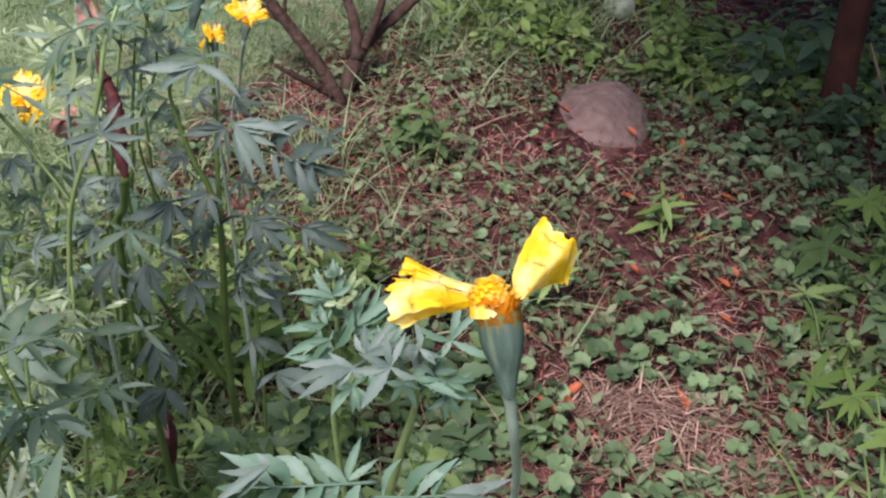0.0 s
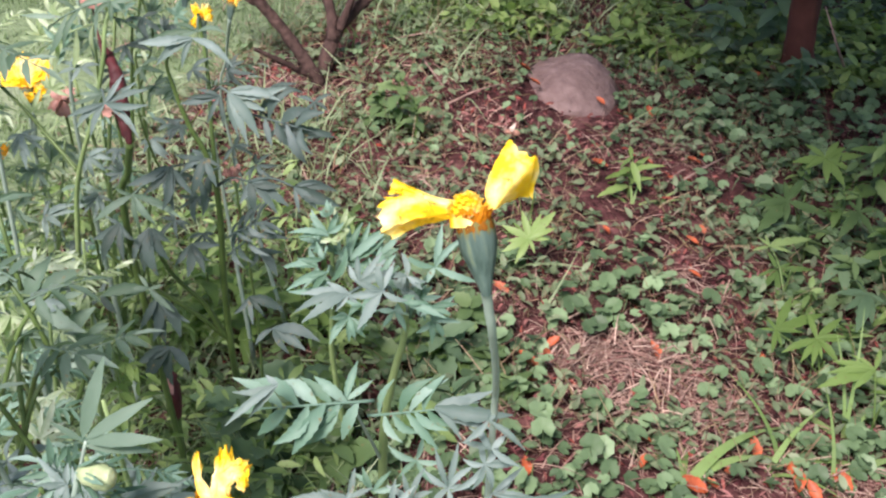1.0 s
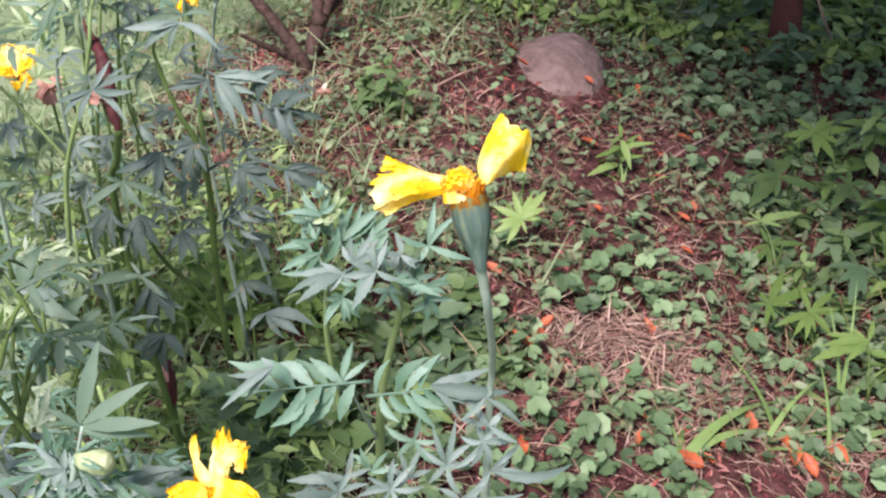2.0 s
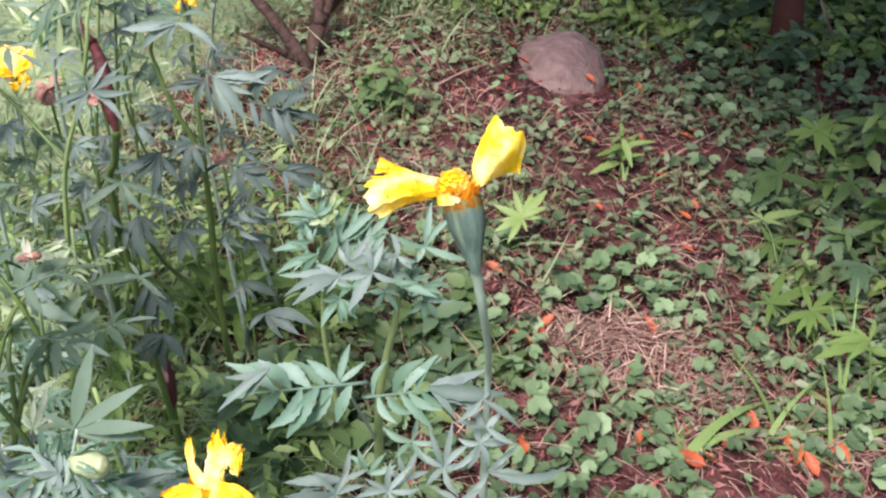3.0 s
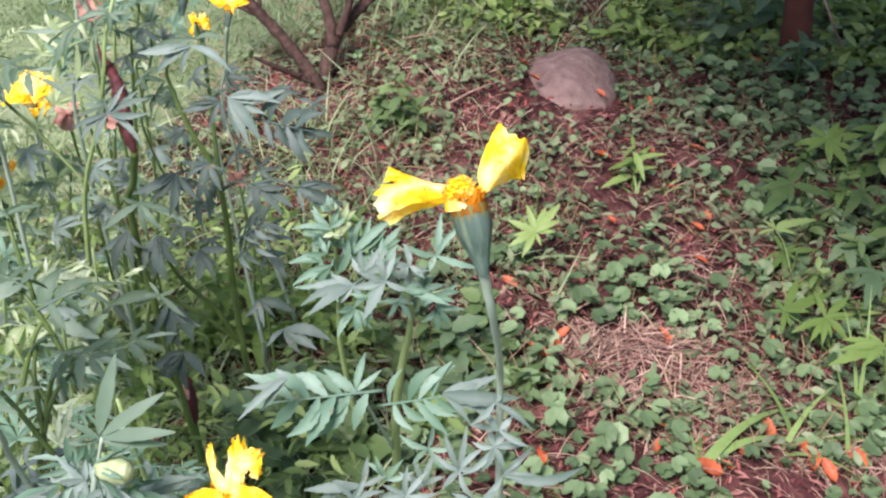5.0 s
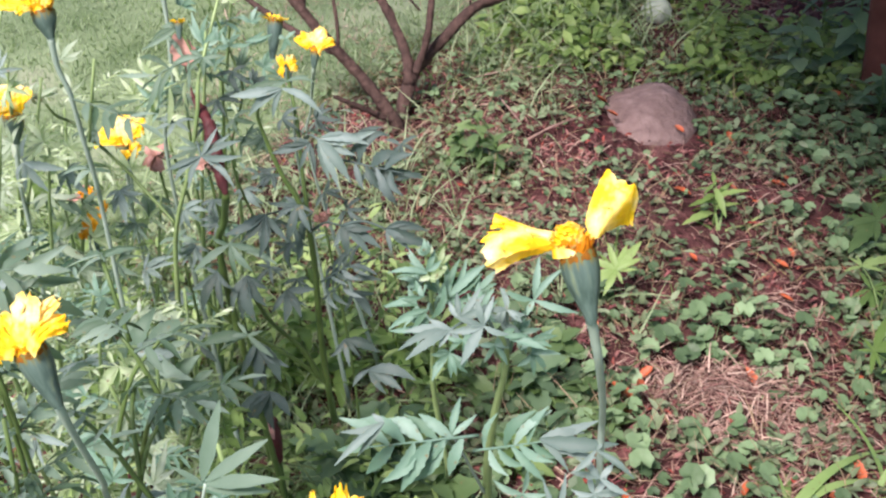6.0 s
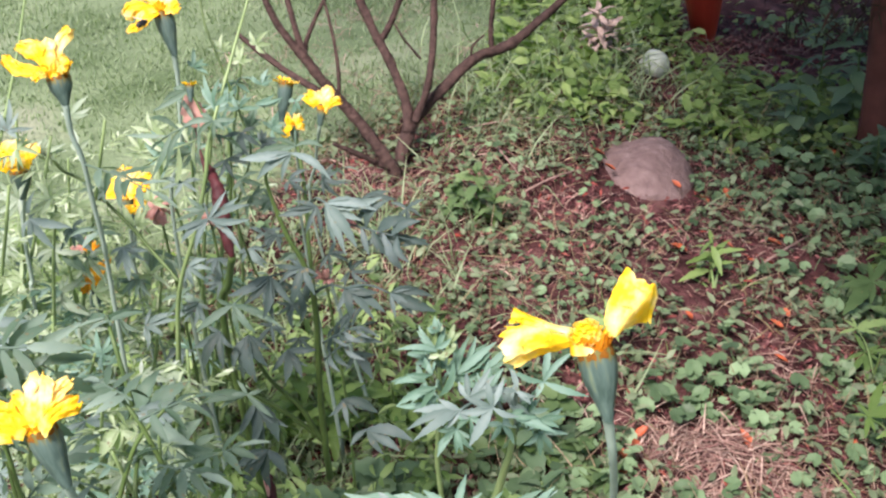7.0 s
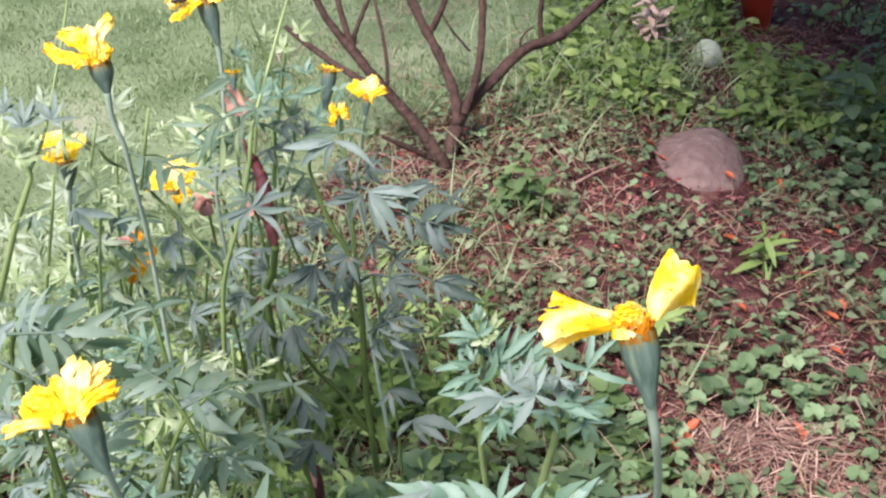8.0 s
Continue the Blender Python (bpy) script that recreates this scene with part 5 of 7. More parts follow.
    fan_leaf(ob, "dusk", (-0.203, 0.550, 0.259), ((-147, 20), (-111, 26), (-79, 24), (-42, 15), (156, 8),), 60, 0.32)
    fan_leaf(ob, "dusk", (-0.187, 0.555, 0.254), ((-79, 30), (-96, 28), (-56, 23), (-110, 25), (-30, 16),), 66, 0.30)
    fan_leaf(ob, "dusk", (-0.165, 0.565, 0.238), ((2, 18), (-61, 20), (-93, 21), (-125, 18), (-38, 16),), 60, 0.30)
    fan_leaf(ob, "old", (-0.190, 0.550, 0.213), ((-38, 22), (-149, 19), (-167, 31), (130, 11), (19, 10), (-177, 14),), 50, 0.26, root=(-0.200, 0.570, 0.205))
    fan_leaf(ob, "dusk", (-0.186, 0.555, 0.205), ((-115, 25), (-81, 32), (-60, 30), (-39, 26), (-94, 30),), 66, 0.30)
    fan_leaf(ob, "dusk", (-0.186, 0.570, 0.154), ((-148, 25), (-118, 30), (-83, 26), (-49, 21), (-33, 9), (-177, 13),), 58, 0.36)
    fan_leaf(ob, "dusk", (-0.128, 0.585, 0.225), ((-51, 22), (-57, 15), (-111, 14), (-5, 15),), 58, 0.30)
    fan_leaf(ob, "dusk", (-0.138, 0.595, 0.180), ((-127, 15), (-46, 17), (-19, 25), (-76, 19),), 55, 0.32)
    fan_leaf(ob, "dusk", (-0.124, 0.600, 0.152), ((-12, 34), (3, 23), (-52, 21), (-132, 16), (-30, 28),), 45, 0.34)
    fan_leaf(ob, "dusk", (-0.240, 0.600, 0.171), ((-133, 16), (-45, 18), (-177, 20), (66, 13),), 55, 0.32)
    fan_leaf(ob, "blue", (-0.226, 0.575, 0.289), ((25, 13), (-37, 14), (-71, 13), (-106, 11), (-4, 16),), 58, 0.30)
    fan_leaf(ob, "blue", (-0.181, 0.590, 0.306), ((18, 13), (2, 16), (-53, 7), (-144, 6), (160, 10),), 50, 0.24)
    fan_leaf(ob, "fine", (-0.254, 0.585, 0.276), ((128, 13), (-160, 12), (-96, 11), (-32, 16), (41, 11),), 55, 0.20)
    fan_leaf(ob, "old", (-0.228, 0.560, 0.277), ((-162, 13), (-123, 15), (-70, 13), (-11, 15), (39, 9),), 55, 0.24)
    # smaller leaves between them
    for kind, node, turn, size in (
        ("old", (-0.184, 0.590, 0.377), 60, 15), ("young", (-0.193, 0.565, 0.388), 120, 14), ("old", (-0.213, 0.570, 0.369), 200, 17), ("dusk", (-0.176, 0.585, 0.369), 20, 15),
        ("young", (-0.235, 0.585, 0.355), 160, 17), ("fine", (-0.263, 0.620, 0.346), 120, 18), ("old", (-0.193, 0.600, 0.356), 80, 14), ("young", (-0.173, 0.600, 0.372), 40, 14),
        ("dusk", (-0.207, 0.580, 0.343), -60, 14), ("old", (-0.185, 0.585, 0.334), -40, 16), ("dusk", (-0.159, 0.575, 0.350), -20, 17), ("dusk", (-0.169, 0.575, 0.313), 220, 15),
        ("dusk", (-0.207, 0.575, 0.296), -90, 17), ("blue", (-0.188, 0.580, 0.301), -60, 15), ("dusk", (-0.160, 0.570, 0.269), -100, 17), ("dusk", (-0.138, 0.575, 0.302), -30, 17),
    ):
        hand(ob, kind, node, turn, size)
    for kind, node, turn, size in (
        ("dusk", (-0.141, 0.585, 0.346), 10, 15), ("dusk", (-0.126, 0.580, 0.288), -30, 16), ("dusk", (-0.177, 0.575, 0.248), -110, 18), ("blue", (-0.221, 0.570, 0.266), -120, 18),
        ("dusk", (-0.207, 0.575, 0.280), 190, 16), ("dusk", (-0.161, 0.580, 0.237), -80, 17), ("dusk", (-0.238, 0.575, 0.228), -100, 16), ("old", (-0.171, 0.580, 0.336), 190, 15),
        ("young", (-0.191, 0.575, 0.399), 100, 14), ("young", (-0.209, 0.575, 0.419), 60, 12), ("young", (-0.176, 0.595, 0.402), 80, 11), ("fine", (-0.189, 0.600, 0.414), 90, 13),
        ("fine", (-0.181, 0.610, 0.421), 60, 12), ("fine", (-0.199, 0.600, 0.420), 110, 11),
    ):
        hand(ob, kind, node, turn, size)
    # two small yellow buds high up
    flower_on(ob, (-0.159, 0.585, 0.407), (0.1, 0.40, 0.9), 0.0042, 0.022, 6, 0.006, (0.6, 1.3), 61, PETAL, 0.0014, 8)
    flower_on(ob, (-0.202, 0.543, 0.421), (-0.05, 0.40, 0.9), 0.0022, 0.009, 4, 0.004, (0.8, 1.3), 62, PETAL, 0.0009, 5)
    return ob


big_marigold()


def lobe(foot, tip, narrow, wide, swell=0.0, bow=0.0, ruffle=1.0, seed=0, rows=22, across=19):
    """A torn ruffled petal from foot to tip, in millimetres to the right, up and outwards. swell: bulge outwards; bow: bend to one side."""
    a, b = Vector(foot), Vector(tip)
    way = b - a
    size = way.length
    side = Vector((way.y, -way.x, 0)).normalized()
    verts, faces = [], []
    for k in range(rows):
        t = k / (rows - 1)
        mid = a + way * t + side * (bow * size * math.sin(math.pi * t)) + Vector((0, 0, swell * size * math.sin(math.pi * t)))
        w = 0.5 * (narrow + (wide - narrow) * math.sin(0.5 * math.pi * t)) * (1 if t < 0.8 else math.sqrt(max(0.12, 1 - ((t - 0.8) / 0.24) ** 2)))
        for j in range(across):
            u = 2 * j / (across - 1) - 1
            n = noise.noise_vector(Vector((u * 2.2, t * 2.8, seed * 7.3)))
            fine = noise.noise_vector(Vector((u * 4.5, t * 7, seed * 3.7)))
            wave = math.sin(5.5 * u + seed * 1.9 + 3 * t) * abs(u) * ruffle * t
            notch = way.normalized() * (ruffle * 1.3 * t**6 * noise.noise(Vector((u * 4.5, seed * 3.1, 1))))
            verts.append((mid + side * (u * w) + Vector((0, 0, wave + 0.2 * w * (1 - u * u))) + (n * 0.9 + fine * 0.8) * (ruffle * (0.2 + t)) + notch) * 0.001)
    for k in range(rows - 1):
        faces += [(k * across + j, k * across + j + 1, (k + 1) * across + j + 1, (k + 1) * across + j) for j in range(across - 1)]
    return verts, faces


def ragged_marigold(label, rim, neck, rest, radius, lobes, seed, leaves=2, stem_radius=0.0014, disc=1.0, material=PETAL):
    """A marigold whose flower is a few torn petals over a crowded orange disc."""
    rim, neck, foot, rnd = Vector(rim), Vector(neck), Vector(rest[-1]), random.Random(seed)
    ob = thing("marigold", foot, label, "marigold", "marigolds")
    length = (rim - neck).length
    head = frame_of(rim - foot, (rim - neck).orthogonal(), rim - neck)
    calyx = part("calyx", mesh_of("calyx", *calyx_shape(radius, length, stem_radius * 1.15, rnd), CALYX), ob, head, "smooth blue-green goblet below the petals")
    part("sepal_ring", mesh_of("sepal_ring", *collar(radius, length, rnd), CALYX_TIP), calyx, None, "brownish toothed ring under the petals")
    basis = Matrix(((1, 0, 0), (0, 0.545, -0.838), (0, 0.838, 0.545)))
    lean = head.inverted() @ (Matrix.Translation(rim - foot) @ basis.to_4x4())
    for k, (base, tip, narrow, wide, swell, bow) in enumerate(lobes):
        part("petal", mesh_of("petal", *lobe(Vector(base) + Vector((0, 0, 2.5)), Vector(tip) + Vector((0, 0, 3.5)), narrow, wide, swell, bow, min(1.5, 0.22 * wide + 0.2), seed + k), material), calyx, lean)
    for k in range(9):
        v, f = petal(radius * rnd.uniform(0.9, 1.6), radius * rnd.uniform(0.7, 1.0), rnd.uniform(1.0, 1.5), rnd.uniform(-0.7, 0.4), rnd.uniform(0.2, 0.8), 0.3, rnd, 0.75, 9)
        part("petal", mesh_of("petal", v, f, DEEP_PETAL if material is PETAL else material), calyx, pose(0, 0, 0, 0, 0, 40 * k + rnd.uniform(-10, 10)) @ Matrix.Translation((0, radius * 0.8, 0.0006)))
    part("flower_disc", mesh_of("flower_disc", *floret_heap(radius * 0.95, 50, radius * 1.2 * disc, rnd, 0.6), DEEP_PETAL), calyx)
    line = [neck.lerp(rim, 0.1), *rest]
    stem_on(ob, line, [stem_radius * 1.2] + [stem_radius * 0.85] * (len(line) - 2) + [stem_radius * 1.6], FLOWER_STEM)
    dress(ob, "old", line, leaves, (0.4, 0.7), 0.3, 0.9, (-0.2, 0.5))
    return ob


ragged_marigold("tall marigold with a ragged yellow flower in full bloom", (-0.226, 0.432, 0.466), (-0.223, 0.428, 0.455), [(-0.224, 0.431, 0.440), (-0.222, 0.434, 0.426), (-0.224, 0.443, 0.398), (-0.227, 0.455, 0.367), (-0.235, 0.475, 0.317), (-0.250, 0.520, 0.000)], 0.0052, (
    ((-1.8, 2.6, 1.0), (-17.1, 13.7, 1.0), 3.7, 8.9, 0.10, 0.10), ((-3.2, 1.1, 2.0), (-23.4, 6.8, 3.0), 3.2, 6.8, 0.12, -0.10), ((-2.4, 2.1, 3.0), (-4.5, 15.3, 4.0), 4.7, 10.5, 0.10, 0.00), ((2.1, 2.6, 2.0), (5.5, 21.6, 2.0), 4.2, 7.4, 0.10, -0.12), ((2.9, 1.1, 4.0), (6.6, 7.4, 5.0), 3.2, 5.8, 0.20, 0.00), ((-3.2, 0.5, 5.0), (-6.6, -2.6, 8.0), 3.2, 4.7, 0.20, 0.00),
), 31, 2, 0.0014, 1.0)
ragged_marigold("tall marigold with a yellow flower visited by a small dark bee", (-0.221, 0.570, 0.451), (-0.215, 0.563, 0.430), [(-0.216, 0.566, 0.412), (-0.218, 0.568, 0.391), (-0.222, 0.575, 0.363), (-0.237, 0.590, 0.302), (-0.240, 0.660, 0.000)], 0.0052, (
    ((-3.5, 1.3, 2.0), (-19.6, -1.9, 4.0), 4.5, 9.6, 0.15, 0.10), ((-4.5, -0.6, 4.0), (-15.4, -13.5, 9.0), 3.9, 6.4, 0.20, -0.15), ((-1.9, 0.6, 4.0), (-9.0, -8.3, 8.0), 5.1, 8.3, 0.20, 0.00), ((1.9, 1.3, 2.0), (10.3, 3.2, 3.0), 4.5, 8.3, 0.15, 0.00), ((-1.9, 2.6, 0.0), (-6.7, 11.6, -2.0), 5.1, 10.9, 0.10, 0.00), ((1.9, 1.9, 0.0), (3.9, 12.2, -2.0), 5.1, 9.6, 0.10, 0.00),
), 34, 2, 0.0014, 1.0)
ragged_marigold("marigold with a half-open yellow flower", (-0.310, 0.550, 0.362), (-0.309, 0.545, 0.347), [(-0.314, 0.548, 0.322), (-0.318, 0.555, 0.287), (-0.322, 0.560, 0.259), (-0.350, 0.620, 0.010)], 0.0058, (
    ((-4.4, 1.0, 1.0), (-13.0, 8.9, 2.0), 6.8, 11.6, 0.20, 0.00), ((-2.1, 2.7, 3.0), (-6.8, 16.4, 3.0), 8.2, 15.1, 0.25, 0.00), ((0.7, 3.4, 4.0), (1.4, 17.8, 4.0), 8.9, 17.1, 0.25, 0.00), ((4.1, 2.7, 3.0), (10.3, 15.7, 3.0), 7.5, 12.3, 0.20, 0.00), ((-1.0, 2.1, 5.0), (-2.7, 11.0, 7.0), 8.2, 12.3, 0.20, 0.00),
), 37, 2, 0.0015, 1.6)
ragged_marigold("low marigold with a wide ragged yellow flower", (-0.176, 0.257, 0.407), (-0.168, 0.252, 0.388), [(-0.170, 0.262, 0.367), (-0.175, 0.285, 0.326), (-0.184, 0.320, 0.260), (-0.130, 0.360, 0.000)], 0.0056, (
    ((-2.8, 0.0, 3.0), (-16.4, 5.2, 4.0), 6.0, 12.4, 0.15, 0.10), ((-6.4, -2.0, 6.0), (-20.0, -6.0, 9.0), 2.8, 5.2, 0.15, 0.10), ((-1.4, 1.6, 1.0), (-9.2, 11.6, 1.0), 5.6, 8.0, 0.15, 0.10), ((-0.4, 2.0, 3.0), (1.6, 19.6, 3.0), 7.2, 10.8, 0.12, 0.05), ((1.6, 1.2, 2.0), (10.8, 18.0, 1.0), 4.8, 7.2, 0.12, -0.10), ((2.6, 0.6, 4.0), (14.8, 11.6, 5.0), 5.2, 6.4, 0.15, -0.10),
), 40, 0, 0.0016, 1.0)
ragged_marigold("marigold with a cluster of ragged yellow blooms", (-0.287, 0.646, 0.298), (-0.286, 0.642, 0.288), [(-0.291, 0.655, 0.257), (-0.301, 0.680, 0.206), (-0.330, 0.780, 0.000)], 0.0045, (
    ((-2.7, 2.3, 0.0), (-18.2, 2.3, 1.0), 5.4, 10.1, 0.10, 0.10), ((-1.9, 3.9, 1.0), (-11.2, 11.6, 0.0), 6.2, 11.6, 0.10, 0.00), ((0.0, 4.6, 2.0), (-1.9, 20.1, 1.0), 7.0, 10.1, 0.10, 0.00), ((1.9, 4.6, 2.0), (6.6, 20.5, 1.0), 7.0, 10.1, 0.10, 0.00), ((3.5, 3.1, 1.0), (17.4, 15.5, 1.0), 6.2, 10.1, 0.10, -0.10), ((2.7, 1.5, 3.0), (16.7, 9.3, 4.0), 5.4, 7.0, 0.10, 0.00),
), 43, 2, 0.0014, 1.0)
ragged_marigold("marigold with a small drooping yellow bloom", (-0.272, 0.625, 0.304), (-0.275, 0.622, 0.296), [(-0.280, 0.632, 0.270), (-0.288, 0.650, 0.233), (-0.270, 0.700, 0.000)], 0.003, (
    ((0.0, 0.0, 0.0), (5.3, 4.5, 1.0), 4.5, 6.8, 0.10, 0.00), ((-0.8, -0.8, 1.0), (-5.3, -3.8, 3.0), 3.8, 6.0, 0.10, 0.00), ((0.8, -0.8, 1.0), (3.4, -5.3, 3.0), 3.8, 6.0, 0.10, 0.00),
), 46, 1, 0.001, 1.0)
ragged_marigold("marigold with ragged yellow flowers close to the shrub", (-0.179, 0.684, 0.338), (-0.177, 0.681, 0.328), [(-0.180, 0.695, 0.298), (-0.183, 0.710, 0.241), (-0.170, 0.750, 0.000)], 0.003, (
    ((-1.5, 0.4, 0.0), (-4.6, 7.2, 1.0), 3.8, 5.3, 0.10, 0.00), ((-1.5, -0.4, 2.0), (-4.2, -8.8, 4.0), 3.8, 5.3, 0.10, 0.00), ((1.5, 1.1, 0.0), (4.6, 7.2, 1.0), 4.6, 7.6, 0.10, 0.00), ((2.3, -0.4, 1.0), (7.2, 1.1, 2.0), 3.8, 7.6, 0.10, 0.00),
), 49, 2, 0.0012, 1.0)
ragged_marigold("marigold with a pale-edged ragged yellow flower", (-0.165, 0.713, 0.338), (-0.166, 0.709, 0.328), [(-0.177, 0.740, 0.286), (-0.185, 0.760, 0.224), (-0.150, 0.800, 0.000)], 0.003, (
    ((-3.1, 2.4, 0.0), (-10.2, 11.0, 1.0), 5.5, 9.4, 0.10, 0.00), ((-1.2, 3.9, 0.0), (-3.1, 12.6, 1.0), 5.5, 7.9, 0.10, 0.00), ((0.8, 3.9, 0.0), (5.5, 15.7, 0.0), 5.5, 9.4, 0.10, 0.00), ((3.1, 0.8, 2.0), (6.3, 0.0, 4.0), 4.7, 6.3, 0.10, 0.00), ((1.6, 2.4, 1.0), (13.3, 6.3, 1.0), 3.9, 6.3, 0.10, 0.00),
), 52, 2, 0.0012, 1.0)
ragged_marigold("low marigold with an orange flower", (-0.291, 0.583, 0.267), (-0.289, 0.579, 0.257), [(-0.295, 0.590, 0.233), (-0.307, 0.610, 0.183), (-0.300, 0.660, 0.000)], 0.003, (
    ((-1.5, 1.5, 0.0), (-8.2, 5.2, 1.0), 4.4, 7.4, 0.10, 0.00), ((-0.7, 3.0, 0.0), (-1.5, 11.1, 1.0), 5.2, 7.4, 0.10, 0.00), ((1.5, 3.0, 0.0), (4.4, 14.8, 0.0), 4.4, 6.7, 0.10, 0.00), ((2.2, 1.5, 1.0), (8.9, 19.3, 1.0), 3.7, 4.4, 0.10, 0.00), ((-1.5, 0.7, 2.0), (-4.4, -3.7, 4.0), 3.7, 5.9, 0.10, 0.00),
), 55, 2, 0.0012, 1.0, ORANGE_PETAL)
ragged_marigold("low marigold with a small orange flower", (-0.305, 0.617, 0.273), (-0.304, 0.614, 0.266), [(-0.313, 0.630, 0.239), (-0.324, 0.650, 0.194), (-0.320, 0.700, 0.000)], 0.003, (
    ((-0.4, 1.5, 0.0), (-3.5, 4.6, 1.0), 3.8, 6.2, 0.10, 0.00), ((1.2, 1.5, 0.0), (4.2, 5.8, 1.0), 3.8, 6.2, 0.10, 0.00),
), 57, 1, 0.001, 1.0, ORANGE_PETAL)
ragged_marigold("low marigold with an upright torn yellow flower", (-0.074, 0.235, 0.340), (-0.073, 0.229, 0.327), [(-0.066, 0.250, 0.315), (-0.065, 0.270, 0.280), (-0.070, 0.320, 0.000)], 0.0058, (
    ((2.2, 3.4, 3.0), (3.2, 24.3, 1.0), 6.9, 5.3, 0.10, 0.00), ((3.4, 11.4, 4.0), (12.0, 20.3, 4.0), 6.9, 5.3, 0.30, -0.15), ((10.3, 19.9, 5.0), (11.2, 13.0, 9.0), 4.1, 4.5, 0.20, 0.00), ((1.0, 4.9, 2.0), (-6.5, 22.3, 0.0), 6.1, 2.8, 0.10, -0.10), ((-0.6, 3.4, 4.0), (-12.8, 2.0, 7.0), 6.9, 8.9, 0.20, 0.10), ((2.0, 4.9, 5.0), (17.2, 0.8, 8.0), 8.9, 8.1, 0.20, -0.15), ((1.0, 2.4, 7.0), (4.7, -8.7, 11.0), 9.3, 14.2, 0.20, 0.00),
), 58, 0, 0.0016, 1.0)


def low_marigold(label, foot, tops, kinds, count, seed):
    ob = thing("marigold", (foot[0], foot[1], ground_z(*foot)), label, "marigold", "marigolds")
    for k, top in enumerate(tops):
        top = Vector(top)
        base = Vector((foot[0], foot[1], ground_z(*foot) - 0.02))
        mid = base.lerp(top, 0.5) + Vector((rng.uniform(-0.02, 0.02), rng.uniform(-0.02, 0.02), 0.02))
        line = [base, mid, top]
        stem_on(ob, line, [0.0022, 0.0016, 0.0008], STEM if kinds[k % len(kinds)] == "old" else PALE_STEM)
        dress(ob, kinds[k % len(kinds)], line, count + 7, (0.35, 0.65), 0.25, 1.0, (-0.2, 0.6))
    return ob


BUD = plain("bud_skin", (0.20, 0.29, 0.12), (0.46, 0.52, 0.34), 260, 0.5, 0.3, 0.6, 0.001)


def budding_marigold():
    ob = thing("marigold", (-0.11, 0.30, ground_z(-0.11, 0.30)), "low marigold with a fat closed green bud", "marigold", "marigolds")
    rim, neck = Vector((-0.104, 0.228, 0.361)), Vector((-0.117, 0.232, 0.36))
    line = [neck, (-0.122, 0.233, 0.34), (-0.132, 0.244, 0.301), (-0.11, 0.30, -0.03)]
    stem_on(ob, line, [0.0011, 0.0012, 0.0015, 0.002], FLOWER_STEM)
    rnd = random.Random(71)
    v, f = tube([neck - ob.location, neck.lerp(rim, 0.25) - ob.location, neck.lerp(rim, 0.6) - ob.location, neck.lerp(rim, 0.9) - ob.location, rim - ob.location], [0.0018, 0.0038, 0.0046, 0.0036, 0.0012], 14, 5, 0.25, 4)
    part("bud", mesh_of("bud", v, f, BUD), ob, None, "closed pale green flower bud")
    axis = (rim - neck).normalized()
    side = axis.orthogonal().normalized()
    for k in range(7):
        out = Matrix.Rotation(0.9 * k, 3, axis) @ side
        part("bract", mesh_of("bract", *leaflet(0.012 + 0.002 * (k % 3), 0.0028, -0.25, 0.3, 0.1, 6), YOUNG_LEAF), ob, frame_of(neck - ob.location + out * 0.0022, axis + out * rnd.uniform(0.15, 0.6), out))
    for base, tip in (((-0.117, 0.239, 0.368), (-0.11, 0.246, 0.396)), ((-0.116, 0.239, 0.368), (-0.095, 0.244, 0.383)), ((-0.116, 0.239, 0.367), (-0.09, 0.234, 0.375)), ((-0.117, 0.239, 0.367), (-0.126, 0.238, 0.375)), ((-0.116, 0.238, 0.366), (-0.094, 0.239, 0.365))):
        way = Vector(tip) - Vector(base)
        part("leaf", mesh_of("leaf", *leaflet(way.length, way.length * 0.18, 0.1, 0.25, 0.05, 9), MARIGOLD_LEAF), ob, frame_of(Vector(base) - ob.location, way, (0.1, -0.6, 0.8)))
    for base, tip in (((-0.122, 0.237, 0.346), (-0.138, 0.23, 0.355)), ((-0.12, 0.239, 0.348), (-0.134, 0.242, 0.354)), ((-0.12, 0.237, 0.345), (-0.09, 0.239, 0.347)), ((-0.121, 0.235, 0.343), (-0.101, 0.218, 0.352)), ((-0.122, 0.235, 0.343), (-0.128, 0.217, 0.351))):
        leaf_between(ob, "young", base, tip)
    fan_leaf(ob, "blue", (-0.123, 0.235, 0.351), ((143, 14), (-169, 13), (-160, 18), (159, 7), (-116, 8), (92, 7), (-70, 9),), 58, 0.22)
    fan_leaf(ob, "blue", (-0.115, 0.232, 0.351), ((126, 10), (-63, 8), (-152, 8), (-23, 10), (14, 11), (-112, 6), (-50, 10),), 55, 0.20)
    fan_leaf(ob, "blue", (-0.130, 0.235, 0.343), ((-161, 10), (128, 12), (157, 13), (-48, 6),), 55, 0.22)
    fan_leaf(ob, "blue", (-0.111, 0.250, 0.330), ((44, 14), (23, 26), (18, 23), (8, 17), (48, 8),), 50, 0.20)
    stem_on(ob, [(-0.116, 0.239, 0.367), (-0.121, 0.239, 0.348), (-0.123, 0.237, 0.336)], [0.0006, 0.0008, 0.001], FLOWER_STEM)


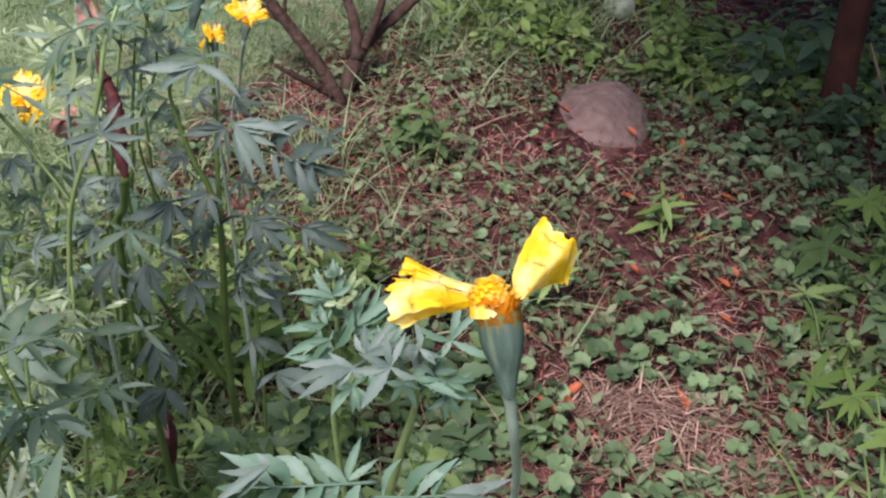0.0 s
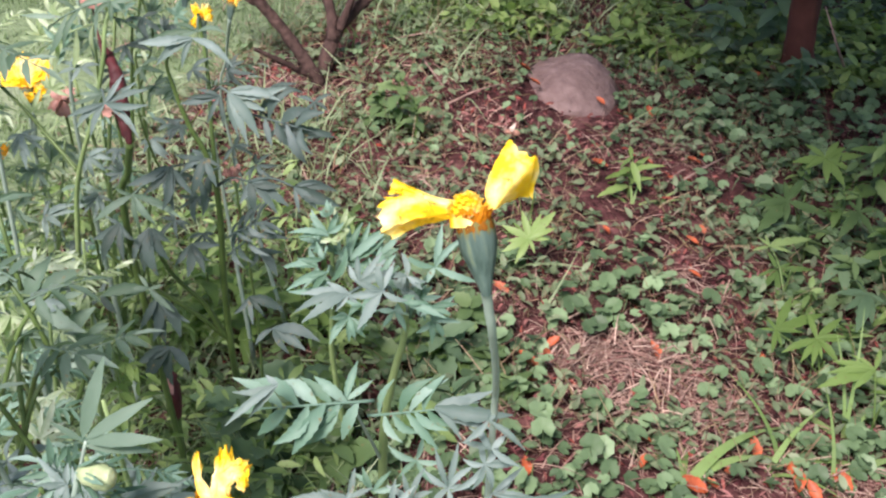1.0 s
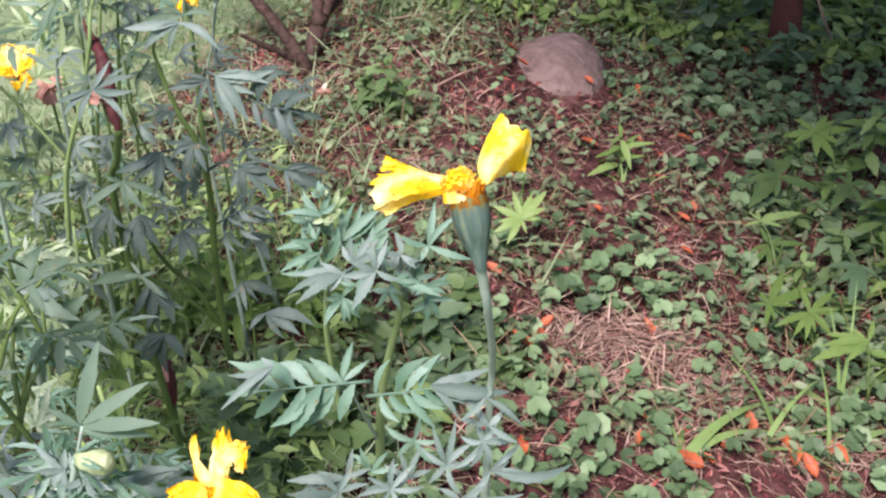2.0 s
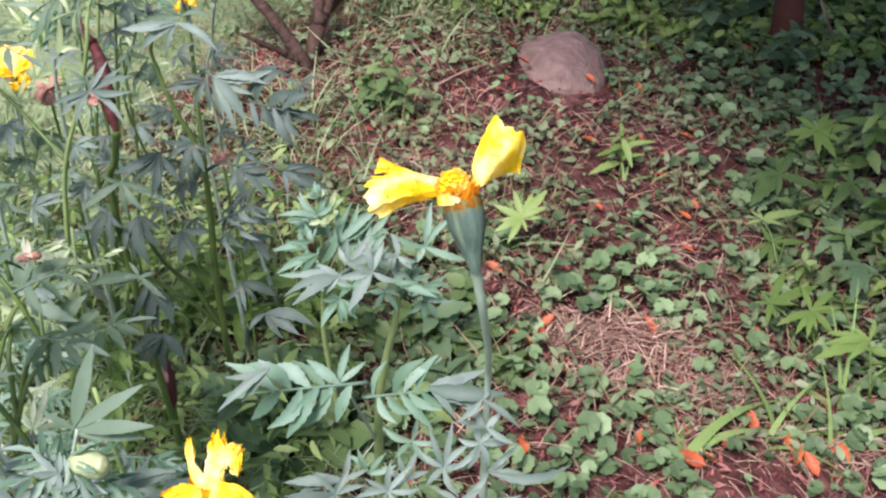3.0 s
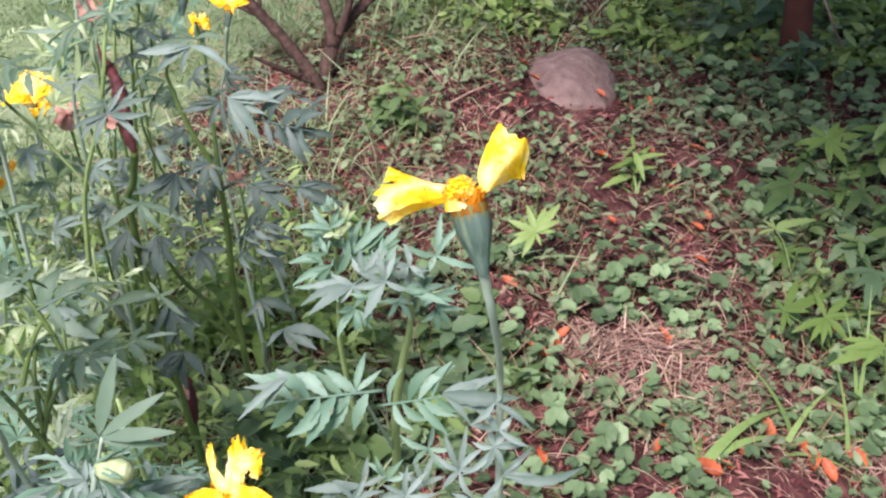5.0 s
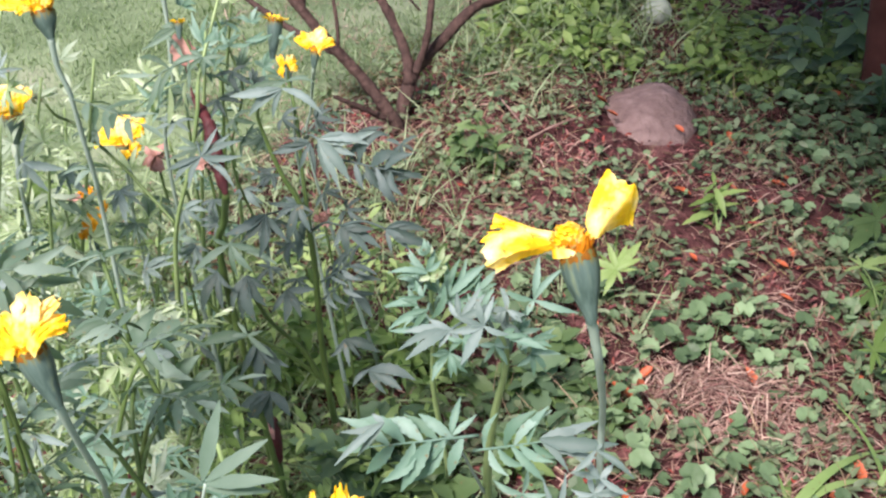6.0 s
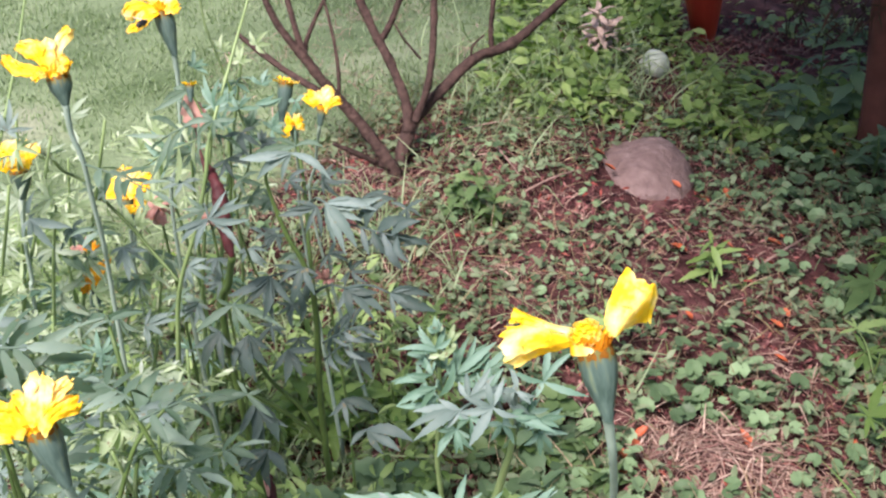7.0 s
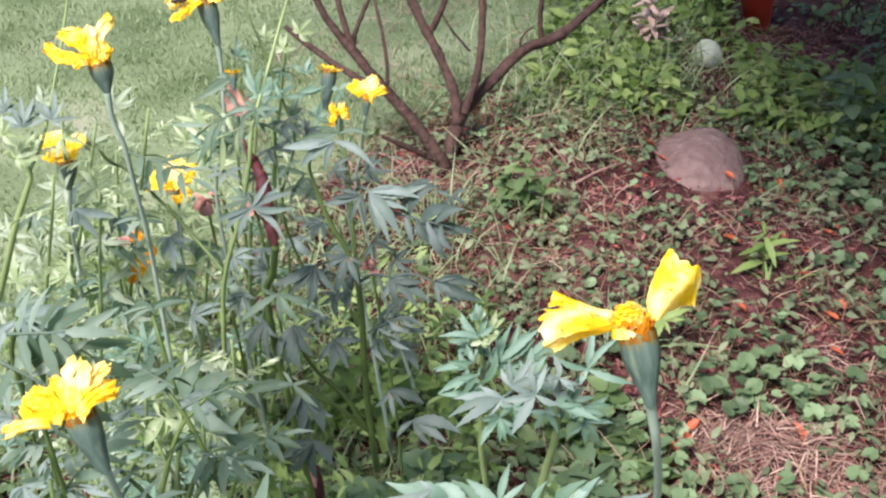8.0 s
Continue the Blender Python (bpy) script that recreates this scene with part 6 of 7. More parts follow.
budding_marigold()
low_marigold("low bushy marigold with pale feathered leaves", (-0.13, 0.36), [(-0.122, 0.251, 0.349), (-0.13, 0.23, 0.353), (-0.126, 0.285, 0.346)], ("young", "old"), 9, 1)
low_marigold("bushy marigold with leaves coloured bright for the sun", (-0.33, 0.58), [(-0.257, 0.447, 0.331), (-0.249, 0.403, 0.334), (-0.223, 0.414, 0.308), (-0.221, 0.472, 0.288)], ("fine", "fine", "fine", "bright"), 16, 2)
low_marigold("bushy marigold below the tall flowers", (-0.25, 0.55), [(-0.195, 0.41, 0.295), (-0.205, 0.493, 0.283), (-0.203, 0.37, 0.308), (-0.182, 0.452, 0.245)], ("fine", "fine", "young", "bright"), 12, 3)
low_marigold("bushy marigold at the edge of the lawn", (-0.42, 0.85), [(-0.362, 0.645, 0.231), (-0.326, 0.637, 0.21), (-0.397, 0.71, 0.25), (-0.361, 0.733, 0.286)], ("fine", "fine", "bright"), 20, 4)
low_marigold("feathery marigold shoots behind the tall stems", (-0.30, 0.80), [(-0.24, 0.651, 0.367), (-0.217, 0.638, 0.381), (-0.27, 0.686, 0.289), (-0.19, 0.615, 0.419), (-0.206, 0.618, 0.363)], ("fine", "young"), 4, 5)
low_marigold("marigold below the tall flowers with leaves coloured pale for sunlight", (-0.40, 0.68), [(-0.277, 0.526, 0.396), (-0.296, 0.528, 0.403), (-0.241, 0.515, 0.411), (-0.281, 0.476, 0.39)], ("fine", "fine"), 6, 8)
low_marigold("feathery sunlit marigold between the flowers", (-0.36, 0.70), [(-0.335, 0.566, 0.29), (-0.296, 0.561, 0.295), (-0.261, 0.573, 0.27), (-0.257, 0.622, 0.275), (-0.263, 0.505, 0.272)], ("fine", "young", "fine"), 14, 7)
near = low_marigold("marigold with large leaves close by", (-0.20, 0.33), [(-0.203, 0.278, 0.432), (-0.196, 0.266, 0.408), (-0.198, 0.267, 0.37)], ("old",), 6, 6)
for place, turn, size in (((-0.2, 0.376, 0.339), 150, 1.1), ((-0.177, 0.374, 0.331), 30, 1.1), ((-0.16, 0.338, 0.326), -20, 1.2), ((-0.222, 0.432, 0.341), 120, 1.0), ((-0.198, 0.317, 0.336), 170, 1.1), ((-0.168, 0.421, 0.27), 10, 1.0), ((-0.183, 0.351, 0.322), 100, 1.1), ((-0.166, 0.345, 0.313), 60, 1.0)):
    rosette(near, "old", place, turn, size * 0.72)
for place, way, up, size in (((-0.206, 0.275, 0.427), (1, 0, 0.1), (0.1, -0.75, 0.6), 0.8), ((-0.208, 0.27, 0.419), (0.9, 0, -0.5), (0.1, -0.75, 0.6), 0.85), ((-0.197, 0.278, 0.43), (0.8, 0.1, -0.6), (0, -0.8, 0.5), 0.8)):
    leaf_on(near, "old_spread", place, way, up, size)


def sunlit_marigold():
    ob = thing("marigold", (-0.42, 0.62, ground_z(-0.42, 0.62)), "tall leafy marigold on the lawn side with leaves coloured pale for sunlight", "marigold", "marigolds")
    stem_on(ob, [(-0.452, 0.600, 0.123), (-0.359, 0.520, 0.274), (-0.329, 0.500, 0.329), (-0.318, 0.495, 0.351), (-0.307, 0.492, 0.371), (-0.301, 0.490, 0.384), (-0.307, 0.490, 0.392), (-0.311, 0.488, 0.397)], [0.0026, 0.0021, 0.0019, 0.0018, 0.0016, 0.0014, 0.0012, 0.0010], PALE_STEM)
    stem_on(ob, [(-0.303, 0.490, 0.382), (-0.298, 0.492, 0.391), (-0.292, 0.495, 0.403), (-0.286, 0.510, 0.432), (-0.283, 0.520, 0.450), (-0.280, 0.530, 0.471)], [0.0010, 0.0010, 0.0009, 0.0007, 0.0007, 0.0006], PALE_STEM)
    stem_on(ob, [(-0.312, 0.560, 0.251), (-0.295, 0.540, 0.311), (-0.285, 0.530, 0.341), (-0.283, 0.530, 0.352)], [0.0011, 0.0010, 0.0008, 0.0007], PALE_STEM)
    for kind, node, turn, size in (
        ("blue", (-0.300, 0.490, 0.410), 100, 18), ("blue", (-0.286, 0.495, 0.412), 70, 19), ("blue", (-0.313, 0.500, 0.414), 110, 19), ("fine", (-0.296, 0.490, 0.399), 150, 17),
        ("fine", (-0.304, 0.485, 0.395), 40, 17), ("sun_toned", (-0.297, 0.510, 0.416), 60, 14), ("fine", (-0.306, 0.480, 0.410), 80, 15), ("fine", (-0.285, 0.500, 0.400), -20, 16),
        ("fine", (-0.283, 0.525, 0.358), 150, 19), ("fine", (-0.271, 0.530, 0.352), 40, 18), ("fine", (-0.278, 0.525, 0.348), -90, 16), ("sun_toned", (-0.304, 0.530, 0.355), 170, 19),
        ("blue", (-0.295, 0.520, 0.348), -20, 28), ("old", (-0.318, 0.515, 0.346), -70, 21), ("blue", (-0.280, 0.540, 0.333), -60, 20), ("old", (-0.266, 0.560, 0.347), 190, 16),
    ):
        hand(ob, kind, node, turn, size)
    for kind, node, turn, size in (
        ("sun_toned", (-0.319, 0.540, 0.324), -110, 21), ("sun_toned", (-0.299, 0.550, 0.312), -60, 22), ("sun_toned", (-0.281, 0.555, 0.304), -30, 19), ("sun_toned", (-0.339, 0.550, 0.300), 190, 22),
        ("fine", (-0.325, 0.555, 0.286), 200, 22), ("sun_toned", (-0.304, 0.560, 0.276), -20, 22), ("fine", (-0.346, 0.530, 0.292), 60, 21), ("fine", (-0.284, 0.565, 0.274), 10, 20),
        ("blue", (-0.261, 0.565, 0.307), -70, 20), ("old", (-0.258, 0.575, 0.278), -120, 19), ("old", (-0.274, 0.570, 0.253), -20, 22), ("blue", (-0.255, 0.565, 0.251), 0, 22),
        ("sun_toned", (-0.297, 0.565, 0.249), 20, 23), ("sun_toned", (-0.323, 0.560, 0.251), 150, 22), ("fine", (-0.339, 0.555, 0.265), 170, 22), ("fine", (-0.260, 0.585, 0.312), 100, 16),
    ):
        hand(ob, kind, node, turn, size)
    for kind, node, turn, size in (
        ("sun_toned", (-0.301, 0.560, 0.371), 30, 15), ("sun_toned", (-0.283, 0.570, 0.367), 40, 16), ("sun_toned", (-0.288, 0.580, 0.385), 45, 15), ("fine", (-0.253, 0.600, 0.320), 60, 17),
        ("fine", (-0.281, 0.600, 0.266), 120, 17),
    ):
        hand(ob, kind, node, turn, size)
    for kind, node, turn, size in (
        ("sun_toned", (-0.360, 0.560, 0.306), 80, 23), ("sun_toned", (-0.344, 0.570, 0.299), -60, 23), ("fine", (-0.323, 0.570, 0.292), 30, 21), ("sun_toned", (-0.356, 0.570, 0.276), 150, 23),
        ("fine", (-0.332, 0.580, 0.246), -30, 24), ("sun_toned", (-0.347, 0.560, 0.241), 40, 25), ("sun_toned", (-0.319, 0.570, 0.232), -60, 23), ("fine", (-0.307, 0.580, 0.213), 20, 23),
        ("sun_toned", (-0.363, 0.540, 0.249), 60, 25), ("fine", (-0.340, 0.560, 0.222), -90, 23), ("sun_toned", (-0.297, 0.590, 0.224), 100, 22), ("sun_toned", (-0.279, 0.580, 0.219), -30, 22),
        ("fine", (-0.308, 0.580, 0.277), 60, 21), ("sun_toned", (-0.302, 0.590, 0.242), -100, 22), ("fine", (-0.284, 0.600, 0.254), 30, 20), ("fine", (-0.269, 0.570, 0.210), -20, 21),
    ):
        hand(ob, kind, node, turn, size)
    return ob


sunlit_marigold()


def lower_marigold():
    ob = thing("marigold", (-0.22, 0.52, ground_z(-0.22, 0.52)), "broad-leaved marigold with dull green feathered leaves", "marigold", "marigolds")
    stem_on(ob, [(-0.286, 0.540, 0.074), (-0.260, 0.490, 0.177), (-0.235, 0.460, 0.244), (-0.221, 0.450, 0.275), (-0.210, 0.445, 0.288)], [0.0024, 0.0019, 0.0014, 0.0010, 0.0007], PALE_STEM)
    stem_on(ob, [(-0.325, 0.500, 0.108), (-0.317, 0.460, 0.181), (-0.297, 0.430, 0.263), (-0.287, 0.410, 0.313), (-0.284, 0.405, 0.330), (-0.274, 0.400, 0.351)], [0.0026, 0.0022, 0.0019, 0.0016, 0.0013, 0.0010], STEM)
    stem_on(ob, [(-0.229, 0.550, 0.080), (-0.236, 0.470, 0.191), (-0.219, 0.455, 0.233), (-0.208, 0.450, 0.251)], [0.0021, 0.0016, 0.0013, 0.0010], STEM)
    feather_leaf(ob, "old", (-0.230, 0.440, 0.269), (-0.190, 0.440, 0.284), 52, 3, 0.50, 0.36, 0.10)
    feather_leaf(ob, "old", (-0.221, 0.440, 0.235), (-0.178, 0.440, 0.266), 55, 4, 0.44, 0.36, 0.12)
    fan_leaf(ob, "old", (-0.202, 0.435, 0.261), ((-113, 21), (-92, 19), (-63, 26), (-42, 31), (-21, 22), (-3, 26),), 58, 0.30)
    fan_leaf(ob, "blue", (-0.216, 0.435, 0.281), ((1, 25), (19, 23), (35, 17),), 50, 0.30)
    fan_leaf(ob, "fine", (-0.226, 0.435, 0.271), ((-29, 16), (13, 13), (-125, 14), (-93, 12), (-121, 18),), 55, 0.50)
    fan_leaf(ob, "blue", (-0.246, 0.440, 0.271), ((-137, 18), (-125, 15), (-7, 17), (21, 12), (-93, 13), (-157, 17),), 50, 0.26)
    fan_leaf(ob, "old", (-0.243, 0.450, 0.290), ((-24, 19), (-50, 14), (174, 10), (3, 14), (-164, 17),), 50, 0.25)
    fan_leaf(ob, "blue", (-0.273, 0.400, 0.352), ((-14, 31), (-53, 35), (12, 26), (-116, 23), (39, 15), (-152, 17),), 56, 0.27)
    fan_leaf(ob, "old", (-0.286, 0.420, 0.346), ((19, 19), (170, 14), (-6, 37), (53, 14),), 50, 0.24)
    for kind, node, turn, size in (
        ("blue", (-0.277, 0.400, 0.267), -40, 27), ("sun_toned", (-0.257, 0.420, 0.256), 10, 25), ("blue", (-0.280, 0.380, 0.267), -60, 27), ("blue", (-0.262, 0.400, 0.252), -100, 26),
        ("young", (-0.309, 0.420, 0.258), 60, 26), ("sun_toned", (-0.224, 0.470, 0.281), -20, 19), ("young", (-0.258, 0.500, 0.272), 40, 20), ("sun_toned", (-0.219, 0.500, 0.263), -40, 18),
        ("young", (-0.280, 0.500, 0.259), 100, 20), ("fine", (-0.197, 0.470, 0.239), -20, 20), ("sun_toned", (-0.234, 0.450, 0.228), 220, 23), ("fine", (-0.216, 0.500, 0.231), 30, 18),
        ("young", (-0.253, 0.450, 0.215), -90, 24), ("sun_toned", (-0.217, 0.440, 0.214), -60, 24), ("young", (-0.287, 0.420, 0.292), 150, 21), ("blue", (-0.302, 0.420, 0.277), 200, 22),
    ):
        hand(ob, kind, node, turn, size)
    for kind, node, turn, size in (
        ("blue", (-0.190, 0.330, 0.270), -40, 29), ("blue", (-0.193, 0.320, 0.263), -30, 29), ("sun_toned", (-0.187, 0.360, 0.257), 60, 22), ("young", (-0.207, 0.360, 0.259), 100, 25),
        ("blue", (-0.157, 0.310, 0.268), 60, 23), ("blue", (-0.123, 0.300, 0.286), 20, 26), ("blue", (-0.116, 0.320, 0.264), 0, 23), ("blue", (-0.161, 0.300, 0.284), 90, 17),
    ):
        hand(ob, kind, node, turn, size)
    return ob


lower_marigold()


# ---- weeds ----
def weed(label, at, height, count, length, width, material, seed, tooth=0.12, name="weed"):
    ob = thing(name, (*at, ground_z(*at)), label, "weed")
    rnd = random.Random(seed)
    v, f = tube([(0, 0, -0.01), (0.003, 0, height * 0.5), (0, 0.004, height)], [0.0018, 0.0015, 0.0008], 6, 4)
    part("stem", mesh_of("stem", v, f, STEM), ob)
    shared = [mesh_of("leaf", *leaflet(length * rnd.uniform(0.85, 1.1), width * rnd.uniform(0.85, 1.1), rnd.uniform(0.15, 0.4), 0.25, tooth, 9, 0.8), material) for _ in range(3)]
    for k in range(count):
        a = 137.5 * k + rnd.uniform(-20, 20)
        z = height * (0.25 + 0.75 * k / count)
        s = rnd.uniform(0.7, 1.15) * (1.1 - 0.4 * k / count)
        part("leaf", shared[k % 3], ob, pose(0, 0, z, rnd.uniform(-25, 50), rnd.uniform(-25, 25), a) @ Matrix.Diagonal((s, s, s, 1)))
    return ob


WEED_GREEN = leafy("broad_weed_leaf", (0.075, 0.14, 0.04), (0.135, 0.225, 0.075), (0.21, 0.31, 0.12), 0.5, 0.25)
MID_WEED = leafy("mid_weed_leaf", (0.055, 0.105, 0.038), (0.10, 0.17, 0.068), (0.165, 0.25, 0.105), 0.5, 0.25)
DARK_WEED = leafy("dark_weed_leaf", (0.05, 0.10, 0.055), (0.09, 0.16, 0.085), (0.15, 0.23, 0.13), 0.5, 0.2)
weed("leafy green weed on the bed", (-0.0876, 1.1946), 0.075, 16, 0.034, 0.014, MID_WEED, 1)
weed("leafy green weed on the bed", (-0.0666, 1.1709), 0.06, 12, 0.030, 0.013, MID_WEED, 2)
weed("leafy green weed on the bed", (-0.1119, 1.2122), 0.05, 12, 0.028, 0.013, MID_WEED, 3)
weed("small upright green weed", (0.1741, 1.1205), 0.055, 15, 0.038, 0.009, BRIGHT_LEAF, 5)
weed("tall broad-leaved green weed", (0.4361, 1.0172), 0.10, 16, 0.050, 0.021, WEED_GREEN, 12)
weed("tall broad-leaved green weed", (0.4634, 1.1798), 0.09, 15, 0.046, 0.019, WEED_GREEN, 42)
weed("leafy green weed beside the bed's open side", (0.405, 1.11), 0.07, 18, 0.032, 0.012, WEED_GREEN, 51)
weed("leafy green weed beside the bed's open side", (0.36, 1.06), 0.05, 16, 0.028, 0.011, MID_WEED, 52)
weed("leafy green weed beside the bed's open side", (0.39, 0.99), 0.06, 18, 0.030, 0.012, MID_WEED, 53)
weed("leafy green weed beside the bed's open side", (0.345, 0.96), 0.04, 14, 0.026, 0.011, WEED_GREEN, 54)
weed("leafy green weed beside the bed's open side", (0.44, 1.19), 0.06, 16, 0.030, 0.012, MID_WEED, 55)
weed("leafy green weed beside the bed's open side", (0.47, 1.05), 0.07, 18, 0.034, 0.012, WEED_GREEN, 56)
weed("leafy green weed beside the bed's open side", (0.43, 0.95), 0.06, 18, 0.030, 0.011, BRIGHT_LEAF, 57)
weed("leafy green weed beside the bed's open side", (0.375, 0.91), 0.04, 16, 0.026, 0.010, WEED_GREEN, 58)
weed("leafy green weed beside the bed's open side", (0.38, 1.20), 0.05, 16, 0.028, 0.011, WEED_GREEN, 59)
weed("leafy green weed beside the bed's open side", (0.335, 1.12), 0.04, 14, 0.024, 0.010, MID_WEED, 60)
weed("leafy green weed beside the bed's open side", (0.40, 0.83), 0.04, 14, 0.030, 0.010, BRIGHT_LEAF, 62)
weed("dark broad-leaved weed under the tree", (0.382, 1.6552), 0.14, 14, 0.055, 0.024, DARK_WEED, 13)
weed("dark broad-leaved weed under the tree", (0.4156, 1.5764), 0.12, 14, 0.055, 0.024, DARK_WEED, 14)
weed("dark broad-leaved weed under the tree", (0.3253, 1.5042), 0.10, 14, 0.05, 0.022, DARK_WEED, 15)
weed("dark broad-leaved weed under the tree", (0.4135, 1.4125), 0.08, 14, 0.05, 0.022, DARK_WEED, 16)
weed("leafy weed beside the young marigold", (-0.1107, 0.9456), 0.05, 12, 0.03, 0.013, WEED_GREEN, 17)
weed("leafy weed in the shade of the marigolds", (-0.1236, 0.7073), 0.06, 12, 0.045, 0.025, DARK_WEED, 18)
weed("leafy weed in the shade of the marigolds", (-0.0147, 0.7848), 0.05, 12, 0.035, 0.02, DARK_WEED, 19)
weed("leafy weed in the shade of the marigolds", (-0.157, 0.6541), 0.07, 12, 0.05, 0.028, DARK_WEED, 20)
weed("dark broad-leaved weed below the young marigold", (-0.128, 0.668), 0.060, 10, 0.045, 0.026, DARK_WEED, 80)
weed("leafy green weed below the young marigold", (-0.089, 0.645), 0.050, 9, 0.042, 0.024, MID_WEED, 81)
weed("dark broad-leaved weed below the young marigold", (-0.139, 0.623), 0.060, 10, 0.045, 0.024, DARK_WEED, 82)
weed("bright green leafy weed below the marigolds", (-0.126, 0.819), 0.050, 7, 0.050, 0.014, BRIGHT_LEAF, 83)
weed("leafy green weed below the young marigold", (0.009, 0.842), 0.035, 12, 0.028, 0.018, MID_WEED, 84)
weed("leafy green weed below the young marigold", (-0.015, 0.786), 0.040, 12, 0.028, 0.017, WEED_GREEN, 85)
weed("leafy green weed below the young marigold", (-0.038, 0.800), 0.040, 10, 0.030, 0.016, WEED_GREEN, 86)
weed("leafy green weed below the young marigold", (-0.070, 0.790), 0.045, 12, 0.030, 0.015, MID_WEED, 87)
weed("leafy green weed below the young marigold", (-0.097, 0.813), 0.050, 12, 0.030, 0.014, WEED_GREEN, 88)
weed("leafy green weed below the young marigold", (0.028, 0.789), 0.030, 12, 0.026, 0.017, MID_WEED, 89)
weed("dark broad-leaved weed below the young marigold", (-0.003, 0.726), 0.035, 12, 0.028, 0.018, DARK_WEED, 90)
weed("leafy green weed below the young marigold", (-0.030, 0.703), 0.035, 12, 0.028, 0.016, WEED_GREEN, 91)
weed("dark broad-leaved weed below the young marigold", (-0.103, 0.690), 0.040, 8, 0.040, 0.022, DARK_WEED, 92)
weed("bright green leafy weed below the marigolds", (-0.184, 0.782), 0.100, 18, 0.034, 0.014, BRIGHT_LEAF, 93)
weed("leafy green weed below the young marigold", (-0.185, 0.849), 0.050, 12, 0.030, 0.014, MID_WEED, 94)
weed("bright green leafy weed below the marigolds", (-0.219, 0.795), 0.100, 18, 0.034, 0.014, BRIGHT_LEAF, 95)
weed("leafy green weed below the young marigold", (0.050, 0.752), 0.030, 10, 0.026, 0.017, MID_WEED, 96)
weed("pale green weed below the marigold bush", (-0.2307, 0.7929), 0.05, 12, 0.03, 0.012, BRIGHT_LEAF, 21)
weed("pale green weed below the marigold bush", (-0.138, 0.8147), 0.06, 8, 0.05, 0.016, BRIGHT_LEAF, 22)


def hand_weed(at, height, label, hands, material):
    """A low weed on a thin stem with a few star-shaped lobed leaves: place, bearings and sizes, tilt."""
    ob = thing("weed", (*at, ground_z(*at)), label, "weed")
    v, f = tube([(0, 0, -0.01), (0.002, 0.002, height * 0.5), (0.003, 0, height)], [0.0016, 0.0013, 0.0009], 6, 4)
    part("stem", mesh_of("stem", v, f, STEM), ob)
    for node, lobes, tilt, width in hands:
        up = Vector((0, -math.sin(radians(tilt)), math.cos(radians(tilt))))
        far = Vector((0, math.cos(radians(tilt)), math.sin(radians(tilt))))
        centre, pieces = Vector(node) - ob.location, []
        for bearing, size in lobes:
            along = Vector((math.cos(radians(bearing)), 0, 0)) + far * math.sin(radians(bearing))
            pieces.append(moved(toothed_blade(size * 0.001, size * 0.001 * width, rng.uniform(0.0, 0.07), rng.uniform(0.1, 0.4), 0.12), frame_of(centre, along, up)))
        pieces.append(tube([centre, centre * 0.5 + Vector((0, 0, height * 0.4)), Vector((0.002, 0, height * 0.4))], [0.0006, 0.0008, 0.001], 5, 4))
        part("leaf", mesh_of("leaf", *joined(pieces), material), ob)
    return ob


hand_weed((0.417, 1.193), 0.060, "yellow-green weed with a star-shaped lobed leaf", (
    ((0.405, 1.200, 0.002), ((-168, 40), (139, 29), (55, 32), (35, 31), (9, 45), (-31, 33), (-65, 43), (-93, 36), (-147, 30)), 26, 0.26),
), BRIGHT_LEAF)
hand_weed((0.337, 0.858), 0.030, "pale green weed with feathered toothed leaves", (
    ((0.330, 0.865, -0.015), ((-153, 38), (-124, 32), (-104, 31), (-84, 22), (-56, 33), (-42, 21), (-2, 25), (9, 29), (44, 37), (102, 31)), 22, 0.20),
    ((0.296, 0.880, -0.019), ((0, 25), (25, 53), (65, 44), (62, 30), (-78, 18), (-104, 25), (176, 15), (118, 17)), 22, 0.20),
), BRIGHT_LEAF)
hand_weed((0.373, 0.795), 0.040, "pale green weed with broad feathered leaves", (
    ((0.368, 0.810, -0.005), ((-157, 58), (-171, 43), (171, 37), (143, 24), (-135, 33), (69, 25)), 20, 0.20),
), BRIGHT_LEAF)
hand_weed((0.321, 0.967), 0.050, "green weed with narrow lobed leaves", (
    ((0.320, 1.000, -0.027), ((-154, 24), (-124, 34), (-95, 35), (30, 19), (4, 38), (110, 25), (-84, 18), (-40, 18)), 22, 0.20),
    ((0.313, 1.020, -0.012), ((137, 17), (-160, 20), (104, 15), (43, 19), (16, 47), (-16, 23)), 22, 0.20),
), WEED_GREEN)
hand_weed((0.359, 1.101), 0.060, "green weed with broad pointed leaves", (
    ((0.344, 1.100, -0.002), ((-129, 59), (-166, 38), (149, 21), (57, 38), (-101, 31), (-20, 46), (91, 28)), 22, 0.26),
    ((0.419, 1.090, -0.004), ((-126, 44), (-160, 21), (86, 25), (10, 24), (-68, 30), (127, 19)), 25, 0.27),
), MID_WEED)
hand_weed((0.384, 0.992), 0.060, "blue-green weed with large pointed leaves", (
    ((0.382, 1.000, -0.014), ((-131, 36), (-91, 39), (-54, 32), (154, 19), (60, 25), (8, 33)), 22, 0.31),
    ((0.395, 0.940, -0.011), ((-141, 33), (-112, 49), (-93, 34), (-34, 19), (-178, 33)), 22, 0.26),
), DARK_WEED)
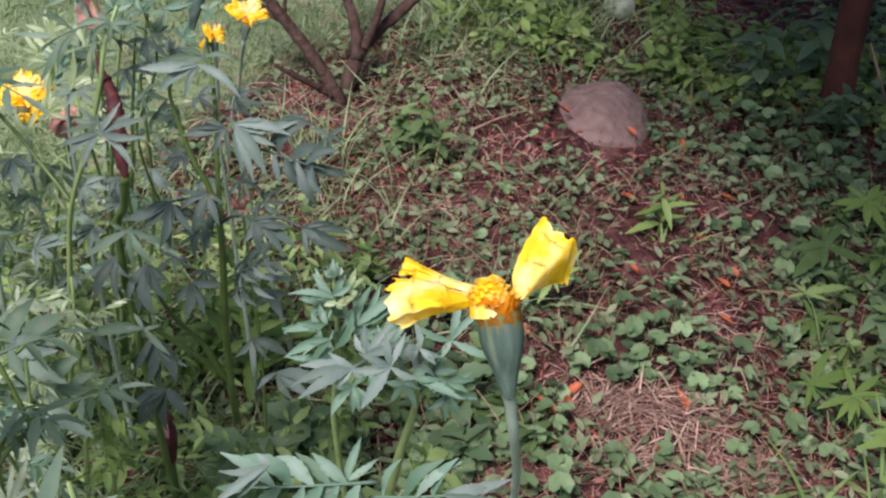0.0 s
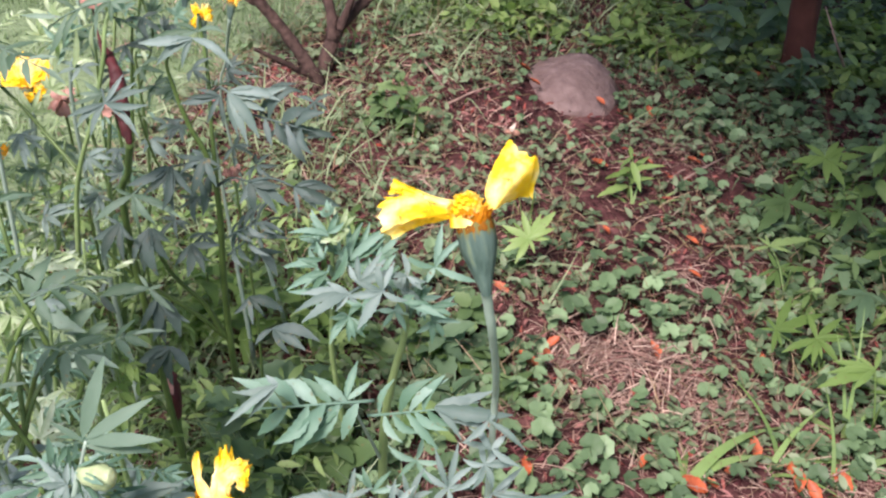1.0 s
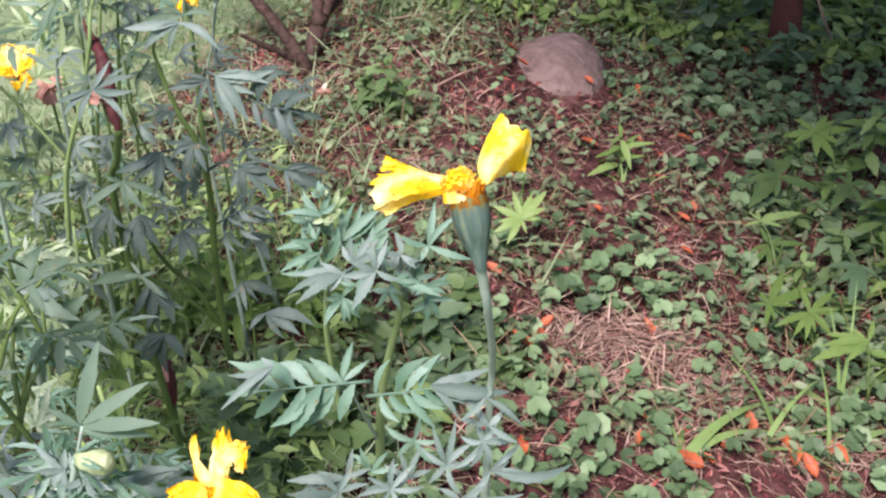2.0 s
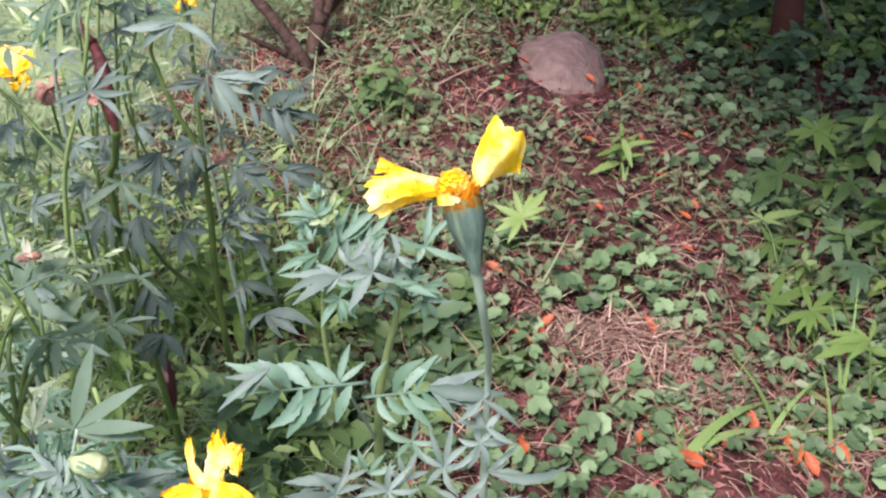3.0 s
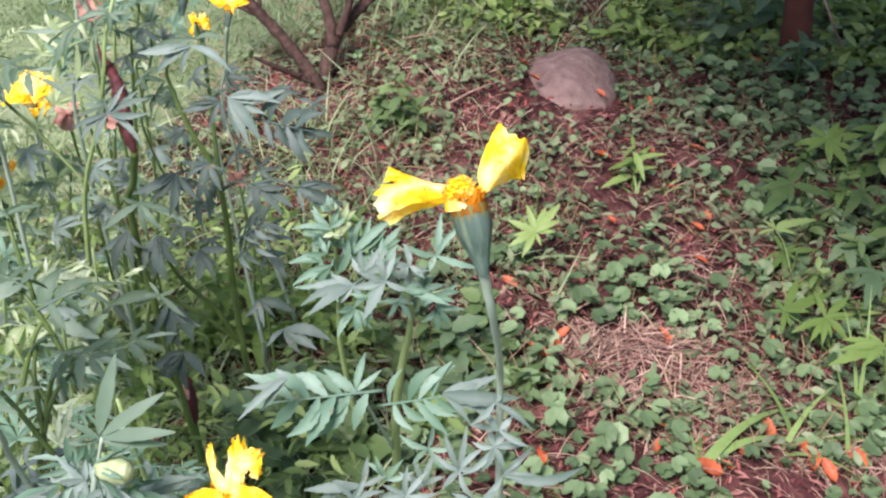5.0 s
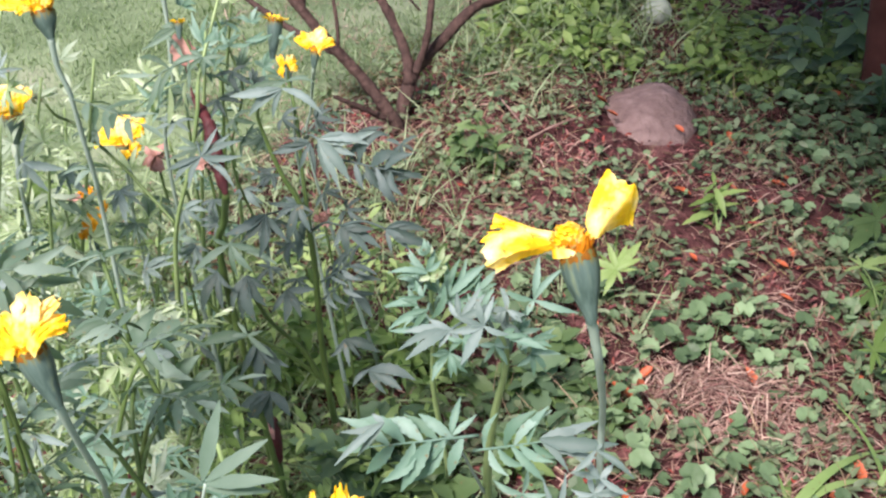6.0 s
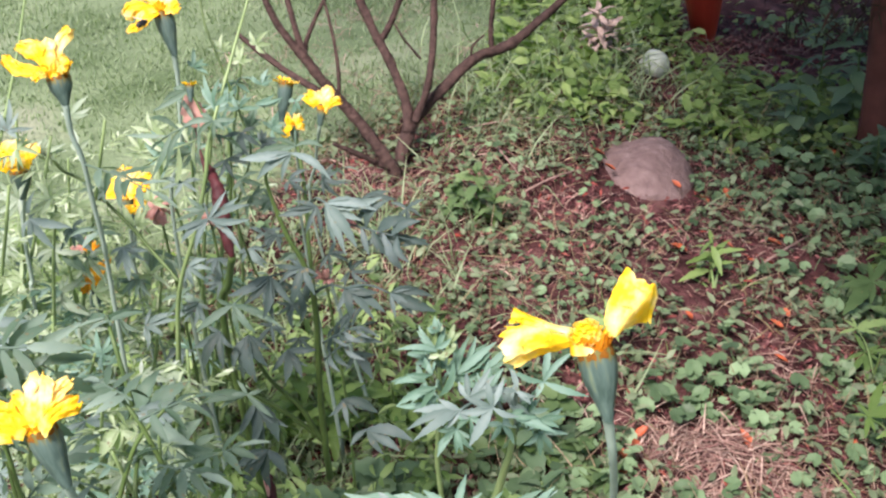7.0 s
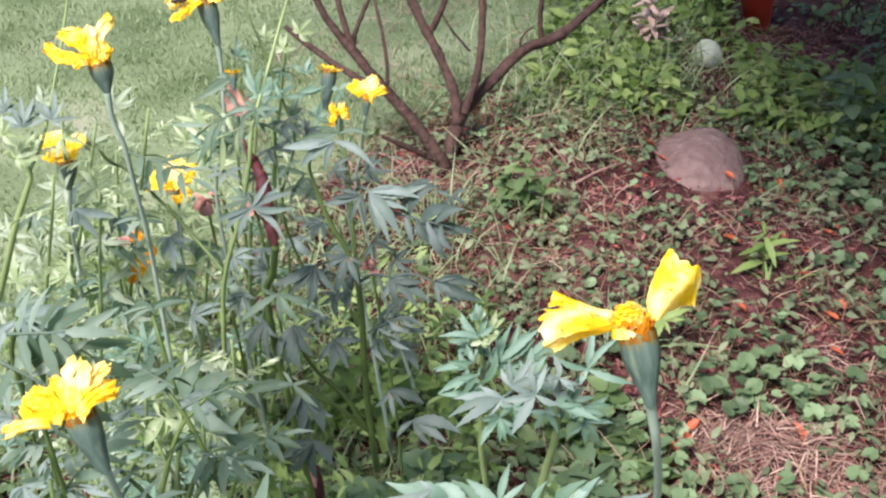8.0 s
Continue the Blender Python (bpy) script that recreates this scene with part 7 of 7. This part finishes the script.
hand_weed((0.065, 1.043), 0.030, "small pale green weed with feathered leaves", (
    ((0.056, 0.940, 0.034), ((34, 29), (68, 20), (132, 17), (-178, 18), (-109, 15), (10, 22), (-121, 27), (-52, 14)), 22, 0.20),
    ((0.061, 0.930, 0.034), ((51, 38), (69, 28), (107, 29), (156, 30), (-170, 22), (2, 19), (27, 27), (-150, 30), (-116, 29), (-68, 15)), 40, 0.24),
), BRIGHT_LEAF)


DRY = plain("dry_brown_leaf", (0.28, 0.19, 0.15), (0.66, 0.53, 0.46), 60, 0.8, 0.2)
weed("clump of dried brown leaves at the back of the bed", (0.0613, 1.6845), 0.085, 30, 0.042, 0.015, DRY, 31, 0.15, "dried_plant")
weed("clump of dried brown leaves at the back of the bed", (0.0834, 1.7131), 0.05, 18, 0.036, 0.013, DRY, 34, 0.15, "dried_plant")
weed("green strap-leaved weed beside the dried clump", (0.0869, 1.6902), 0.04, 7, 0.05, 0.006, DARK_WEED, 32, 0.0)
weed("leafy green weed at the back of the bed", (0.1606, 1.8457), 0.10, 16, 0.045, 0.016, BRIGHT_LEAF, 33)


BANK_LEAF = leafy("bank_leaf", (0.085, 0.15, 0.045), (0.18, 0.28, 0.085), (0.33, 0.44, 0.17), 0.5, 0.3, "island")


def weed_bank():
    """Mixed low weeds behind the rock and along the bed's far side."""
    rnd, poses = random.Random(17), []
    while len(poses) < 6000:
        x, y = rnd.uniform(-0.1, 0.9), rnd.uniform(1.45, 2.4)
        if rnd.random() > 0.6 + 0.8 * patchy(x, y, 7, 9) or (x > 0.2 and y > 1.72 and rnd.random() < 0.95) or (abs(x - 0.145) < 0.045 and 1.50 < y < 1.75):
            continue
        poses.append(turned(x, y, ground_z(x, y) + rnd.uniform(0.0, 0.035), rnd.gauss(15, 25), rnd.gauss(0, 20), rnd.uniform(0, 360), rnd.uniform(0.6, 1.3)))
    scattered("weed_bank", leaflet(0.021, 0.011, 0.35, 0.25, 0.1, 6), poses, BANK_LEAF, "mixed leafy green weeds behind the rock", "weeds")


weed_bank()


UNDER_LEAF = leafy("undergrowth_leaf", (0.035, 0.07, 0.024), (0.14, 0.23, 0.08), (0.36, 0.48, 0.20), 0.5, 0.35, "island")


def undergrowth():
    rnd, poses = random.Random(18), []
    while len(poses) < 5000:
        x, y = rnd.uniform(-0.75, -0.08), rnd.uniform(0.42, 0.98)
        if y > lawn_edge(x) + 0.25 or ((x + 0.3) / 0.4) ** 2 + ((y - 0.68) / 0.3) ** 2 > 1 + patchy(x, y, 6, 3) or rnd.random() > 0.6 + 0.9 * patchy(x, y, 8, 12):
            continue
        poses.append(turned(x, y, ground_z(x, y) + 0.09 * rnd.random() ** 1.5, rnd.gauss(15, 28), rnd.gauss(0, 25), rnd.uniform(0, 360), rnd.uniform(0.5, 1.05)))
    scattered("undergrowth", leaflet(0.020, 0.0068, 0.4, 0.3, 0.08, 6), poses, UNDER_LEAF, "loose green weeds below the marigolds", "weeds")


undergrowth()


# ---- grass tufts and fallen leaves ----
TUFT = leafy("tuft_blade", (0.11, 0.19, 0.06), (0.18, 0.29, 0.10), (0.26, 0.38, 0.16), 0.5, 0.25)


def grass_tuft(at, blades, seed, label="tuft of broad green grass blades"):
    ob = thing("grass_tuft", (*at, ground_z(*at)), label, "grass", "grass tufts")
    rnd = random.Random(seed)
    for azimuth, length, width, bend, lean in blades:
        part("blade", mesh_of("blade", *blade_of_grass(length, width, bend, 8), TUFT), ob, pose(0, 0, -0.003, 0, 0, azimuth) @ pose(0, 0, 0, -lean, 0, 0))
    return ob


grass_tuft((0.1941, 0.6937), [(-60, 0.11, 0.010, 0.9, 45), (150, 0.05, 0.005, 0.5, 20), (20, 0.05, 0.004, 0.5, 20)], 1)
grass_tuft((0.2833, 0.7401), [(35, 0.10, 0.005, 0.6, 20), (80, 0.07, 0.004, 0.9, 50), (-80, 0.13, 0.009, 0.9, 60), (120, 0.06, 0.004, 0.5, 30)], 2)
grass_tuft((0.3495, 0.7903), [(-10, 0.13, 0.004, 0.35, 8), (15, 0.11, 0.004, 0.3, 12), (60, 0.13, 0.009, 0.8, 55), (100, 0.1, 0.005, 0.9, 60), (-60, 0.1, 0.004, 0.6, 30)], 3)
grass_tuft((0.1791, 1.1052), [(60, 0.06, 0.004, 0.9, 40), (-70, 0.07, 0.004, 0.9, 50), (10, 0.05, 0.003, 0.5, 15), (-20, 0.05, 0.003, 0.5, 20)], 4)
grass_tuft((0.2088, 1.1205), [(-70, 0.07, 0.004, 1.0, 50), (-50, 0.06, 0.004, 0.8, 40)], 5)
grass_tuft((0.190, 0.686), [(-46, 0.143, 0.011, 0.9, 42), (-11, 0.091, 0.006, 0.9, 50)], 6, "tuft of long arching green grass blades")
grass_tuft((0.326, 0.725), [(-60, 0.112, 0.010, 0.9, 46), (0, 0.100, 0.004, 0.6, 20), (59, 0.090, 0.004, 0.8, 40)], 7, "tuft of long arching green grass blades")
grass_tuft((0.268, 0.726), [(-40, 0.101, 0.006, 0.7, 35), (-110, 0.070, 0.005, 0.8, 45)], 8, "tuft of long arching green grass blades")


def fallen_leaf(at, size, turn, seed, lift=0.008):
    v, f = leaflet(size * 0.85, size * 0.40, -0.35, 0.9, 0.08, 8)
    me = mesh_of("fallen_leaf", v, f, FALLEN)
    ob = new("fallen_leaf", me)
    rnd = random.Random(seed)
    ob.matrix_basis = pose(*at, ground_z(*at) + lift, rnd.uniform(-8, 12), rnd.uniform(-25, 25), turn)
    return tagged(ob, "curled orange-red fallen leaf on the bed", "fallen leaf", "fallen leaves")


for k, (at, size, turn) in enumerate((
    ((0.1856, 0.8379), 0.026, 30), ((0.1685, 0.73), 0.030, 70), ((0.259, 0.7278), 0.032, 20), ((0.2907, 0.7027), 0.027, -10), ((0.3389, 0.7134), 0.032, 20),
    ((0.0723, 0.7948), 0.03, 60), ((0.0782, 0.827), 0.02, -50), ((0.0449, 0.8975), 0.022, 50), ((0.1976, 1.0391), 0.02, 60), ((0.2557, 1.0675), 0.016, 20),
    ((0.1551, 1.167), 0.024, 85), ((0.2247, 1.3133), 0.018, 20), ((0.2418, 0.985), 0.018, 70), ((0.2883, 0.8662), 0.02, 30), ((0.0625, 0.6641), 0.022, 10),
    ((0.2117, 0.6852), 0.032, 80), ((0.1568, 0.6979), 0.016, -20), ((0.41, 1.4978), 0.03, 70), ((0.191, 1.2897), 0.018, 40), ((0.3145, 1.2732), 0.016, 10),
    ((0.2771, 1.2276), 0.018, 60), ((0.149, 1.0313), 0.016, 30), ((0.4173, 0.9872), 0.02, 30), ((0.253, 1.17), 0.016, 100), ((0.066, 1.3658), 0.02, 80),
)):
    fallen_leaf(at, size, turn, k)
for k, (at, size, turn) in enumerate((
    ((0.2058, 0.6932), 0.022, 95), ((0.2219, 0.6906), 0.018, 60), ((0.2397, 0.7136), 0.02, 110), ((0.2881, 0.8502), 0.02, 40), ((0.308, 0.694), 0.026, 15), ((0.2845, 0.7205), 0.02, -20),
    ((0.217, 1.3062), 0.022, 20), ((0.2691, 1.2185), 0.022, 70), ((0.3229, 1.2828), 0.018, 110), ((0.2094, 1.1917), 0.018, 50), ((0.2368, 1.1706), 0.016, 100), ((0.2465, 1.0438), 0.02, 60),
    ((0.0857, 0.8212), 0.026, 140), ((0.077, 0.7812), 0.024, 100), ((0.1922, 1.3041), 0.02, 150), ((0.4163, 1.4901), 0.03, 10), ((0.3812, 1.4726), 0.03, 30), ((0.2418, 1.2723), 0.022, 50),
)):
    fallen_leaf(at, size, turn, 50 + k)
fallen_leaf((0.078, 1.315), 0.02, 70, 40, 0.016)
fallen_leaf((0.158, 1.305), 0.018, 40, 41, 0.013)


TWIG = plain("dry_twig", (0.16, 0.10, 0.085), (0.40, 0.28, 0.23), 120, 0.8, 0.2, 0.5, 0.001)


def twig(label, points, radius, seed):
    base = Vector(points[0])
    v, f = tube([Vector(p) - base for p in points], [radius, radius * 0.9, radius * 0.5][: len(points)], 6, 6, 0.4, seed)
    ob = new("twig", mesh_of("twig", v, f, TWIG))
    ob.location = base
    return tagged(ob, label, "twig", "twigs")


twig("thin pinkish twig lying on the bed", [(-0.0762, 1.3759, 0.0246), (-0.0598, 1.3376, 0.0243), (-0.0407, 1.3059, 0.0144)], 0.0016, 1)
twig("thin dry twig lying among the leaves", [(0.241, 1.1643, -0.0187), (0.267, 1.1877, -0.0134), (0.305, 1.2451, -0.0241)], 0.0015, 2)
twig("thin bare pinkish stem standing by the tree", [(0.5111, 1.5307, -0.0334), (0.449, 1.395, 0.061), (0.426, 1.402, 0.109)], 0.0019, 3)
twig("long dry grass stem bent over the bed", [(-0.1415, 1.4269, 0.0156), (-0.059, 1.425, 0.037), (0.022, 1.454, 0.033)], 0.0011, 4)
twig("short dark twig on the soil", [(-0.0353, 1.261, 0.0117), (-0.0025, 1.2873, 0.0192), (0.035, 1.3266, 0.0156)], 0.0014, 5)
twig("short dark twig on the soil", [(0.1278, 0.7653, -0.0305), (0.1436, 0.7891, -0.0236), (0.1697, 0.8438, -0.0325)], 0.0011, 6)


def withered_bloom(place, size, seed):
    """A dried flower head: crumpled petals on a thin dry stalk that runs down into the leaves."""
    place = Vector(place)
    foot = Vector((place.x + 0.01, place.y + 0.02, ground_z(place.x, place.y)))
    ob = thing("withered_bloom", foot, "crumpled pinkish-brown withered flower on a dry stalk", "dead flower", "withered blooms")
    rnd = random.Random(seed)
    for k in range(9):
        v, f = petal(size * rnd.uniform(0.7, 1.1), size * rnd.uniform(0.6, 0.9), rnd.uniform(-0.6, 1.3), rnd.uniform(-1.8, 1.2), rnd.uniform(-1.4, 1.4), 0.4, rnd, 0.4, 7)
        part("dry_petal", mesh_of("dry_petal", v, f, WITHERED_PALE), ob, Matrix.Translation(place - foot) @ pose(0, 0, 0, 0, 0, 40 * k + rnd.uniform(-15, 15)))
    v, f = tube([place - foot, (place - foot) * 0.5 + Vector((0.004, 0, 0)), Vector((0, 0, -0.01))], [0.0011, 0.0011, 0.0014], 6, 5, 0.3, seed)
    part("stalk", mesh_of("stalk", v, f, STEM), ob)
    return ob


withered_bloom((-0.279, 0.683, 0.273), 0.013, 1)
withered_bloom((-0.323, 0.647, 0.257), 0.011, 2)
withered_bloom((-0.16, 0.669, 0.228), 0.010, 3)
withered_bloom((-0.234, 0.655, 0.28), 0.011, 4)


# ---- insects ----
def insect(name, label, size, body_colour):
    ob = thing(name, (0, 0, 0), label, "insect")
    rows = [(-0.55, 0.02), (-0.45, 0.16), (-0.25, 0.22), (-0.05, 0.16), (0.02, 0.2), (0.2, 0.22), (0.32, 0.13), (0.38, 0.16), (0.5, 0.12), (0.55, 0.02)]
    v, f = tube([(0, y * size, 0.06 * size * math.cos(y * 3)) for y, r in rows], [r * size for y, r in rows], 10, 2)
    part("body", mesh_of("body", v, f, body_colour), ob)
    wing_mat, nodes, links, b = shade("wing_film", 0.25, 0.6)
    b.inputs["Base Color"].default_value = (0.75, 0.66, 0.55, 1)
    b.inputs["Alpha"].default_value = 0.6
    for side in (-1, 1):
        v, f = leaflet(size * 0.85, size * 0.34, 0.05, 0.05, 0, 7, 0.6)
        part("wing", mesh_of("wing", v, f, wing_mat), ob, Matrix.Translation((side * 0.1 * size, 0.12 * size, 0.2 * size)) @ pose(0, 0, 0, 18, 0, side * 105))
        for k in range(3):
            foot = (side * 0.35 * size, (0.3 - 0.25 * k) * size, -0.22 * size)
            v, f = tube([(side * 0.12 * size, (0.2 - 0.12 * k) * size, 0), (side * 0.3 * size, (0.26 - 0.2 * k) * size, 0.03 * size), foot], [0.02 * size] * 3, 5, 3)
            part("leg", mesh_of("leg", v, f, body_colour), ob)
    return ob


BEE = plain("brown_fur", (0.12, 0.05, 0.035), (0.46, 0.26, 0.19), 500, 0.7, 0.3)
FLY = plain("black_fly", (0.012, 0.011, 0.012), (0.04, 0.035, 0.03), 500, 0.35, 0.5)
bee = insect("bee", "small brown bee in flight over the bed", 0.011, BEE)
fly = insect("bee", "small dark bee that lands on a yellow marigold", 0.008, FLY)


def motions():
    def facing(place, turn):
        return pose(*place, 0, 0, turn)

    walk(bee, [
        (0.0, facing((0.366, 0.842, 0.16), 70)), (0.4, facing((0.192, 0.795, 0.18), 70)), (0.6, facing((0.11, 0.781, 0.206), 60)), (0.7, facing((0.099, 0.785, 0.224), 60)), (0.8, facing((0.075, 0.775, 0.22), 80)),
        (0.9, facing((0.052, 0.767, 0.218), 85)), (1.0, facing((0.032, 0.766, 0.227), 80)), (1.1, facing((0.001, 0.769, 0.236), 75)), (1.2, facing((-0.033, 0.767, 0.236), 80)), (1.3, facing((-0.067, 0.764, 0.233), 70)),
        (1.4, facing((-0.072, 0.761, 0.231), 20)), (1.5, facing((-0.029, 0.771, 0.249), -40)), (1.6, facing((0.012, 0.79, 0.273), -20)), (1.7, facing((-0.017, 0.79, 0.269), 50)), (2.2, facing((-0.121, 0.687, 0.236), 100)),
        (2.8, facing((-0.155, 0.450, 0.254), 110)), (2.9, facing((-0.179, 0.440, 0.280), 110)), (3.0, facing((-0.204, 0.430, 0.305), 115)), (3.1, facing((-0.219, 0.430, 0.308), 110)),
        (3.2, facing((-0.237, 0.430, 0.309), 100)), (8.0, facing((-0.734, 0.675, 0.287), 100)),
    ])
    walk(fly, [(0.0, facing((-0.491, 0.629, 0.535), -60)), (6.0, facing((-0.382, 0.61, 0.524), -60)), (6.7, facing((-0.257, 0.577, 0.478), -60)), (6.9, facing((-0.234, 0.550, 0.459), -40)), (7.0, facing((-0.225, 0.545, 0.454), -20)),
               (7.2, facing((-0.226, 0.551, 0.458), 10)), (7.4, facing((-0.235, 0.553, 0.457), 50)), (7.5, facing((-0.230, 0.553, 0.456), -30)), (7.6, facing((-0.232, 0.556, 0.458), -60)), (7.8, facing((-0.232, 0.555, 0.457), -70)), (8.0, facing((-0.231, 0.555, 0.457), -70))])


motions()
